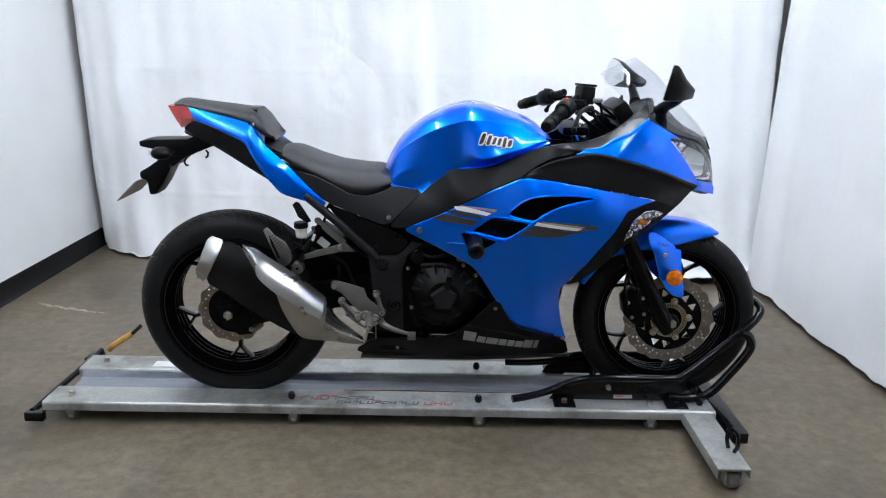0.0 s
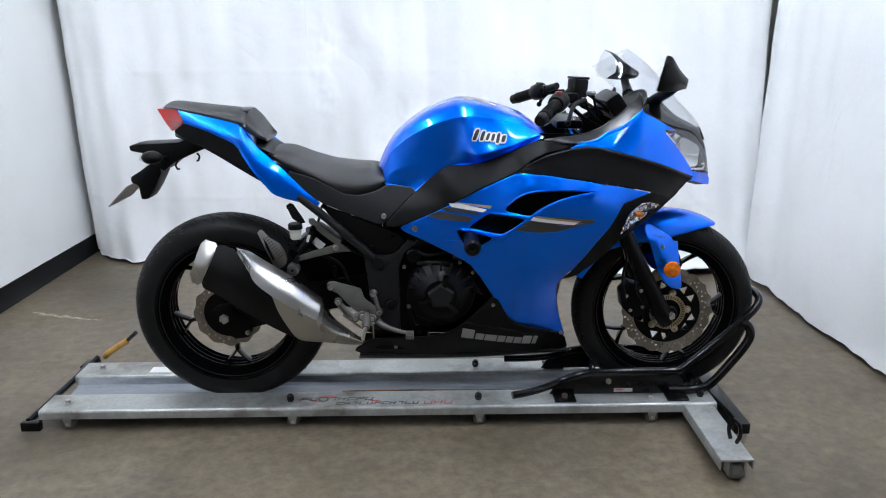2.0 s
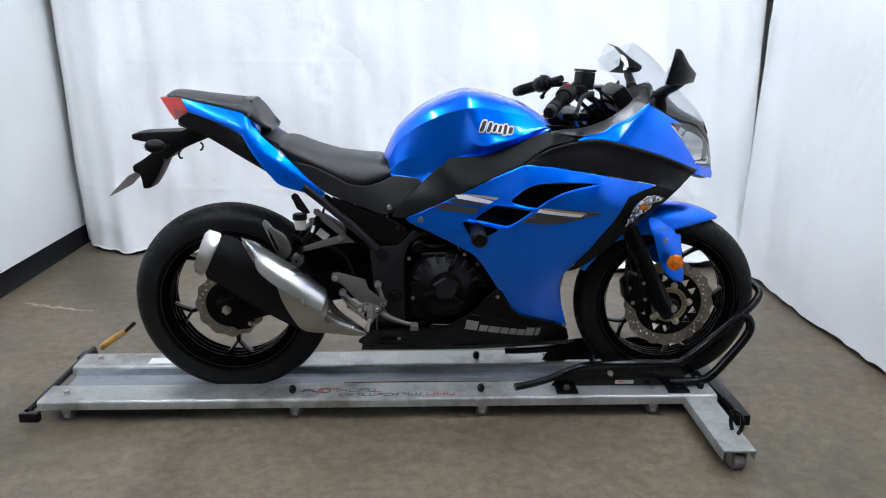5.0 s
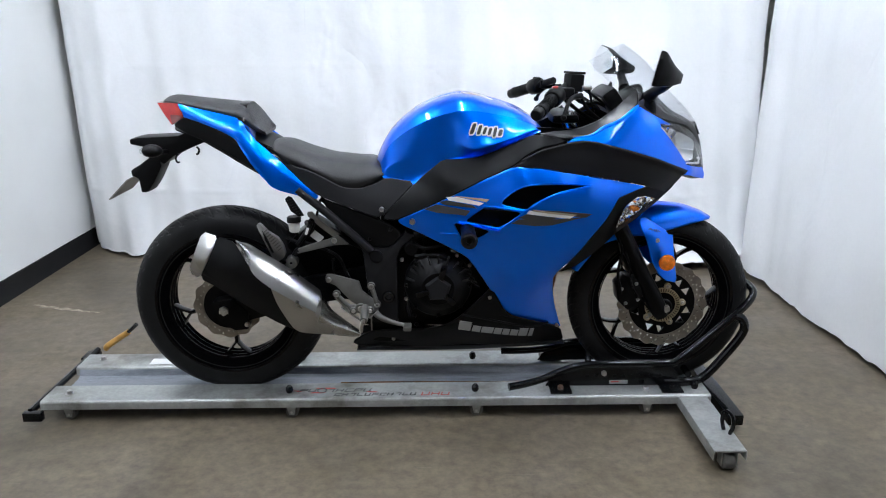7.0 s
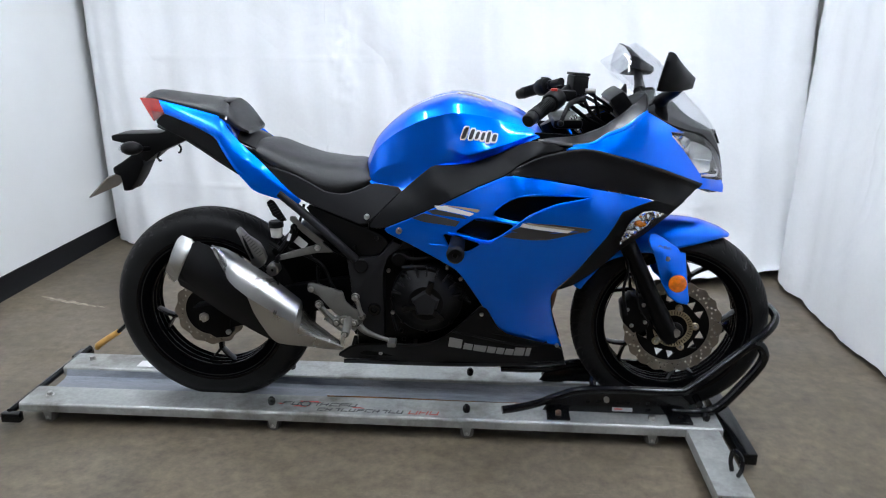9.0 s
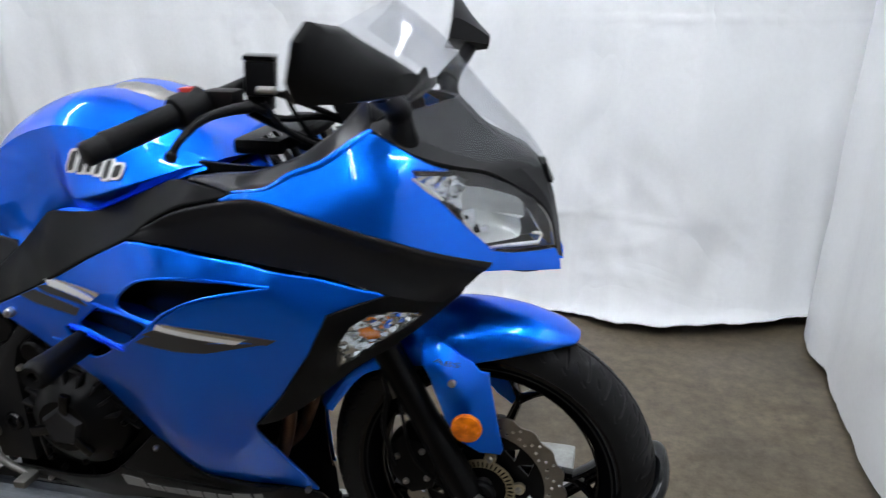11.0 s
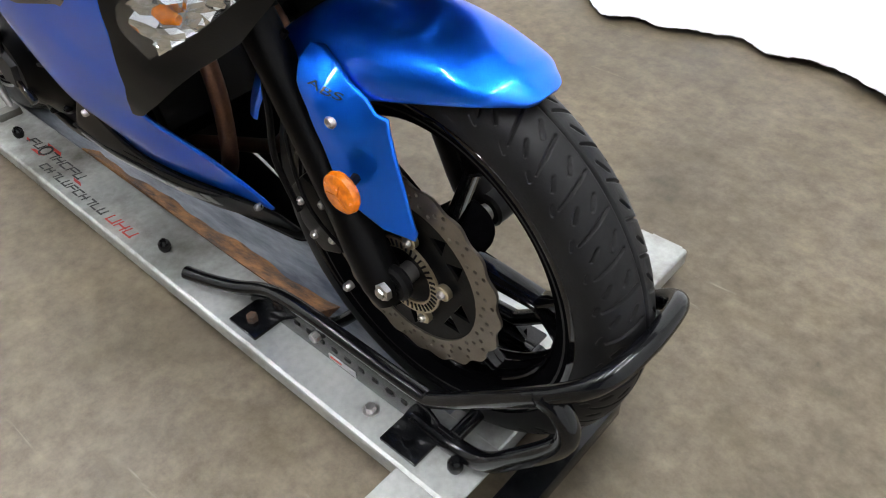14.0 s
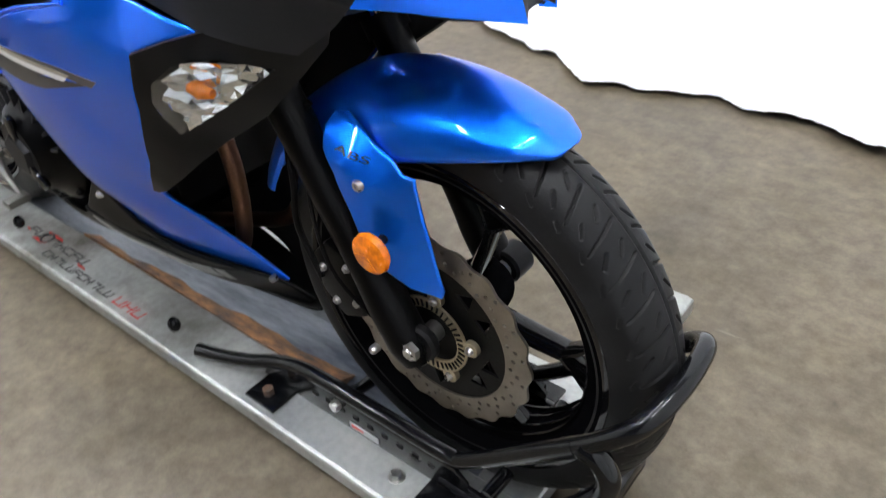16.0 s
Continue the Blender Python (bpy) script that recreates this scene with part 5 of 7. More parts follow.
part("pivot_bolt", lathe([(0.008, -0.152), (0.01, -0.162), (0.016, -0.162), (0.02, -0.156), (0.02, -0.15)], 20, (pb[0], 0, pb[2])), BLACK_GLOSS, pivot)
for pts, r in (([(0.262, -0.15, 0.755), (0.362, -0.158, 0.672), (0.429, -0.16, 0.611), (0.476, -0.155, 0.564)], 0.0125), ([(0.287, -0.115, 0.671), (0.373, -0.125, 0.604), (0.451, -0.13, 0.567)], 0.008), ([(0.52, -0.12, 0.56), (0.75, -0.15, 0.68), (0.95, -0.14, 0.82), (1.02, -0.06, 0.9)], 0.018), ([(0.95, -0.13, 0.52), (0.98, -0.12, 0.7), (1.02, -0.06, 0.86)], 0.016)):
    both("frame_tube", tube(pts, r, 12, 4), GREY_SATIN if r == 0.0125 else ENGINE, bike)
# Dark block added to fill the see-through cockpit.
part("cockpit_filler", block((0.99, -0.15, 0.845), (1.23, 0.15, 0.885), 0.015), ENGINE, bike)
part("steering_head", rod((1.09, 0, 0.82), (1.02, 0, 0.95), 0.032, 18), ENGINE, bike)
for z, dx in ((0.955, 0.0), (0.8, 0.075)):
    part("fork_clamp", block((1.02 + dx, -0.125, z - 0.014), (1.1 + dx, 0.115, z + 0.012), 0.011), ENGINE, bike)
# Dark filler plate, added where the pale background showed through.
part("wheel_gap_filler", plate([(0.162, 0, 0.525), (0.229, 0, 0.587), (0.285, 0, 0.634), (0.375, 0, 0.579), (0.456, 0, 0.524),
     (0.455, 0, 0.358), (0.352, 0, 0.376), (0.26, 0, 0.424)], -0.06, 0.06, 0.01), ENGINE, bike)
part("shock_absorber", rod((0.46, 0, 0.4), (0.36, 0, 0.68), 0.028, 14), ENGINE, bike)
part("airbox", block((0.5, -0.1, 0.5), (0.72, 0.1, 0.74), 0.02), ENGINE, bike)
part("inner_tray", block((0.27, -0.09, 0.74), (0.52, 0.09, 0.8), 0.02), ENGINE, bike)

# -- rearset, pegs, reservoir --
rs = [(0.336, -0.174, 0.49), (0.341, -0.174, 0.498), (0.354, -0.174, 0.498), (0.437, -0.174, 0.474), (0.446, -0.174, 0.443), (0.483, -0.174, 0.412), (0.496, -0.174, 0.396),
      (0.493, -0.174, 0.378), (0.475, -0.174, 0.371), (0.442, -0.174, 0.39), (0.413, -0.174, 0.406), (0.366, -0.174, 0.46), (0.339, -0.174, 0.473)]
rearset = part("rearset_bracket", plate(rs, -0.178, -0.168, 0.003), CAST, bike, "cast aluminium footrest bracket")
for p in [(0.346, -0.178, 0.48), (0.367, -0.182, 0.433), (0.474, -0.182, 0.458), (0.49, -0.178, 0.397)]:
    screw(p, 0.0085, rearset)
    part("boss", disc_y(p, 0.012, 0.002, 0.012, 18, 0.001), CAST, rearset)
part("bracket_arm", tube([(0.366, -0.174, 0.431), (0.394, -0.174, 0.402), (0.418, -0.174, 0.378)], (0.008, 0.0065, 0.009), 10, 3), CAST, rearset)
part("bracket_arm", tube([(0.474, -0.174, 0.456), (0.483, -0.174, 0.428), (0.49, -0.174, 0.395)], (0.009, 0.0065, 0.009), 10, 3), CAST, rearset)
for p, r in (((0.418, -0.172, 0.381), 0.012), ((0.44, -0.172, 0.388), 0.016), ((0.469, -0.172, 0.381), 0.012)):
    part("pivot_hub", disc_y(p, r, -0.016, 0.012, 22, 0.002), CAST, rearset)
    part("hub_cap", disc_y(p, r * 0.55, -0.019, -0.014, 18, 0.001), BOLT, rearset)
part("link_rod", tube([(0.362, -0.165, 0.42), (0.39, -0.165, 0.385), (0.424, -0.165, 0.352)], 0.004, 8, 2), BOLT, rearset)
peg = part("footpeg", tube([(0.452, -0.18, 0.39), (0.455, -0.215, 0.382), (0.455, -0.25, 0.373)], (0.013, 0.013, 0.011), 12, 3), CAST, bike, "folding aluminium footpeg")
part("feeler", tube([(0.455, -0.245, 0.378), (0.449, -0.25, 0.362), (0.446, -0.251, 0.338)], (0.008, 0.006, 0.0045), 10, 2), BOLT, peg)
pedal = part("brake_pedal", tube([(0.486, -0.188, 0.376), (0.497, -0.19, 0.364), (0.521, -0.195, 0.353), (0.556, -0.2, 0.343), (0.583, -0.205, 0.34)], (0.011, 0.0095, 0.008, 0.006, 0.006), 10, 4), CAST, bike, "aluminium rear brake pedal")
part("pedal_tip", block((-0.012, -0.02, -0.007), (0.012, 0.02, 0.007), 0.003).moved(Matrix.Translation([(0.584, -0.215, 0.338)][0])), CAST, pedal)
part("side_stand_spring", tube([(0.377, -0.16, 0.385), (0.435, -0.165, 0.343)], 0.004, 6, 1), BOLT, bike)
part("gear_linkage", tube([(0.406, -0.165, 0.389), (0.444, -0.165, 0.38), (0.47, -0.165, 0.353)], 0.008, 8, 3), ALU, bike)
pbk = part("passenger_bracket", plate([(0.244, -0.145, 0.567), (0.288, -0.145, 0.583), (0.35, -0.145, 0.601), (0.375, -0.145, 0.612), (0.408, -0.145, 0.583), (0.359, -0.145, 0.58), (0.307, -0.145, 0.568), (0.252, -0.145, 0.555)], -0.149, -0.139, 0.002), CAST, bike, "cast aluminium passenger footrest bracket")
part("strut", plate([(0.287, -0.14, 0.685), (0.301, -0.14, 0.685), (0.325, -0.14, 0.657), (0.381, -0.14, 0.614), (0.365, -0.14, 0.602), (0.319, -0.14, 0.64), (0.292, -0.14, 0.668), (0.285, -0.14, 0.675)], -0.144, -0.136, 0.0015), CAST, pbk)
part("strut", tube([(0.297, -0.138, 0.655), (0.28, -0.138, 0.621), (0.249, -0.138, 0.58)], 0.008, 8, 3), BLACK_SATIN, pbk)
screw([(0.364, -0.15, 0.596)][0], 0.009, pbk)
screw([(0.297, -0.145, 0.655)][0], 0.01, pbk, BLACK_GLOSS)
bush = [(0.231, -0.15, 0.529)][0]
part("end_boss", lathe([(0.004, -0.012), (0.012, -0.014), (0.018, -0.012), (0.019, 0.0), (0.019, 0.02)], 24, bush), BOLT, pbk, "bright round bush")
part("boss_link", tube([(0.228, -0.135, 0.525), (0.244, -0.14, 0.559), (0.254, -0.145, 0.568)], 0.008, 8, 3), BLACK_SATIN, pbk)
peg_out = [(0.136, -0.165, 0.649), (0.143, -0.165, 0.657), (0.151, -0.165, 0.652), (0.167, -0.165, 0.632), (0.198, -0.165, 0.612), (0.212, -0.165, 0.588), (0.218, -0.165, 0.566), (0.212, -0.165, 0.549),
           (0.193, -0.165, 0.535), (0.177, -0.165, 0.548), (0.155, -0.165, 0.602)]
ppeg = part("passenger_peg", plate(peg_out, -0.172, -0.152, 0.004), ALU, bike, "folded-up aluminium passenger peg")
part("peg_slot", plate([(0.153, 0, 0.636), (0.165, 0, 0.615), (0.184, 0, 0.567), (0.178, 0, 0.566), (0.16, 0, 0.606)], -0.1745, -0.171, 0.0), RUBBER, ppeg)
for k in range(9):
    f = k / 8
    part("peg_ridge", block((-0.008, -0.003, -0.0014), (0.008, 0.003, 0.0014), 0.0005).moved(Matrix.Translation((0.162 + 0.042 * f, -0.1725, 0.634 - 0.055 * f)) @ pose(0, 0, 0, 0, -38, 0)), CAST, ppeg)
heel = [(0.221, -0.14, 0.725), (0.232, -0.14, 0.734), (0.242, -0.14, 0.73), (0.266, -0.14, 0.691), (0.276, -0.14, 0.673),
     (0.26, -0.14, 0.67), (0.237, -0.14, 0.687)]
guard = part("heel_guard", plate(heel, -0.145, -0.137, 0.002), BLACK_SATIN, bike, "black ribbed heel guard")
for k in range(7):
    p = [(0.229, -0.145, 0.724), (0.267, -0.145, 0.676)]
    c = [p[0][i] + (p[1][i] - p[0][i]) * (k + 0.5) / 7 for i in range(3)]
    part("rib", block((-0.009, -0.002, -0.0012), (0.009, 0.002, 0.0012), 0).moved(Matrix.Translation(c) @ pose(0, 0, 0, 0, -20, 0)), GREY_SATIN, guard)
rv = [(0.244, -0.14, 0.652)][0]
pot = part("fluid_reservoir", lathe([(0.0001, -0.001), (0.0165, -0.001), (0.018, 0.003), (0.016, 0.026), (0.012, 0.03), (0.0001, 0.03)], 22, (0, 0, 0)).moved(Matrix.Translation(rv) @ pose(0, 0, 0, -90)), FLUID, bike, "translucent brake fluid reservoir with black lid")
part("lid", lathe([(0.0001, -0.019), (0.018, -0.019), (0.0215, -0.016), (0.0215, -0.002), (0.0001, -0.002)], 22, (0, 0, 0)).moved(Matrix.Translation(rv) @ pose(0, 0, 0, -90)), BLACK_SATIN, pot, "black screw lid")
for pts, r in (([(0.245, -0.13, 0.621), (0.261, -0.13, 0.6), (0.288, -0.13, 0.613), (0.316, -0.13, 0.684), (0.323, -0.12, 0.717)], 0.004), ([(0.27, -0.13, 0.586), (0.34, -0.14, 0.563), (0.377, -0.14, 0.536), (0.399, -0.14, 0.482), (0.425, -0.14, 0.445)], 0.005), ([(0.216, -0.12, 0.6), (0.261, -0.13, 0.585), (0.288, -0.125, 0.638)], 0.006), ([(0.354, -0.12, 0.53), (0.352, -0.12, 0.474), (0.338, -0.12, 0.446)], 0.005)):
    part("hose", tube(pts, r, 8, 5), RUBBER, bike)
part("label_tag", block((-0.004, -0.002, -0.011), (0.004, 0.0, 0.011), 0).moved(Matrix.Translation([(0.282, -0.145, 0.625)][0]) @ pose(0, 0, 0, 0, 20, 0)), WHITE_DECAL, bike)
part("caution_label", block((-0.018, -0.001, -0.012), (0.018, 0.0, 0.012), 0).moved(Matrix.Translation([(0.307, -0.115, 0.6)][0]) @ pose(0, 0, 0, 0, 40, 0)), WHITE_DECAL, bike, "white caution label")


# -- seats, tank, tail --
def cushion(top, edge, n, drop, round_top, power=1.0):
    """A padded form: a centre top line (x, 0, z) and a right lower edge (x, y, z)."""
    t, e = np.array(top), np.array(edge)
    x0, x1 = max(t[:, 0].min(), e[:, 0].min()), min(t[:, 0].max(), e[:, 0].max())
    secs = []
    for i in range(n):
        f = i / (n - 1)
        xt, xe = t[0, 0] + (t[-1, 0] - t[0, 0]) * f, e[0, 0] + (e[-1, 0] - e[0, 0]) * f
        zt = np.interp(xt, t[:, 0], t[:, 2])
        w, ze = -np.interp(xe, e[:, 0], e[:, 1]), np.interp(xe, e[:, 0], e[:, 2])
        half = [(xt, 0.0, zt), (xt * 0.9 + xe * 0.1, 0.35 * w, zt - round_top * 0.1), (xt * 0.7 + xe * 0.3, 0.7 * w, zt - round_top * 0.45), (xt * 0.4 + xe * 0.6, 0.92 * w, zt * 0.62 + ze * 0.38 - round_top * 0.3),
                (xe, w, ze * 0.8 + zt * 0.2), (xe, w * 0.98, ze), (xe, w * 0.9, ze - drop), (xe, 0, ze - drop)]
        ring = [(a, -b, c) for a, b, c in half] + [(a, b, c) for a, b, c in reversed(half[1:-1])]
        secs.append(ring)
    return soft_loft(secs, 4, 3, 4, 2)


seat_top = [(0.157, 0, 0.879), (0.186, 0, 0.889), (0.221, 0, 0.884), (0.273, 0, 0.862), (0.344, 0, 0.84),
     (0.432, 0, 0.829), (0.486, 0, 0.831), (0.503, 0, 0.819)]
seat_edge = [(0.177, -0.1, 0.871), (0.218, -0.125, 0.845), (0.27, -0.135, 0.821), (0.32, -0.142, 0.797), (0.383, -0.15, 0.766),
     (0.43, -0.148, 0.759), (0.476, -0.135, 0.768), (0.518, -0.115, 0.787)]
part("rider_seat", cushion(seat_top, seat_edge, 12, 0.012, 0.02), VINYL, bike, "black vinyl rider seat", 50)
pil_top = [(-0.156, 0, 1.01), (-0.142, 0, 1.022), (-0.121, 0, 1.026), (-0.001, 0, 1.011), (0.077, 0, 1.002),
     (0.108, 0, 0.999), (0.126, 0, 0.974), (0.144, 0, 0.93), (0.15, 0, 0.916)]
pil_edge = [(-0.138, -0.05, 1.009), (-0.118, -0.065, 1.006), (-0.071, -0.08, 0.998), (0.026, -0.1, 0.98), (0.095, -0.112, 0.964),
     (0.112, -0.112, 0.95), (0.136, -0.108, 0.931), (0.158, -0.095, 0.921), (0.163, -0.08, 0.918)]
pil = part("passenger_seat", cushion(pil_top, pil_edge, 14, 0.01, 0.02), VINYL, bike, "black vinyl passenger seat", 50)
part("seat_strap", arch([([(0.095, -0.119, 0.96)][0], [(0.084, 0, 1.004)][0]), ([(0.107, -0.12, 0.957)][0], [(0.097, 0, 1.004)][0]), ([(0.115, -0.119, 0.953)][0], [(0.107, 0, 1.002)][0])], 21, 3, 0.003, 2.4), BLACK_GLOSS, pil, "narrow grab strap across the seat")
part("seat_gap_tray", arch([([(0.119, -0.1, 0.904)][0], [(0.117, 0, 0.916)][0]), ([(0.158, -0.11, 0.889)][0], [(0.16, 0, 0.902)][0]), ([(0.189, -0.1, 0.872)][0], [(0.189, 0, 0.875)][0])], 11, 3), BLACK_SATIN, bike)

tank_top = np.array([(0.489, 0, 0.819), (0.5, 0, 0.851), (0.521, 0, 0.89), (0.56, 0, 0.937), (0.617, 0, 0.979),
     (0.678, 0, 1.008), (0.721, 0, 1.02), (0.756, 0, 1.023), (0.803, 0, 1.016), (0.87, 0, 0.993),
     (0.941, 0, 0.965), (0.988, 0, 0.94), (1.003, 0, 0.916)])
tank_edge = np.array([(0.511, -0.11, 0.793), (0.529, -0.12, 0.785), (0.567, -0.127, 0.78), (0.614, -0.132, 0.774), (0.656, -0.142, 0.808),
     (0.698, -0.15, 0.844), (0.747, -0.16, 0.846), (0.8, -0.168, 0.853), (0.853, -0.172, 0.875), (0.91, -0.17, 0.898),
     (0.959, -0.16, 0.921), (0.984, -0.14, 0.927)])
tank_crease = np.array([(0.507, -0.09, 0.82), (0.534, -0.11, 0.878), (0.571, -0.12, 0.914), (0.621, -0.132, 0.943), (0.679, -0.142, 0.97),
     (0.744, -0.148, 0.986), (0.796, -0.15, 0.984), (0.859, -0.15, 0.973), (0.926, -0.142, 0.956), (0.97, -0.13, 0.94),
     (0.987, -0.115, 0.928)])


def on_line(line, x):
    return np.interp(x, line[:, 0], line[:, 2])


secs = []
for xt, xc, yc, xw, yw, rise, xe, ye in ((0.489, 0.507, 0.09, 0.513, 0.108, 0.4, 0.511, 0.108), (0.5, 0.516, 0.1, 0.526, 0.12, 0.42, 0.525, 0.118), (0.53, 0.54, 0.114, 0.551, 0.13, 0.45, 0.556, 0.125),
                                         (0.6, 0.6, 0.135, 0.61, 0.137, 0.45, 0.613, 0.132), (0.67, 0.668, 0.152, 0.674, 0.148, 0.42, 0.656, 0.144), (0.725, 0.722, 0.164, 0.732, 0.16, 0.36, 0.71, 0.15),
                                         (0.748, 0.748, 0.167, 0.775, 0.192, 0.2, 0.79, 0.162), (0.79, 0.79, 0.166, 0.812, 0.202, 0.18, 0.82, 0.168), (0.86, 0.86, 0.16, 0.868, 0.198, 0.2, 0.868, 0.174),
                                         (0.935, 0.92, 0.148, 0.917, 0.182, 0.25, 0.915, 0.17), (0.98, 0.962, 0.134, 0.958, 0.16, 0.3, 0.956, 0.158), (1.003, 0.987, 0.116, 0.985, 0.136, 0.4, 0.984, 0.138)):
    t, c = np.array((xt, 0, on_line(tank_top, xt))), np.array((xc, -yc, on_line(tank_crease, xc)))
    e = np.array((xe, -ye, on_line(tank_edge, xe)))
    w = np.array((xw, -yw, e[2] + (c[2] - e[2]) * rise))
    crown = np.array((0, 0, 0.012 if 0.52 < xt < 0.97 else 0.004))
    a, b = t * 0.75 + c * 0.25 + crown, t * 0.32 + c * 0.68 + crown
    a[1], b[1] = c[1] * 0.42, c[1] * 0.78
    half = [t, a, b, c * 0.94 + b * 0.06, c, c * 0.92 + w * 0.08, c * 0.5 + w * 0.5, w * 0.92 + c * 0.08, w, w * 0.7 + e * 0.3, e, e * np.array([1, 0.9, 1]) - np.array([0, 0, 0.012])]
    secs.append([tuple(p) for p in half] + [(p[0], -p[1], p[2]) for p in reversed(half[1:])])
tank = part("fuel_tank", soft_loft(secs, 7, 2, 5, 0), BLUE, bike, "metallic blue sculpted fuel tank", 50)
part("tank_nose", block((0.95, -0.118, 0.78), (1.06, 0.118, 0.905), 0.035), BLUE, tank)
part("filler_cap", lathe([(0.0001, 0.008), (0.03, 0.008), (0.034, 0.005), (0.05, 0.004), (0.053, 0.0)], 32, (0, 0, 0)).moved(Matrix.Translation([(0.803, 0, 1.015)][0]) @ pose(0, 0, 0, 90, 0, 0) @ pose(0, -0.004, 0, 0, 0, -14)), ALU, tank, "round metal filler cap")
flank = [(q[4], q[6], q[8]) for q in secs[6:11]]
emblem_at = spread([p for row in flank for p in row], 1e-5)
EMB = [(0.778, -0.19, 0.936)][0]
for (px, w, h, sk) in ((0.0, 0.011, 0.03, 0.012), (0.017, 0.01, 0.026, 0.009), (0.031, 0.009, 0.019, 0.007), (0.044, 0.009, 0.019, 0.006), (0.057, 0.009, 0.026, 0.006), (0.07, 0.011, 0.017, 0.005)):
    x0, z0 = EMB[0] + px * 1.12, EMB[2] - px * 0.16
    for grow, m, lift in ((0.0035, WHITE_DECAL, 0.0055), (0.0, BLACK_DECAL, 0.0065)):
        o = [(x0 - grow - sk * 0.5, 0, z0 - h / 2 - grow), (x0 + w + grow - sk * 0.5, 0, z0 - h / 2 - grow), (x0 + w + grow + sk * 0.5, 0, z0 + h / 2 + grow), (x0 - grow + sk * 0.5, 0, z0 + h / 2 + grow)]
        part("emblem_bar", shell(o, (), 0.006, 0.008, (), 1, emblem_at, lift), m, tank)

tail_rows = [[(-0.092, -0.078, 1.002), (-0.083, -0.088, 0.988), (-0.076, -0.092, 0.976), (-0.075, -0.088, 0.965)],
             [(-0.035, -0.09, 0.991), (-0.028, -0.106, 0.976), (-0.023, -0.114, 0.962), (-0.023, -0.112, 0.952)],
             [(0.026, -0.102, 0.978), (0.031, -0.121, 0.96), (0.032, -0.13, 0.943), (0.031, -0.128, 0.933)],
             [(0.078, -0.111, 0.967), (0.084, -0.132, 0.944), (0.085, -0.142, 0.921), (0.084, -0.14, 0.907)],
             [(0.103, -0.117, 0.956), (0.105, -0.138, 0.929), (0.104, -0.147, 0.897), (0.101, -0.146, 0.88)],
             [(0.117, -0.119, 0.93), (0.122, -0.141, 0.9), (0.124, -0.151, 0.863), (0.123, -0.15, 0.844)],
             [(0.143, -0.123, 0.899), (0.148, -0.144, 0.869), (0.148, -0.154, 0.829), (0.147, -0.153, 0.81)],
             [(0.178, -0.131, 0.869), (0.179, -0.148, 0.838), (0.174, -0.156, 0.803), (0.17, -0.155, 0.784)],
             [(0.219, -0.141, 0.834), (0.214, -0.153, 0.809), (0.2, -0.158, 0.775), (0.193, -0.157, 0.761)],
             [(0.273, -0.15, 0.781), (0.267, -0.156, 0.768), (0.255, -0.158, 0.75), (0.246, -0.157, 0.743)],
             [(0.324, -0.155, 0.737), (0.323, -0.156, 0.733), (0.319, -0.157, 0.728), (0.318, -0.157, 0.727)]]
both("tail_cowl", patch(tail_rows, 6, 5, 0.004, 2), BLUE, bike, "metallic blue tail cowl")
under = [(-0.125, -0.05, 0.937), (-0.078, -0.084, 0.965), (-0.026, -0.11, 0.953), (0.029, -0.122, 0.932), (0.083, -0.137, 0.905),
     (0.118, -0.142, 0.845), (0.145, -0.146, 0.807), (0.058, -0.12, 0.857), (-0.016, -0.09, 0.892), (-0.081, -0.07, 0.913)]
both("tail_underside", shell(under, (), 0.004, 0.014, roll=True), BLACK_SATIN, bike, "matt black tail underside")
part("tail_floor", arch([([(-0.109, -0.06, 0.925)][0], [(-0.129, 0, 0.929)][0]), ([(-0.016, -0.09, 0.892)][0], [(-0.034, 0, 0.901)][0]), ([(0.144, -0.14, 0.808)][0], [(0.112, 0, 0.824)][0]), ([(0.293, -0.14, 0.726)][0], [(0.27, 0, 0.736)][0])], 9, 3, 0.004), BLACK_SATIN, bike)
part("tail_top", arch([([(-0.092, -0.078, 1.002)][0], [(-0.118, 0, 1.006)][0]), ([(0.096, -0.115, 0.959)][0], [(0.066, 0, 0.96)][0]), ([(0.143, -0.12, 0.891)][0], [(0.125, 0, 0.912)][0])], 9, 3, 0.004), BLUE, bike)
lr = [(-0.17, -0.03, 1.002), (-0.123, -0.06, 1.005), (-0.093, -0.078, 1.004), (-0.075, -0.088, 0.965), (-0.097, -0.075, 0.952),
     (-0.125, -0.05, 0.938), (-0.146, -0.035, 0.96)]
lamp = part("tail_lamp", loft([[(x, y, z) for x, y, z in lr], [(x - 0.006 if i in (0, 6) else x, y * 0.5, z) for i, (x, y, z) in enumerate(lr)], [(x - 0.006 if i in (0, 6) else x, -y * 0.5, z) for i, (x, y, z) in enumerate(lr)], [(x, -y, z) for x, y, z in lr]], 1), RED_LENS, bike, "red faceted tail lamp", 20)
lf2 = [(-0.127, -0.052, 0.969), (-0.077, -0.089, 0.969), (-0.096, -0.078, 0.952), (-0.122, -0.053, 0.939)]
dark_red = mat("deep red lamp facet", (0.22, 0.004, 0.004), 0.18, 0, 0.15, 40, 160, 0.0, coat=0.3)
both("lower_facet", loft([[(x, y - 0.0025, z) for x, y, z in lf2], [(x, y + 0.006, z) for x, y, z in lf2]], 1), dark_red, lamp, "deep red lower facet")
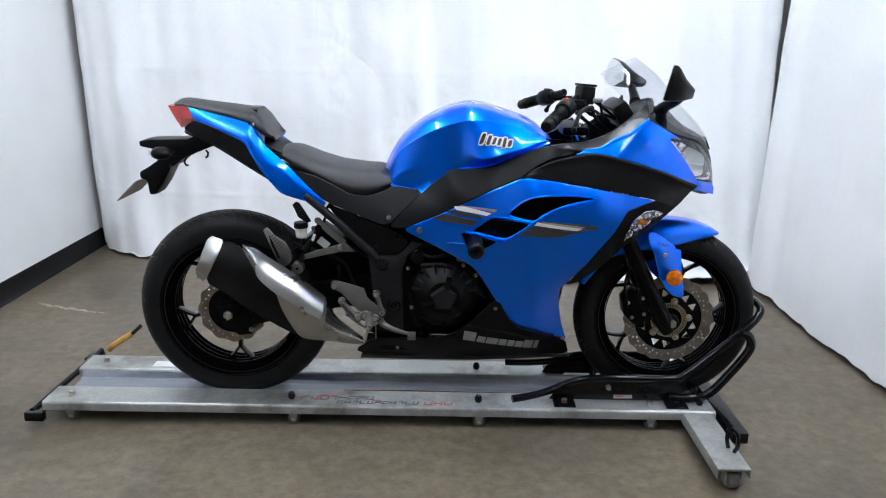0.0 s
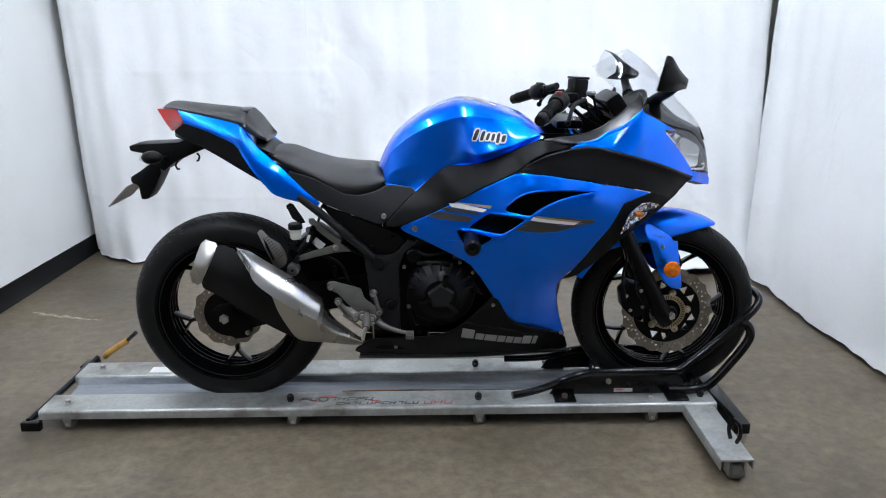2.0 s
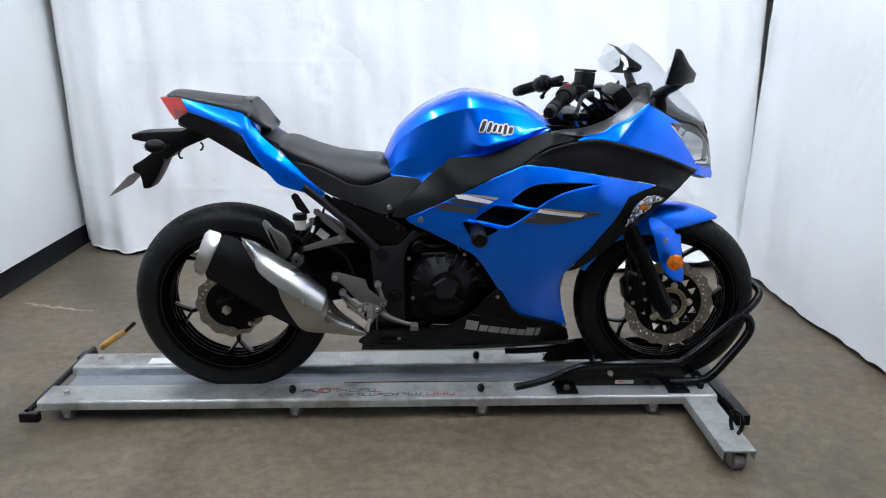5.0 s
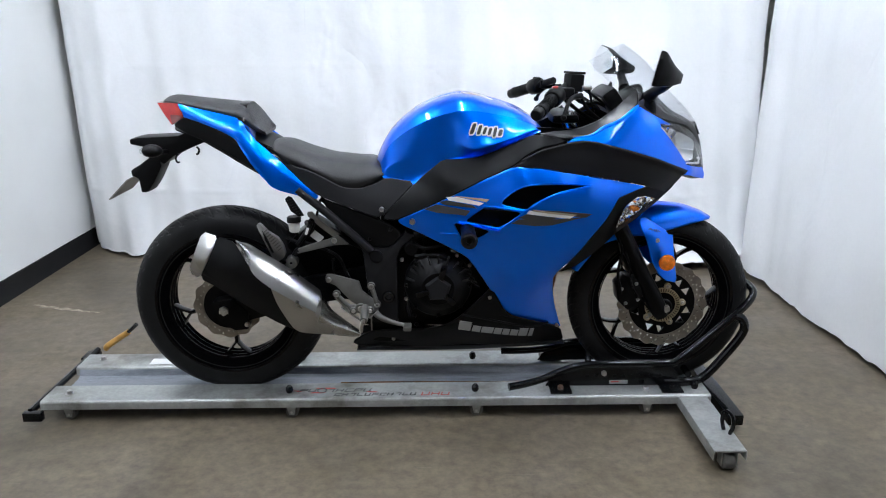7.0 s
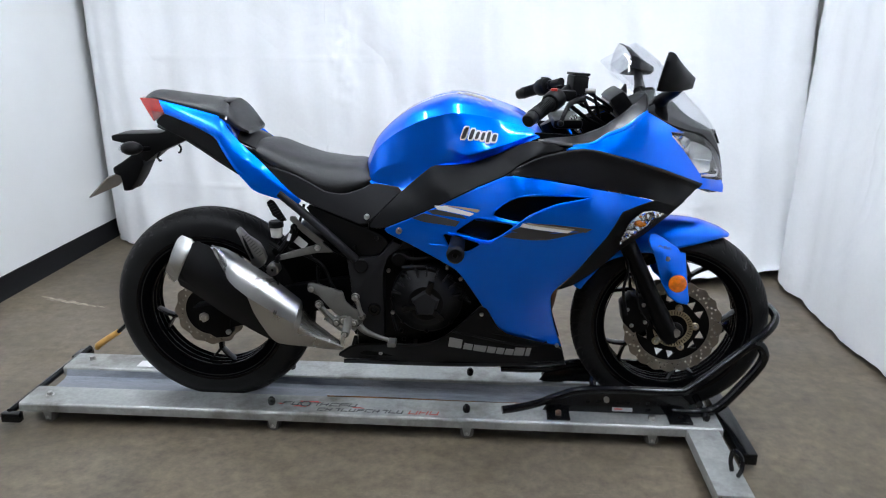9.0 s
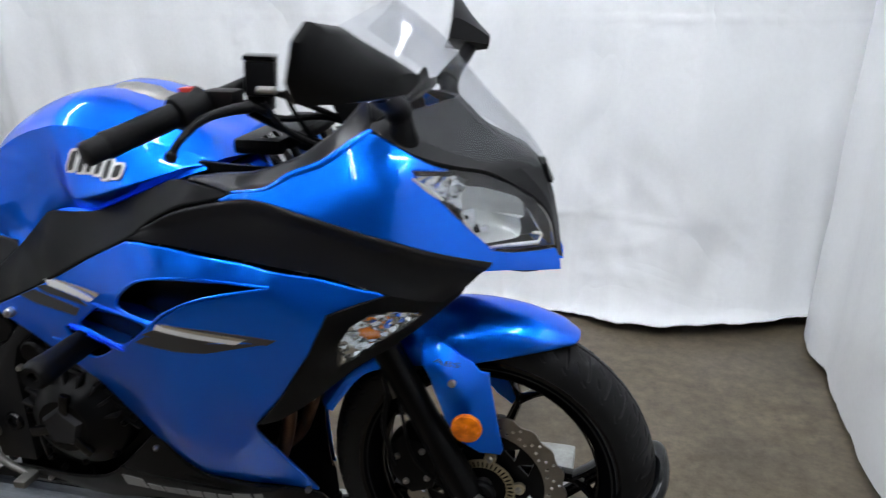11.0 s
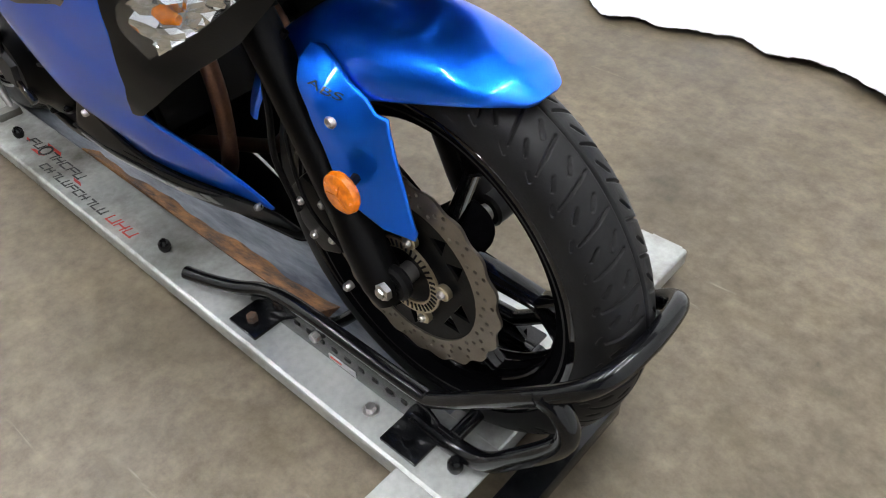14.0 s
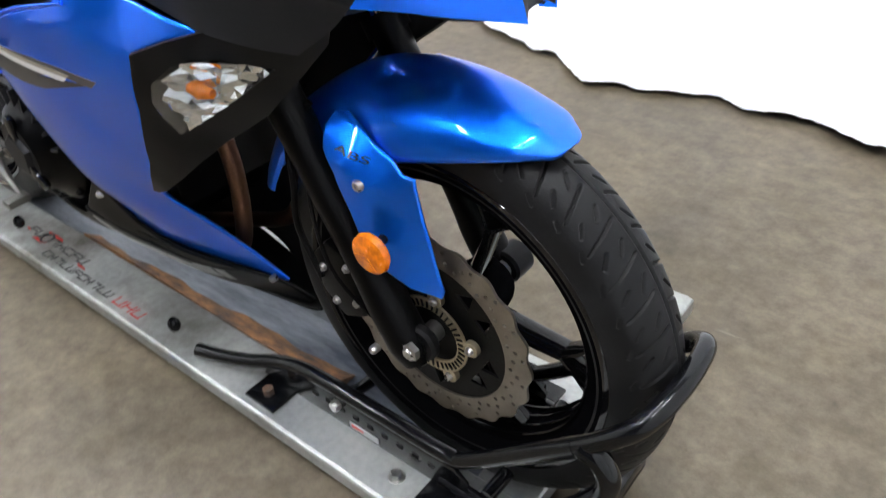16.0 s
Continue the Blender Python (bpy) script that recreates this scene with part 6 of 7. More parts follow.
fb = [(-0.264, -0.04, 0.894), (-0.236, -0.04, 0.899), (-0.114, -0.05, 0.904), (-0.072, -0.06, 0.92), (-0.022, -0.06, 0.888),
     (-0.047, -0.05, 0.878), (-0.091, -0.05, 0.86), (-0.133, -0.05, 0.84), (-0.164, -0.05, 0.815), (-0.181, -0.05, 0.827),
     (-0.176, -0.045, 0.861), (-0.238, -0.04, 0.873), (-0.262, -0.04, 0.878)]
holder = part("plate_holder", plate(fb, -0.045, 0.045, 0.006), BLACK_SATIN, bike, "black plastic rear mudguard and plate holder")
fb2 = [(-0.273, -0.04, 0.797), (-0.243, -0.04, 0.814), (-0.178, -0.04, 0.86), (-0.174, -0.04, 0.808), (-0.199, -0.04, 0.763),
     (-0.224, -0.04, 0.728), (-0.246, -0.04, 0.725), (-0.251, -0.04, 0.771), (-0.271, -0.04, 0.778)]
part("mudflap", plate(fb2, -0.042, 0.042, 0.008), BLACK_SATIN, holder)
np0, np1 = [(-0.267, 0, 0.778), (-0.329, 0, 0.717)]
part("number_plate", loft([[(np0[0], -0.09, np0[2]), (np0[0] + 0.003, -0.09, np0[2] - 0.002), (np0[0] + 0.003, 0.09, np0[2] - 0.002), (np0[0], 0.09, np0[2])], [(np1[0], -0.09, np1[2]), (np1[0] + 0.003, -0.09, np1[2] - 0.002), (np1[0] + 0.003, 0.09, np1[2] - 0.002), (np1[0], 0.09, np1[2])]], 1), PLATE_GREY, holder, "blank grey metal plate seen from behind")
for s in (1, -1):
    c = [(-0.171, -0.11, 0.867)][0]
    m = Matrix.Diagonal((1, s, 1, 1))
    sig = part("rear_signal", loft(along([((c[0] - 0.03, c[1], c[2]), 0.006, 0.008, 1), ((c[0] - 0.02, c[1], c[2] + 0.001), 0.016, 0.022, 1), ((c[0], c[1], c[2] + 0.001), 0.02, 0.028, 1), ((c[0] + 0.02, c[1], c[2]), 0.014, 0.022, 1), ((c[0] + 0.03, c[1], c[2]), 0.004, 0.008, 1)], 16), 3).moved(m), BLACK_SATIN, bike, "black rear turn signal")
    part("stalk", rod((c[0] + 0.005, c[1] * s, c[2] - 0.005), (c[0] + 0.02, 0.03 * -s, c[2] - 0.012), 0.008, 10), RUBBER, sig)
    part("lens", loft(along([((c[0] - 0.036, c[1], c[2]), 0.006, 0.01, 1), ((c[0] - 0.026, c[1], c[2]), 0.013, 0.018, 1)], 16), 2).moved(m), LENS, sig)
for p0 in ([(-0.116, -0.05, 0.849), (-0.124, -0.052, 0.835), (-0.119, -0.053, 0.823), (-0.113, -0.054, 0.825)], [(-0.054, -0.06, 0.872), (-0.047, -0.062, 0.864), (-0.05, -0.063, 0.852), (-0.056, -0.064, 0.85)]):
    part("helmet_hook", tube(p0, 0.003, 6, 4), BLACK_SATIN, bike)

# -- side covers --
side = [(0.221, -0.142, 0.833), (0.297, -0.148, 0.813), (0.364, -0.153, 0.78), (0.397, -0.156, 0.762), (0.447, -0.153, 0.757),
     (0.497, -0.142, 0.771), (0.525, -0.13, 0.786), (0.615, -0.138, 0.774), (0.565, -0.158, 0.726), (0.507, -0.176, 0.669),
     (0.431, -0.168, 0.697), (0.325, -0.158, 0.737), (0.276, -0.152, 0.773)]
both("side_cover", shell(side, (), 0.004, 0.014, at=tight(side, [(0.465, -0.165, 0.72), (0.364, -0.16, 0.752)], 4e-4), roll=True), GREY_SATIN, bike, "dark grey plastic side cover")
low = [(0.327, -0.15, 0.73), (0.43, -0.158, 0.691), (0.508, -0.165, 0.662), (0.559, -0.16, 0.634), (0.569, -0.155, 0.612),
     (0.537, -0.145, 0.574), (0.444, -0.14, 0.57), (0.38, -0.145, 0.638)]
both("lower_cover", shell(low, (), 0.004, 0.016, roll=True), BLACK_SATIN, bike, "matt black lower side cover")
screw([(0.513, -0.178, 0.698)][0], 0.008, bike)
for p in [(0.472, -0.15, 0.6), (0.537, -0.165, 0.633)]:
    screw(p, 0.006, bike, BLACK_SATIN)
mid = [(0.511, -0.178, 0.669), (0.565, -0.162, 0.727), (0.616, -0.142, 0.775), (0.656, -0.148, 0.811), (0.696, -0.155, 0.844),
     (0.747, -0.166, 0.847), (0.799, -0.174, 0.853), (0.852, -0.18, 0.874), (0.908, -0.184, 0.899), (0.959, -0.188, 0.921),
     (1.019, -0.2, 0.912), (1.06, -0.206, 0.909), (1.037, -0.212, 0.897), (0.977, -0.224, 0.886), (0.937, -0.23, 0.867),
     (0.899, -0.236, 0.837), (0.851, -0.228, 0.813), (0.796, -0.222, 0.787), (0.699, -0.203, 0.733), (0.608, -0.186, 0.688),
     (0.553, -0.178, 0.665)]
both("frame_cover", shell(mid, (), 0.004, 0.012, at=tight(mid, [(0.698, -0.19, 0.789), (0.796, -0.2, 0.821), (0.633, -0.182, 0.736), (0.898, -0.212, 0.873)], 7e-4), roll=True), TRIM, bike, "matt black diagonal frame cover")
both("inner_panel", plate([(0.681, -0.14, 0.83), (0.798, -0.14, 0.847), (0.912, -0.14, 0.906), (0.971, -0.14, 0.933), (1.093, -0.14, 0.928),
     (1.19, -0.14, 0.959), (1.253, -0.14, 0.996), (1.275, -0.14, 0.931), (1.197, -0.14, 0.872), (1.032, -0.14, 0.844),
     (0.8, -0.14, 0.789), (0.682, -0.14, 0.762)], -0.142, -0.134, 0.002), ENGINE, bike)
# -- lower fairing --
lf = [(0.559, -0.174, 0.664), (0.608, -0.187, 0.687), (0.699, -0.203, 0.731), (0.796, -0.22, 0.785), (0.851, -0.227, 0.812),
     (0.9, -0.243, 0.836), (0.987, -0.238, 0.827), (1.086, -0.228, 0.81), (1.187, -0.214, 0.79), (1.292, -0.21, 0.769),
     (1.251, -0.228, 0.757), (1.205, -0.239, 0.741), (1.188, -0.238, 0.707), (1.168, -0.231, 0.668), (1.136, -0.219, 0.62),
     (1.105, -0.206, 0.572), (1.068, -0.192, 0.526), (1.046, -0.182, 0.501), (1.035, -0.17, 0.481), (1.034, -0.16, 0.463),
     (1.04, -0.126, 0.414), (1.054, -0.09, 0.353), (1.074, -0.056, 0.291), (1.084, -0.046, 0.263), (0.988, -0.1, 0.307),
     (0.895, -0.14, 0.347), (0.875, -0.152, 0.379), (0.825, -0.176, 0.463), (0.788, -0.19, 0.523), (0.762, -0.197, 0.556),
     (0.702, -0.19, 0.588), (0.634, -0.18, 0.621), (0.569, -0.173, 0.65)]
lf_in = [(0.862, -0.25, 0.696), (0.96, -0.254, 0.665), (1.071, -0.254, 0.717), (1.031, -0.238, 0.611), (0.917, -0.236, 0.574),
     (0.907, -0.21, 0.478), (0.985, -0.166, 0.432), (0.973, -0.212, 0.515), (0.798, -0.225, 0.689), (0.701, -0.207, 0.666),
     (1.115, -0.262, 0.782), (0.785, -0.215, 0.618), (0.93, -0.267, 0.79), (1.017, -0.268, 0.795), (1.064, -0.232, 0.627)]
lf_at = spread(lf + lf_in, 3e-3)
hole_a = [(0.869, -0.24, 0.742), (0.9, -0.24, 0.767), (0.932, -0.24, 0.783), (1.004, -0.24, 0.787), (1.119, -0.25, 0.78),
     (1.076, -0.25, 0.771), (1.02, -0.25, 0.76), (0.976, -0.25, 0.741), (0.95, -0.25, 0.721), (0.934, -0.25, 0.712),
     (0.862, -0.24, 0.725)]
hole_b = [(0.817, -0.235, 0.715), (0.87, -0.24, 0.712), (0.924, -0.245, 0.703), (0.888, -0.245, 0.675), (0.853, -0.24, 0.653),
     (0.799, -0.23, 0.661), (0.758, -0.22, 0.668), (0.791, -0.23, 0.695)]
hole_c = [(0.725, -0.21, 0.664), (0.783, -0.22, 0.653), (0.833, -0.23, 0.643), (0.804, -0.23, 0.622), (0.771, -0.22, 0.605),
     (0.748, -0.21, 0.616), (0.738, -0.21, 0.636)]
lower = shell(lf, (), 0.004, 0.012, (hole_a, hole_b, hole_c), 1, lf_at, roll=True)
fairing, fairing_l = both("lower_fairing", lower, BLUE, bike, "metallic blue lower side fairing with vents")
liner = lower.moved(Matrix.Translation((0, 0.016, 0)))
part("inner_liner", liner.moved(MIRROR), BLACK_SATIN, fairing_l, "matt black inner face of the fairing")
back = [(0.797, -0.2, 0.767), (0.91, -0.21, 0.796), (1.146, -0.215, 0.784), (1.141, -0.215, 0.751), (0.996, -0.215, 0.698),
     (0.869, -0.2, 0.615), (0.753, -0.18, 0.572), (0.701, -0.18, 0.65)]
both("vent_back", shell(back, (), 0.003, 0.02), ENGINE, fairing)
for lip in ([(0.869, -0.238, 0.742), (0.916, -0.244, 0.778), (1.003, -0.248, 0.79), (1.122, -0.25, 0.781)], [(1.122, -0.25, 0.78), (1.027, -0.258, 0.763), (0.964, -0.258, 0.736), (0.934, -0.255, 0.712), (0.861, -0.245, 0.651)], [(0.81, -0.235, 0.718), (0.87, -0.245, 0.717), (0.934, -0.255, 0.709)], [(0.742, -0.215, 0.667), (0.799, -0.232, 0.66), (0.861, -0.246, 0.651)], [(0.688, -0.203, 0.628), (0.738, -0.21, 0.629)]):
    part("vent_edge", tube([(x, float(lf_at([(x, z)])[0]), z) for x, _, z in lip], 0.002, 8, 4), BLUE, fairing)
for w in ([(0.817, -0.236, 0.715), (0.87, -0.243, 0.713), (0.934, -0.252, 0.706), (0.943, -0.18, 0.696), (0.867, -0.18, 0.712),
     (0.813, -0.18, 0.712)], [(0.742, -0.216, 0.667), (0.799, -0.23, 0.66), (0.861, -0.244, 0.651), (0.836, -0.17, 0.648), (0.785, -0.17, 0.66),
     (0.743, -0.17, 0.666)]):
    s = Shape().add(w, [(0, 1, 4, 5), (1, 2, 3, 4)])
    s.join(Shape().add([(a, b, c - 0.005) for a, b, c in w], [(5, 4, 1, 0), (4, 3, 2, 1)]))
    part("vent_blade", s, BLUE, fairing)


def decal(px_outline, m, lift=0.0012, name="decal"):
    part(name, shell(px_outline, (), 0.0018, 0.014, (), 0, lf_at, lift), m, fairing)


decal([(0.719, -0.21, 0.745), (0.829, -0.23, 0.739), (0.821, -0.23, 0.731), (0.735, -0.21, 0.742)], GOLD_DECAL)
decal([(0.704, -0.21, 0.741), (0.735, -0.21, 0.742), (0.813, -0.23, 0.727), (0.801, -0.23, 0.719), (0.712, -0.21, 0.731)], WHITE_DECAL)
decal([(0.683, -0.2, 0.725), (0.706, -0.21, 0.731), (0.781, -0.225, 0.719), (0.794, -0.228, 0.71), (0.7, -0.2, 0.717)], GREY_DECAL)
decal([(0.64, -0.19, 0.702), (0.675, -0.2, 0.718), (0.774, -0.22, 0.702), (0.763, -0.22, 0.687), (0.675, -0.2, 0.693)], GREY_DECAL)
decal([(0.945, -0.25, 0.714), (1.023, -0.25, 0.709), (1.125, -0.25, 0.695), (1.109, -0.25, 0.685), (1.024, -0.25, 0.697),
     (0.954, -0.25, 0.709)], GREY_DECAL)
decal([(0.942, -0.25, 0.712), (0.954, -0.25, 0.709), (1.073, -0.25, 0.691), (1.061, -0.25, 0.684), (0.935, -0.25, 0.702)], WHITE_DECAL, 0.0016)
decal([(0.953, -0.25, 0.714), (1.024, -0.25, 0.704), (1.081, -0.25, 0.695), (1.073, -0.25, 0.691), (0.954, -0.25, 0.709)], GOLD_DECAL, 0.0018)
decal([(0.911, -0.25, 0.689), (0.935, -0.25, 0.701), (1.033, -0.25, 0.687), (0.96, -0.25, 0.679)], GREY_DECAL, 0.0014)
decal([(0.892, -0.25, 0.671), (0.914, -0.25, 0.685), (1.025, -0.25, 0.684), (1.106, -0.25, 0.687), (1.01, -0.25, 0.665),
     (0.961, -0.25, 0.664)], GREY_DECAL)
screw([(0.604, -0.19, 0.663)][0], 0.009, fairing)
slider = part("frame_slider", lathe([(0.007, -0.322), (0.008, -0.335), (0.018, -0.338), (0.0225, -0.332), (0.024, -0.32), (0.022, -0.29), (0.021, -0.19)], 28, (0.768, 0.0, 0.64)), RUBBER, bike, "black crash bobbin")
part("slider_bolt", disc_y((0.768, 0, 0.64), 0.0075, -0.329, -0.3, 6), BLACK_GLOSS, slider)

belly = [(0.402, -0.12, 0.247), (0.452, -0.13, 0.285), (0.529, -0.14, 0.297), (0.637, -0.15, 0.302), (0.702, -0.16, 0.319),
     (0.745, -0.168, 0.349), (0.792, -0.176, 0.398), (0.844, -0.182, 0.451), (0.894, -0.15, 0.351), (0.986, -0.113, 0.311),
     (1.081, -0.05, 0.265), (1.101, -0.012, 0.201), (1.01, -0.04, 0.209), (0.765, -0.08, 0.22), (0.562, -0.085, 0.219),
     (0.425, -0.09, 0.221)]
belly_at = spread(belly + [(0.813, -0.16, 0.329), (0.637, -0.13, 0.265), (0.943, -0.115, 0.284)], 2e-4)
pan, pan_l = both("belly_pan", shell(belly, (), 0.004, 0.012, (), 1, belly_at, roll=True), BLACK_SATIN, bike, "matt black belly pan")
part("belly_floor", arch([([(0.416, -0.09, 0.223)][0], [(0.405, 0, 0.179)][0]), ([(0.765, -0.08, 0.22)][0], [(0.768, 0, 0.177)][0]), ([(1.095, -0.03, 0.208)][0], [(1.103, 0, 0.191)][0])], 7, 3), BLACK_SATIN, bike)
part("scoop_edge", tube([(x, float(belly_at([(x, z)])[0]), z) for x, _, z in [(0.752, -0.172, 0.36), (0.847, -0.166, 0.335), (0.93, -0.14, 0.307), (0.996, -0.12, 0.291), (1.034, -0.1, 0.298)]], 0.003, 8, 4), BLACK_SATIN, pan)
# Flat dark patch painted as the shade inside the scoop.
part("scoop_shade", shell([(0.87, -0.155, 0.35), (0.958, -0.12, 0.323), (1.042, -0.07, 0.286), (1.002, -0.1, 0.286), (0.94, -0.13, 0.307)], (), 0.002, 0.014, (), 0, belly_at, 0.001), RUBBER, pan)
for p in [(0.838, -0.18, 0.417), (0.534, -0.13, 0.256), (1.067, -0.082, 0.278)]:
    screw((p[0], float(belly_at([(p[0], p[2])])[0]) - 0.001, p[2]), 0.006, pan)
bx = [(0.743, -0.15, 0.301), (0.997, -0.1, 0.245)]
for k, (f0, f1, h) in enumerate(((0.0, 0.15, 0.036), (0.17, 0.27, 0.025), (0.285, 0.43, 0.025), (0.445, 0.54, 0.025), (0.555, 0.64, 0.025), (0.655, 0.75, 0.025), (0.765, 0.88, 0.034), (0.9, 0.955, 0.034))):
    xa, xb = (bx[0][0] + (bx[1][0] - bx[0][0]) * f for f in (f0, f1))
    za, zb = (bx[0][2] + (bx[1][2] - bx[0][2]) * f for f in (f0, f1))
    o = [(xa - 0.002, 0, za), (xb - 0.002, 0, zb), (xb + 0.003, 0, zb + h), (xa + 0.003, 0, za + h)]
    part("logo_bar", shell(o, (), 0.002, 0.01, (), 0, belly_at, 0.0015), SILVER_DECAL, pan)

# -- upper fairing --
so = [(1.208, -0.209, 0.643), (1.216, -0.232, 0.69), (1.232, -0.236, 0.716), (1.262, -0.228, 0.737), (1.29, -0.208, 0.736), (1.327, -0.178, 0.723), (1.27, -0.19, 0.683)]
sp = [(1.205, -0.237, 0.74), (1.252, -0.227, 0.757), (1.294, -0.211, 0.769), (1.345, -0.18, 0.769), (1.396, -0.148, 0.775),
     (1.383, -0.144, 0.751), (1.34, -0.148, 0.71), (1.28, -0.15, 0.657), (1.247, -0.153, 0.635), (1.213, -0.158, 0.613),
     (1.142, -0.194, 0.556), (1.088, -0.2, 0.518), (1.061, -0.195, 0.506), (1.047, -0.184, 0.503), (1.068, -0.193, 0.526),
     (1.105, -0.207, 0.572), (1.136, -0.22, 0.62), (1.168, -0.232, 0.668), (1.188, -0.238, 0.707)]
both("signal_panel", shell(sp, [(1.21, -0.222, 0.678), (1.259, -0.212, 0.719), (1.17, -0.206, 0.604)], 0.004, 0.01, (so,), 0), BLACK_SATIN, bike, "matt black panel round the turn signal")
sig_in = [(1.25, -0.226, 0.71), (1.23, -0.222, 0.68)]
for s in (1, -1):
    m = Matrix.Diagonal((1, s, 1, 1))
    at = spread(so + sig_in, 1e-4)
    g = part("turn_signal", shell(so, (), 0.002, 0.01, (), 0, at, 0.007).moved(m), LENS, bike, "clear-lens front turn signal")
    g.visible_shadow = False
    sf, st = fill([(p[0], p[2]) for p in so], (), 0.0075, 0)
    rnd = random.Random(9)
    sy = at(sf)
    inset = np.array([min(1.0, 60 * min(np.hypot(p[0] - q[0], p[1] - q[2]) for q in so)) for p in sf])
    fac = Shape().add([(x, y + 0.004 + (0.003 + rnd.uniform(0.0, 0.013)) * k, z) for (x, z), y, k in zip(sf, sy, inset)], st)
    part("reflector", fac.moved(m), FACET, g, "crystalline chrome reflector", 3)
    c = (1.257, -0.208, 0.702)
    part("bulb", tube([(c[0] - 0.012, (c[1] - 0.004) * s, c[2] + 0.003), (c[0], c[1] * s, c[2]), (c[0] + 0.014, (c[1] + 0.004) * s, c[2] - 0.002)], (0.005, 0.009, 0.005), 12, 4), AMBER, g, "amber bulb")

A, HLT, HLB, HLR, NOSE = (1.259, -0.174, 0.998), (1.318, -0.196, 0.949), (1.432, -0.128, 0.815), (1.509, -0.0285, 0.792), (1.518, -0.024, 0.756)
TIP = [(1.369, -0.14, 0.938)][0]
cowl = [(1.045, -0.23, 0.901), (1.066, -0.225, 0.912), (1.118, -0.222, 0.919), (1.154, -0.214, 0.939), (1.194, -0.205, 0.953),
     (1.223, -0.195, 0.971), (1.248, -0.184, 0.989)] + [A] + [(1.314, -0.16, 0.968)] + [TIP] + [(1.341, -0.175, 0.944)] + [HLT, (1.375, -0.166, 0.884), HLB, (1.425, -0.136, 0.791)] + [(1.397, -0.168, 0.812), (1.355, -0.2, 0.833), (1.302, -0.221, 0.854), (1.236, -0.235, 0.875), (1.17, -0.24, 0.893), (1.104, -0.236, 0.905), (1.07, -0.232, 0.903)]
cowl_at = spread(cowl, 1.5e-3)
cowls = both("upper_cowl", shell(cowl, (), 0.004, 0.012, at=cowl_at, roll=True), BLUE, bike, "metallic blue upper cowl")
cowl_bead = tube([(x, float(cowl_at([(x, z)])[0]) + 0.004, z - 0.001) for x, y, z in cowl[1:8]], (0.003, 0.006, 0.007, 0.007, 0.004), 10, 5)
for c, sh in zip(cowls, (cowl_bead, cowl_bead.moved(MIRROR))):
    part("rolled_edge", sh, BLUE, c)
fin_rows = [[(0.923, -0.231, 0.854), (0.92, -0.235, 0.852), (0.915, -0.237, 0.846), (0.909, -0.24, 0.842), (0.899, -0.243, 0.837)],
            [(0.992, -0.24, 0.887), (0.991, -0.243, 0.882), (0.993, -0.239, 0.868), (0.992, -0.238, 0.848), (0.987, -0.237, 0.827)],
            [(1.1, -0.238, 0.906), (1.099, -0.242, 0.9), (1.097, -0.235, 0.879), (1.092, -0.233, 0.848), (1.087, -0.227, 0.809)],
            [(1.17, -0.242, 0.893), (1.171, -0.246, 0.886), (1.177, -0.234, 0.864), (1.182, -0.224, 0.83), (1.187, -0.213, 0.79)],
            [(1.236, -0.237, 0.875), (1.237, -0.24, 0.868), (1.243, -0.225, 0.846), (1.244, -0.217, 0.815), (1.241, -0.212, 0.779)],
            [(1.302, -0.223, 0.854), (1.302, -0.226, 0.847), (1.306, -0.208, 0.825), (1.303, -0.205, 0.795), (1.292, -0.211, 0.768)],
            [(1.36, -0.199, 0.831), (1.36, -0.201, 0.824), (1.36, -0.187, 0.806), (1.352, -0.182, 0.781), (1.33, -0.19, 0.754)],
            [(1.428, -0.142, 0.802), (1.422, -0.145, 0.794), (1.41, -0.142, 0.784), (1.392, -0.148, 0.766), (1.357, -0.16, 0.741)]]
for row in fin_rows[2:7]:
    dy = float(cowl_at([(row[0][0], row[0][2])])[0]) + 0.002 - row[0][1]
    for k, f in enumerate((1.0, 1.0, 0.6, 0.3, 0.0)):
        row[k] = (row[k][0], row[k][1] + dy * f, row[k][2])
both("side_fin", patch(fin_rows, 6, 5), GREY_SATIN, bike, "dark grey satin fairing panel")
lens = [HLT, (1.375, -0.166, 0.884), HLB, (1.478, -0.088, 0.803), HLR, (1.503, -0.03, 0.831), (1.483, -0.052, 0.873), (1.448, -0.09, 0.908), (1.411, -0.122, 0.931), (1.365, -0.158, 0.945)]
BOWL = [(1.382, -0.143, 0.906), (1.388, -0.136, 0.915), (1.407, -0.119, 0.91), (1.43, -0.099, 0.899), (1.452, -0.08, 0.887), (1.462, -0.073, 0.876), (1.464, -0.074, 0.855), (1.458, -0.08, 0.853),
        (1.461, -0.078, 0.837), (1.458, -0.083, 0.826), (1.45, -0.091, 0.824), (1.424, -0.115, 0.825), (1.409, -0.129, 0.826), (1.394, -0.14, 0.848), (1.383, -0.147, 0.875)]
CRYSTAL = [(1.319, -0.187, 0.939), (1.332, -0.177, 0.935), (1.353, -0.161, 0.932), (1.37, -0.145, 0.931), (1.388, -0.132, 0.921), (1.382, -0.142, 0.904), (1.383, -0.148, 0.883), (1.365, -0.16, 0.897), (1.35, -0.17, 0.908), (1.333, -0.18, 0.924)]
lens_at = spread(lens + [(1.43, -0.122, 0.87), (1.477, -0.085, 0.84)])
bowl_at = spread(BOWL, 1e-5)
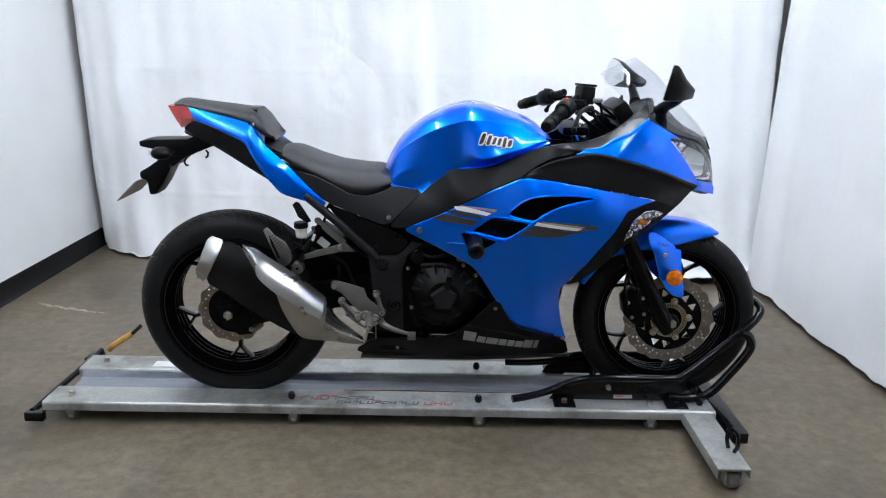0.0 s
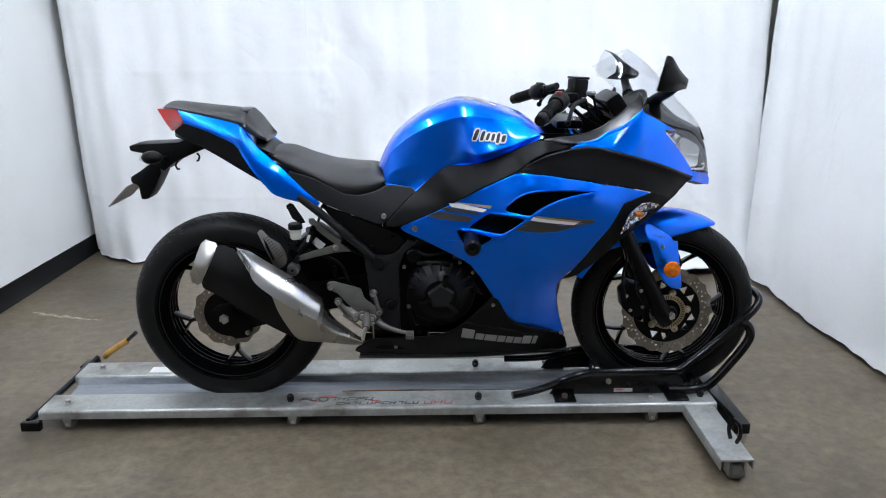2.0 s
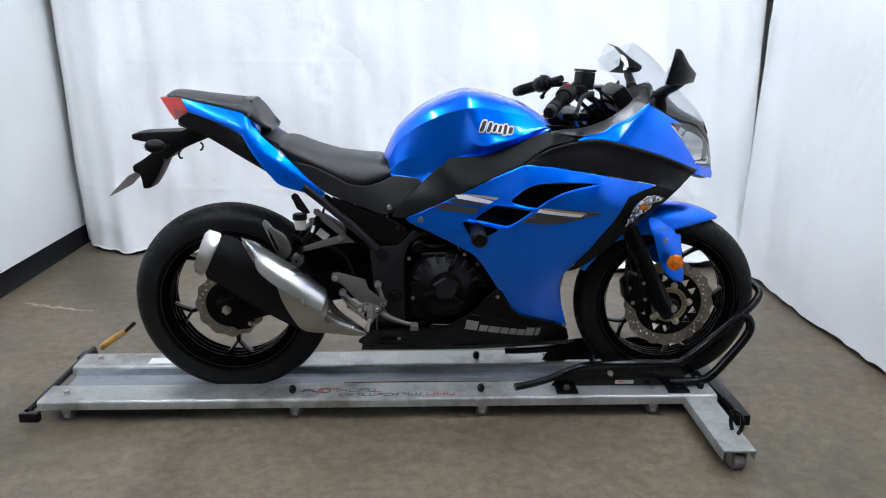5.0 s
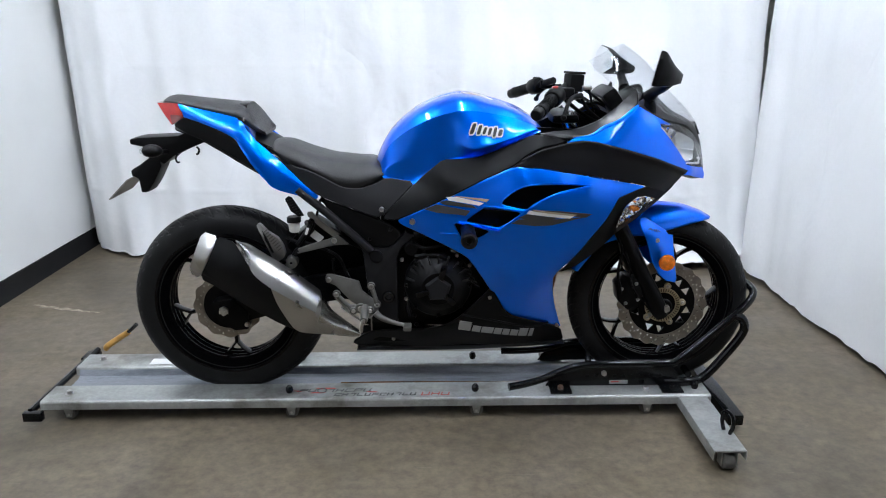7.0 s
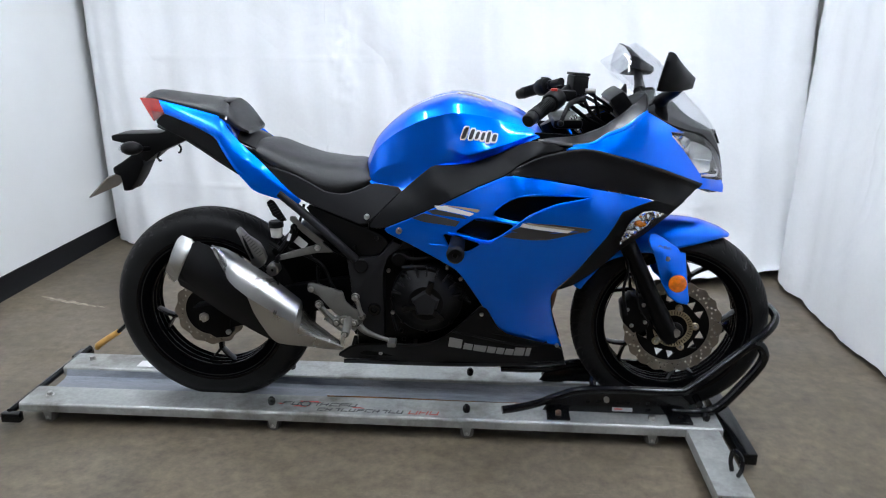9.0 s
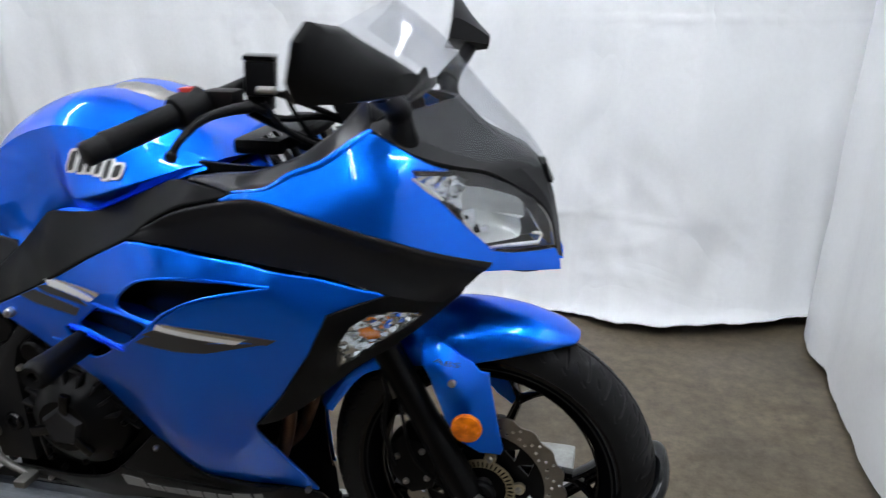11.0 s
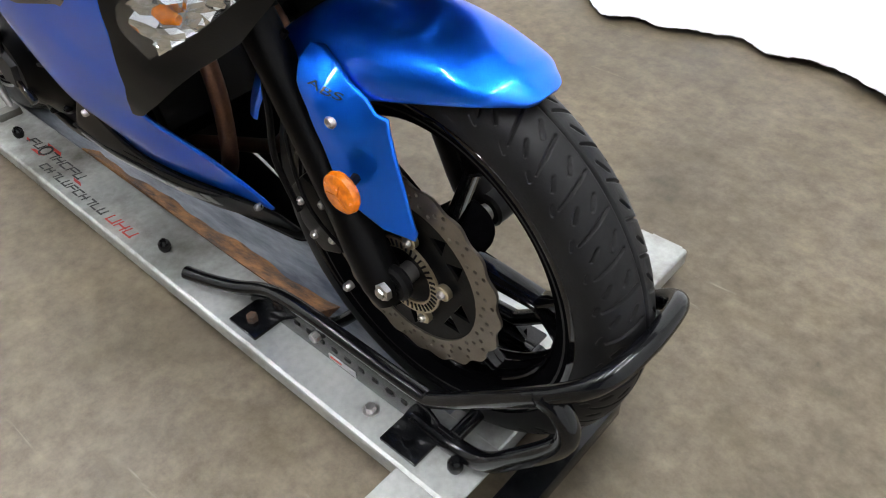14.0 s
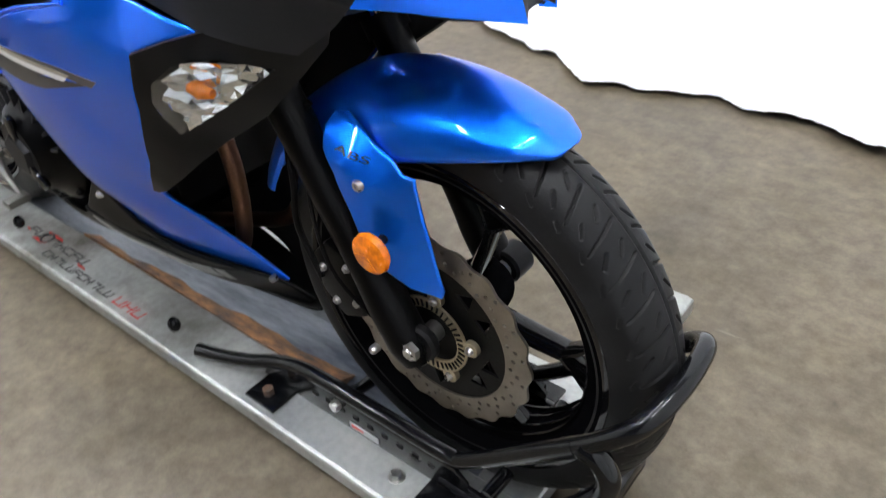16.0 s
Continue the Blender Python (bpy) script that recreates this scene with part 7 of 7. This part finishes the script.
for s in (1, -1):
    m = Matrix.Diagonal((1, s, 1, 1))
    h = part("headlight", shell(lens, (), 0.002, 0.012, (), 1, lens_at, 0.002).moved(m), LENS, bike, "clear headlight with chrome reflector")
    h.visible_shadow = False
    part("housing", shell([(1.415 + 0.96 * (x - 1.415), y, 0.87 + 0.96 * (z - 0.87)) for x, y, z in lens], (), 0.002, 0.014, (), 1, lens_at, -0.075).moved(m), GREY_SATIN, h)
    rim_o = [np.array(p) for p in refine([(q[0], q[2]) for q in BOWL], 0.004, 0)]
    rim_o = [np.array((p[0], q, p[1])) for p, q in zip(rim_o, bowl_at(rim_o))]
    deep = np.array((1.405, -0.094, 0.862))
    rings = []
    for f in (1.0, 0.94, 0.84, 0.7, 0.54, 0.38, 0.22, 0.1):
        rings.append([tuple(deep + (p - deep) * f + np.array([-0.022, 0.02, 0.0]) * (1 - f) * f * 2.4) for p in rim_o])
    part("reflector", loft(rings, 1, False).join(Shape().add(rings[-1], [tuple(range(len(rings[-1])))])).moved(m), SILVER, h, "silver reflector bowl")
    for outline, mm, nm in ((((1.378, -0.121, 0.873), (1.393, -0.107, 0.873), (1.396, -0.108, 0.847), (1.388, -0.116, 0.837), (1.38, -0.122, 0.848)), FACET, "shield_plate"),
                            (((1.393, -0.117, 0.841), (1.401, -0.108, 0.848), (1.404, -0.107, 0.837), (1.396, -0.115, 0.837)), RUBBER, "bulb_box"),
                            (((1.404, -0.111, 0.845), (1.416, -0.1, 0.845), (1.415, -0.103, 0.836), (1.406, -0.11, 0.838)), WHITE_DECAL, "side_plate"),
                            (((1.383, -0.1225, 0.865), (1.387, -0.1185, 0.865), (1.387, -0.1185, 0.86), (1.383, -0.1225, 0.859)), RUBBER, "bulb_port")):
        k = len(outline)
        bk = [(x - 0.006, y + 0.007, z) for x, y, z in outline]
        part(nm, Shape().add(list(outline) + bk, [tuple(range(k)), tuple(reversed(range(k, 2 * k)))] + [(i, k + i, k + (i + 1) % k, (i + 1) % k) for i in range(k)]).moved(m), mm, h)
    cr_f, cr_t = fill([(p[0], p[2]) for p in CRYSTAL], (), 0.0068, 0)
    rnd = random.Random(5)
    y_c = spread(CRYSTAL)(cr_f)
    facets = Shape().add([(x, y + rnd.uniform(-0.002, 0.011), z) for (x, z), y in zip(cr_f, y_c)], cr_t)
    part("facets", facets.moved(m), CRYSTAL_CHROME, h, "crystalline chrome facets", 3)
    part("gasket", tube([(1.43, -0.126, 0.817), (1.454, -0.106, 0.811), (1.475, -0.085, 0.807), (1.493, -0.058, 0.801), (1.506, -0.03, 0.795)], (0.002, 0.003, 0.003, 0.003, 0.002), 8, 3).moved(m), RUBBER, h, "black lens gasket")
    part("side_strip", tube([(1.324, -0.19, 0.937), (1.343, -0.179, 0.917), (1.361, -0.168, 0.902)], (0.002, 0.004, 0.002), 8, 4).moved(m), WHITE_DECAL, h)
    part("light_bar", tube([(1.405, -0.133, 0.819), (1.432, -0.108, 0.817), (1.461, -0.082, 0.813), (1.484, -0.061, 0.81)], (0.0015, 0.0025, 0.0035, 0.0035), 8, 4).moved(m), WHITE_DECAL, h)
    part("light_hook", tube([(1.484, -0.061, 0.81), (1.488, -0.056, 0.817), (1.488, -0.055, 0.823), (1.478, -0.065, 0.827)], (0.003, 0.002, 0.003, 0.0025), 8, 3).moved(m), WHITE_DECAL, h)
    part("trim", tube([(1.489, -0.055, 0.825), (1.482, -0.059, 0.837), (1.472, -0.066, 0.857), (1.464, -0.072, 0.869)], 0.0012, 8, 4).moved(m), CHROME, h)
    part("lens_edge", tube([(1.482, -0.053, 0.869), (1.494, -0.041, 0.85), (1.5025, -0.032, 0.825), (1.5075, -0.03, 0.797)], (0.001, 0.0014, 0.001), 6, 4).moved(m), SILVER_DECAL, h)

nose_rows = [((1.25, -0.168, 1.003), (1.345, 0, 1.02)), ((1.318, -0.168, 0.966), (1.4, 0, 0.97)), ((1.375, -0.146, 0.946), (1.447, 0, 0.945)), ((1.417, -0.12, 0.934), (1.473, 0, 0.928)), ((1.449, -0.09, 0.909), (1.487, 0, 0.903)), ((1.484, -0.052, 0.874), (1.499, 0, 0.87)), ((1.505, -0.03, 0.832), (1.506, 0, 0.832)), ((1.512, -0.028, 0.79), (1.511, 0, 0.79)), ((1.518, -0.024, 0.757), (1.513, 0, 0.764))]
nose = []
for e, c in nose_rows:
    e, c = np.array(e), np.array(c)
    rib = c + np.array([0.0, -0.015, 0.0])
    mid = 0.5 * (e + rib) + np.array([0.004, -0.003, 0.002]) * min(1.0, 20 * abs(e[1] + 0.024))
    nose.append([e, 0.6 * e + 0.4 * mid, mid, 0.4 * mid + 0.6 * rib, rib, c - np.array([0.0015, 0, 0])])
nose_half = patch(nose, 5, 1)
part("nose_cover", nose_half.join(nose_half.moved(MIRROR)), GREY_SATIN, bike, "dark satin nose panel under the windscreen", 14)
vent = [(1.485, 0.0, 0.93), (1.4945, -0.012, 0.902), (1.499, -0.011, 0.892), (1.499, 0.011, 0.892), (1.4945, 0.012, 0.902)]
part("nose_vent", Shape().add(vent + [(x - 0.012, y, z) for x, y, z in vent], [tuple(range(5)), tuple(reversed(range(5, 10)))] + [(i, 5 + i, 5 + (i + 1) % 5, (i + 1) % 5) for i in range(5)]), RUBBER, bike, "black ram air slot")
part("chin", arch([((1.51, -0.02, 0.756), (1.51, 0, 0.762)), ((1.47, -0.072, 0.764), (1.47, 0, 0.755)), ((1.42, -0.13, 0.788), (1.42, 0, 0.77)), ((1.36, -0.15, 0.77), (1.36, 0, 0.75))], 9, 3), BLACK_SATIN, bike)

screen_rows = [((1.466, -0.035, 0.917), (1.487, 0, 0.922)), ((1.404, -0.108, 0.945), (1.453, 0, 0.966)), ((1.33, -0.15, 0.98), (1.39, 0, 1.028)), ((1.26, -0.16, 1.03), (1.323, 0, 1.104)), ((1.205, -0.14, 1.075), (1.28, 0, 1.14)), ((1.165, -0.108, 1.11), (1.246, 0, 1.164))]
ws = part("windscreen", arch(screen_rows, 21, 5, 0.003, 1.8), SCREEN, bike, "clear bubble windscreen")
ws.visible_shadow = False
inner = [(0.969, -0.185, 0.921), (1.019, -0.198, 0.915), (1.066, -0.206, 0.914), (1.118, -0.204, 0.921), (1.155, -0.201, 0.94),
     (1.194, -0.197, 0.955), (1.224, -0.19, 0.972), (1.249, -0.181, 0.991), (1.258, -0.173, 1.011), (1.251, -0.166, 1.047),
     (1.237, -0.155, 1.027), (1.2, -0.155, 0.992), (1.145, -0.158, 0.954), (1.089, -0.162, 0.933), (1.023, -0.165, 0.927)]
inner = [(x, float(cowl_at([(x, z)])[0]) + 0.001 if 2 <= i <= 7 else y, z) for i, (x, y, z) in enumerate(inner)]
both("inner_trim", shell(inner, (), 0.004, 0.01, at=tight(inner), roll=True), TRIM_LIT, bike, "dark inner cockpit trim")
part("cockpit_panel", arch([((1.2, -0.16, 0.97), (1.25, 0, 1.0)), ((1.25, -0.15, 1.0), (1.3, 0, 1.03)), ((1.275, -0.135, 1.015), (1.3, 0, 1.045))], 11, 3), BLACK_SATIN, bike)
dash = part("dashboard", block((-0.025, -0.095, -0.04), (0.025, 0.095, 0.04), 0.015).moved(pose(1.21, 0, 1.0, 0, -35, 0)), BLACK_SATIN, bike, "black instrument cluster")
part("display", block((-0.0285, -0.075, -0.03), (-0.024, 0.075, 0.03), 0.003).moved(pose(1.21, 0, 1.0, 0, -35, 0)), PLATE_GREY, dash)

chin_rows = [((1.424, -0.136, 0.818), (1.42, -0.139, 0.789)), ((1.445, -0.113, 0.812), (1.445, -0.113, 0.781)), ((1.472, -0.077, 0.801), (1.474, -0.077, 0.769)), ((1.51, -0.0285, 0.791), (1.519, -0.024, 0.754))]
chin_rows[0] = ((1.42, -0.1385, 0.818), (1.415, -0.1415, 0.788))
chin_r = loft([[t, ((t[0] + q[0]) / 2 + 0.003 * (t[0] > 1.43), (t[1] + q[1]) / 2 - 0.002 * (t[0] > 1.43), (t[2] + q[2]) / 2), q, (q[0] - 0.012, q[1] + 0.012, q[2] + 0.003), (t[0] - 0.012, t[1] + 0.012, t[2])] for t, q in chin_rows], 3)
both("chin_panel", chin_r, BLUE, bike, "blue chin strip under the headlight")

# -- mirrors --
for s in (1, -1):
    m = Matrix.Diagonal((1, s, 1, 1))
    def mring(x_top, x_bot, pts):
        zs = [p[1] for p in pts]
        lo, hi = min(zs), max(zs)
        return [(x_bot + (x_top - x_bot) * (z - lo) / (hi - lo + 1e-9) + 0.28 * (y + 0.33), y, z) for y, z in pts]
    r0 = mring(1.27, 1.248, [(-0.25, 1.085), (-0.26, 1.12), (-0.32, 1.147), (-0.368, 1.155), (-0.386, 1.135), (-0.386, 1.09), (-0.368, 1.066), (-0.3, 1.062)])
    r1 = mring(1.285, 1.262, [(-0.25, 1.083), (-0.26, 1.118), (-0.32, 1.143), (-0.364, 1.149), (-0.382, 1.13), (-0.382, 1.09), (-0.364, 1.064), (-0.3, 1.06)])
    r2 = mring(1.308, 1.295, [(-0.25, 1.078), (-0.258, 1.103), (-0.3, 1.115), (-0.345, 1.115), (-0.362, 1.105), (-0.362, 1.082), (-0.345, 1.064), (-0.29, 1.058)])
    r3 = mring(1.332, 1.327, [(-0.25, 1.074), (-0.255, 1.086), (-0.275, 1.09), (-0.298, 1.09), (-0.305, 1.085), (-0.305, 1.075), (-0.295, 1.066), (-0.265, 1.064)])
    mir = part("mirror", loft([r0, r1, r2, r3], 3).moved(m), BLACK_SATIN, bike, "black rear-view mirror on a short stalk")
    part("glass", loft([[(p[0] - 0.002, p[1] * 0.985 - 0.005, p[2] * 0.985 + 0.0165) for p in r0], [(p[0] - 0.001, p[1] * 0.98 - 0.006, p[2] * 0.98 + 0.022) for p in r0]], 1).moved(m), MIRROR_GLASS, mir)
    part("stalk", tube([(1.31, -0.275, 1.066), (1.305, -0.24, 1.052), (1.3, -0.19, 1.038), (1.295, -0.15, 1.02)], (0.013, 0.014, 0.015, 0.02), 10, 4).moved(m), BLACK_SATIN, mir)
    part("mount", tube([(1.297, -0.16, 1.026), (1.298, -0.15, 1.008), (1.3, -0.145, 0.985), (1.298, -0.142, 0.965)], (0.016, 0.016, 0.02, 0.024), 12, 3).moved(m), BLACK_SATIN, mir)

# -- handlebars --
V, G1 = (0.941, -0.353, 0.99), [(1.018, -0.2, 1.03)][0]
LEVER = [(1.09, -0.185, 1.027), (1.067, -0.21, 1.025), (1.048, -0.245, 1.018), (1.033, -0.28, 0.997), (1.025, -0.292, 0.978)]
for s in (1, -1):
    m = Matrix.Diagonal((1, s, 1, 1))
    v, g1 = Vector(V), Vector(G1)
    d = (g1 - v).normalized()
    bar = part("handlebar", rod(m @ (v + d * 0.01), m @ (g1 + d * 0.09), 0.011, 12), BLACK_SATIN, bike, "black clip-on handlebar")
    part("bar_end", tube([m @ v, m @ (v + d * 0.004), m @ (v + d * 0.03)], (0.012, 0.0165, 0.0165), 18, 2), BLACK_SATIN, bar)
    part("grip", tube([m @ (v + d * 0.03), m @ (v + d * 0.033), m @ (v + d * 0.075), m @ (v + d * 0.13), m @ (v + d * 0.135)], (0.016, 0.019, 0.0165, 0.0175, 0.0175), 20, 3), RUBBER, bar, "ribbed black rubber grip")
    for k in range(12):
        c = v + d * (0.042 + 0.007 * k)
        part("grip_rib", tube([m @ (c - d * 0.0012), m @ (c + d * 0.0012)], 0.0181, 18, 1, False), RUBBER, bar)
    sw = part("switch_housing", tube([m @ (v + d * 0.137), m @ (v + d * 0.142), m @ (v + d * 0.18), m @ (v + d * 0.186)], (0.02, 0.026, 0.027, 0.02), 14, 2), BLACK_SATIN, bar)
    part("switch", block((-0.008, -0.008, 0.018), (0.008, 0.008, 0.03), 0.002).moved(Matrix.Translation(m @ (v + d * 0.16))), RED_DECAL if s > 0 else BLACK_SATIN, sw)
    lp = [Vector(p) for p in LEVER]
    lever_p = part("brake_lever" if s > 0 else "clutch_lever", tube([m @ p for p in lp], (0.009, 0.0075, 0.006, 0.0055, 0.006), 10, 4), TRIM, bar)
    part("lever_ball", lathe([(0.0001, -0.009), (0.006, -0.007), (0.009, 0.0), (0.006, 0.007), (0.0001, 0.009)], 12, m @ lp[-1]), BLACK_SATIN, lever_p)
    part("perch", block((-0.02, -0.018, -0.014), (0.03, 0.018, 0.014), 0.006).moved(Matrix.Translation(m @ (v + d * 0.2 + Vector((0.012, 0, 0))))), BLACK_SATIN, bar)
mc = (1.079, -0.123, 1.060)
res = part("master_cylinder_pot", block((-0.022, -0.022, -0.026), (0.022, 0.022, 0.024), 0.004).moved(Matrix.Translation(mc) @ pose(0, 0, 0, 0, 4, 20)), BLACK_SATIN, bike, "square black brake master cylinder")
part("lid", block((-0.0235, -0.0235, 0.0), (0.0235, 0.0235, 0.007), 0.002).moved(Matrix.Translation(mc) @ pose(0, 0, 0, 0, 4, 20) @ pose(0, 0, 0.0245)), BLACK_GLOSS, res)
part("clamp", block((-0.02, -0.015, -0.05), (0.012, 0.02, -0.02), 0.005).moved(Matrix.Translation(mc)), BLACK_SATIN, res)
for pts, r in (([(1.093, -0.15, 1.027), (1.119, -0.14, 0.986), (1.166, -0.1, 0.949)], 0.005), ([(1.067, -0.16, 1.028), (1.107, -0.13, 1.001), (1.156, -0.09, 0.998), (1.2, -0.05, 0.978)], 0.005), ([(1.074, 0.2, 1.006), (1.135, 0.12, 1.004), (1.198, 0.06, 0.966)], 0.005), ([(1.121, -0.14, 1.043), (1.131, -0.13, 1.01), (1.149, -0.1, 0.957)], 0.004), ([(1.057, -0.13, 1.009), (1.119, -0.08, 0.963), (1.194, -0.02, 0.923)], 0.006), ([(1.1, -0.15, 1.046), (1.175, -0.08, 0.997), (1.215, -0.03, 0.954)], 0.0045)):
    part("control_cable", tube(pts, r, 8, 5), RUBBER, bike)
part("lever_adjuster", rod(*[(1.096, -0.17, 1.048), (1.122, -0.17, 1.048)], 0.006, 10), BOLT, bike)
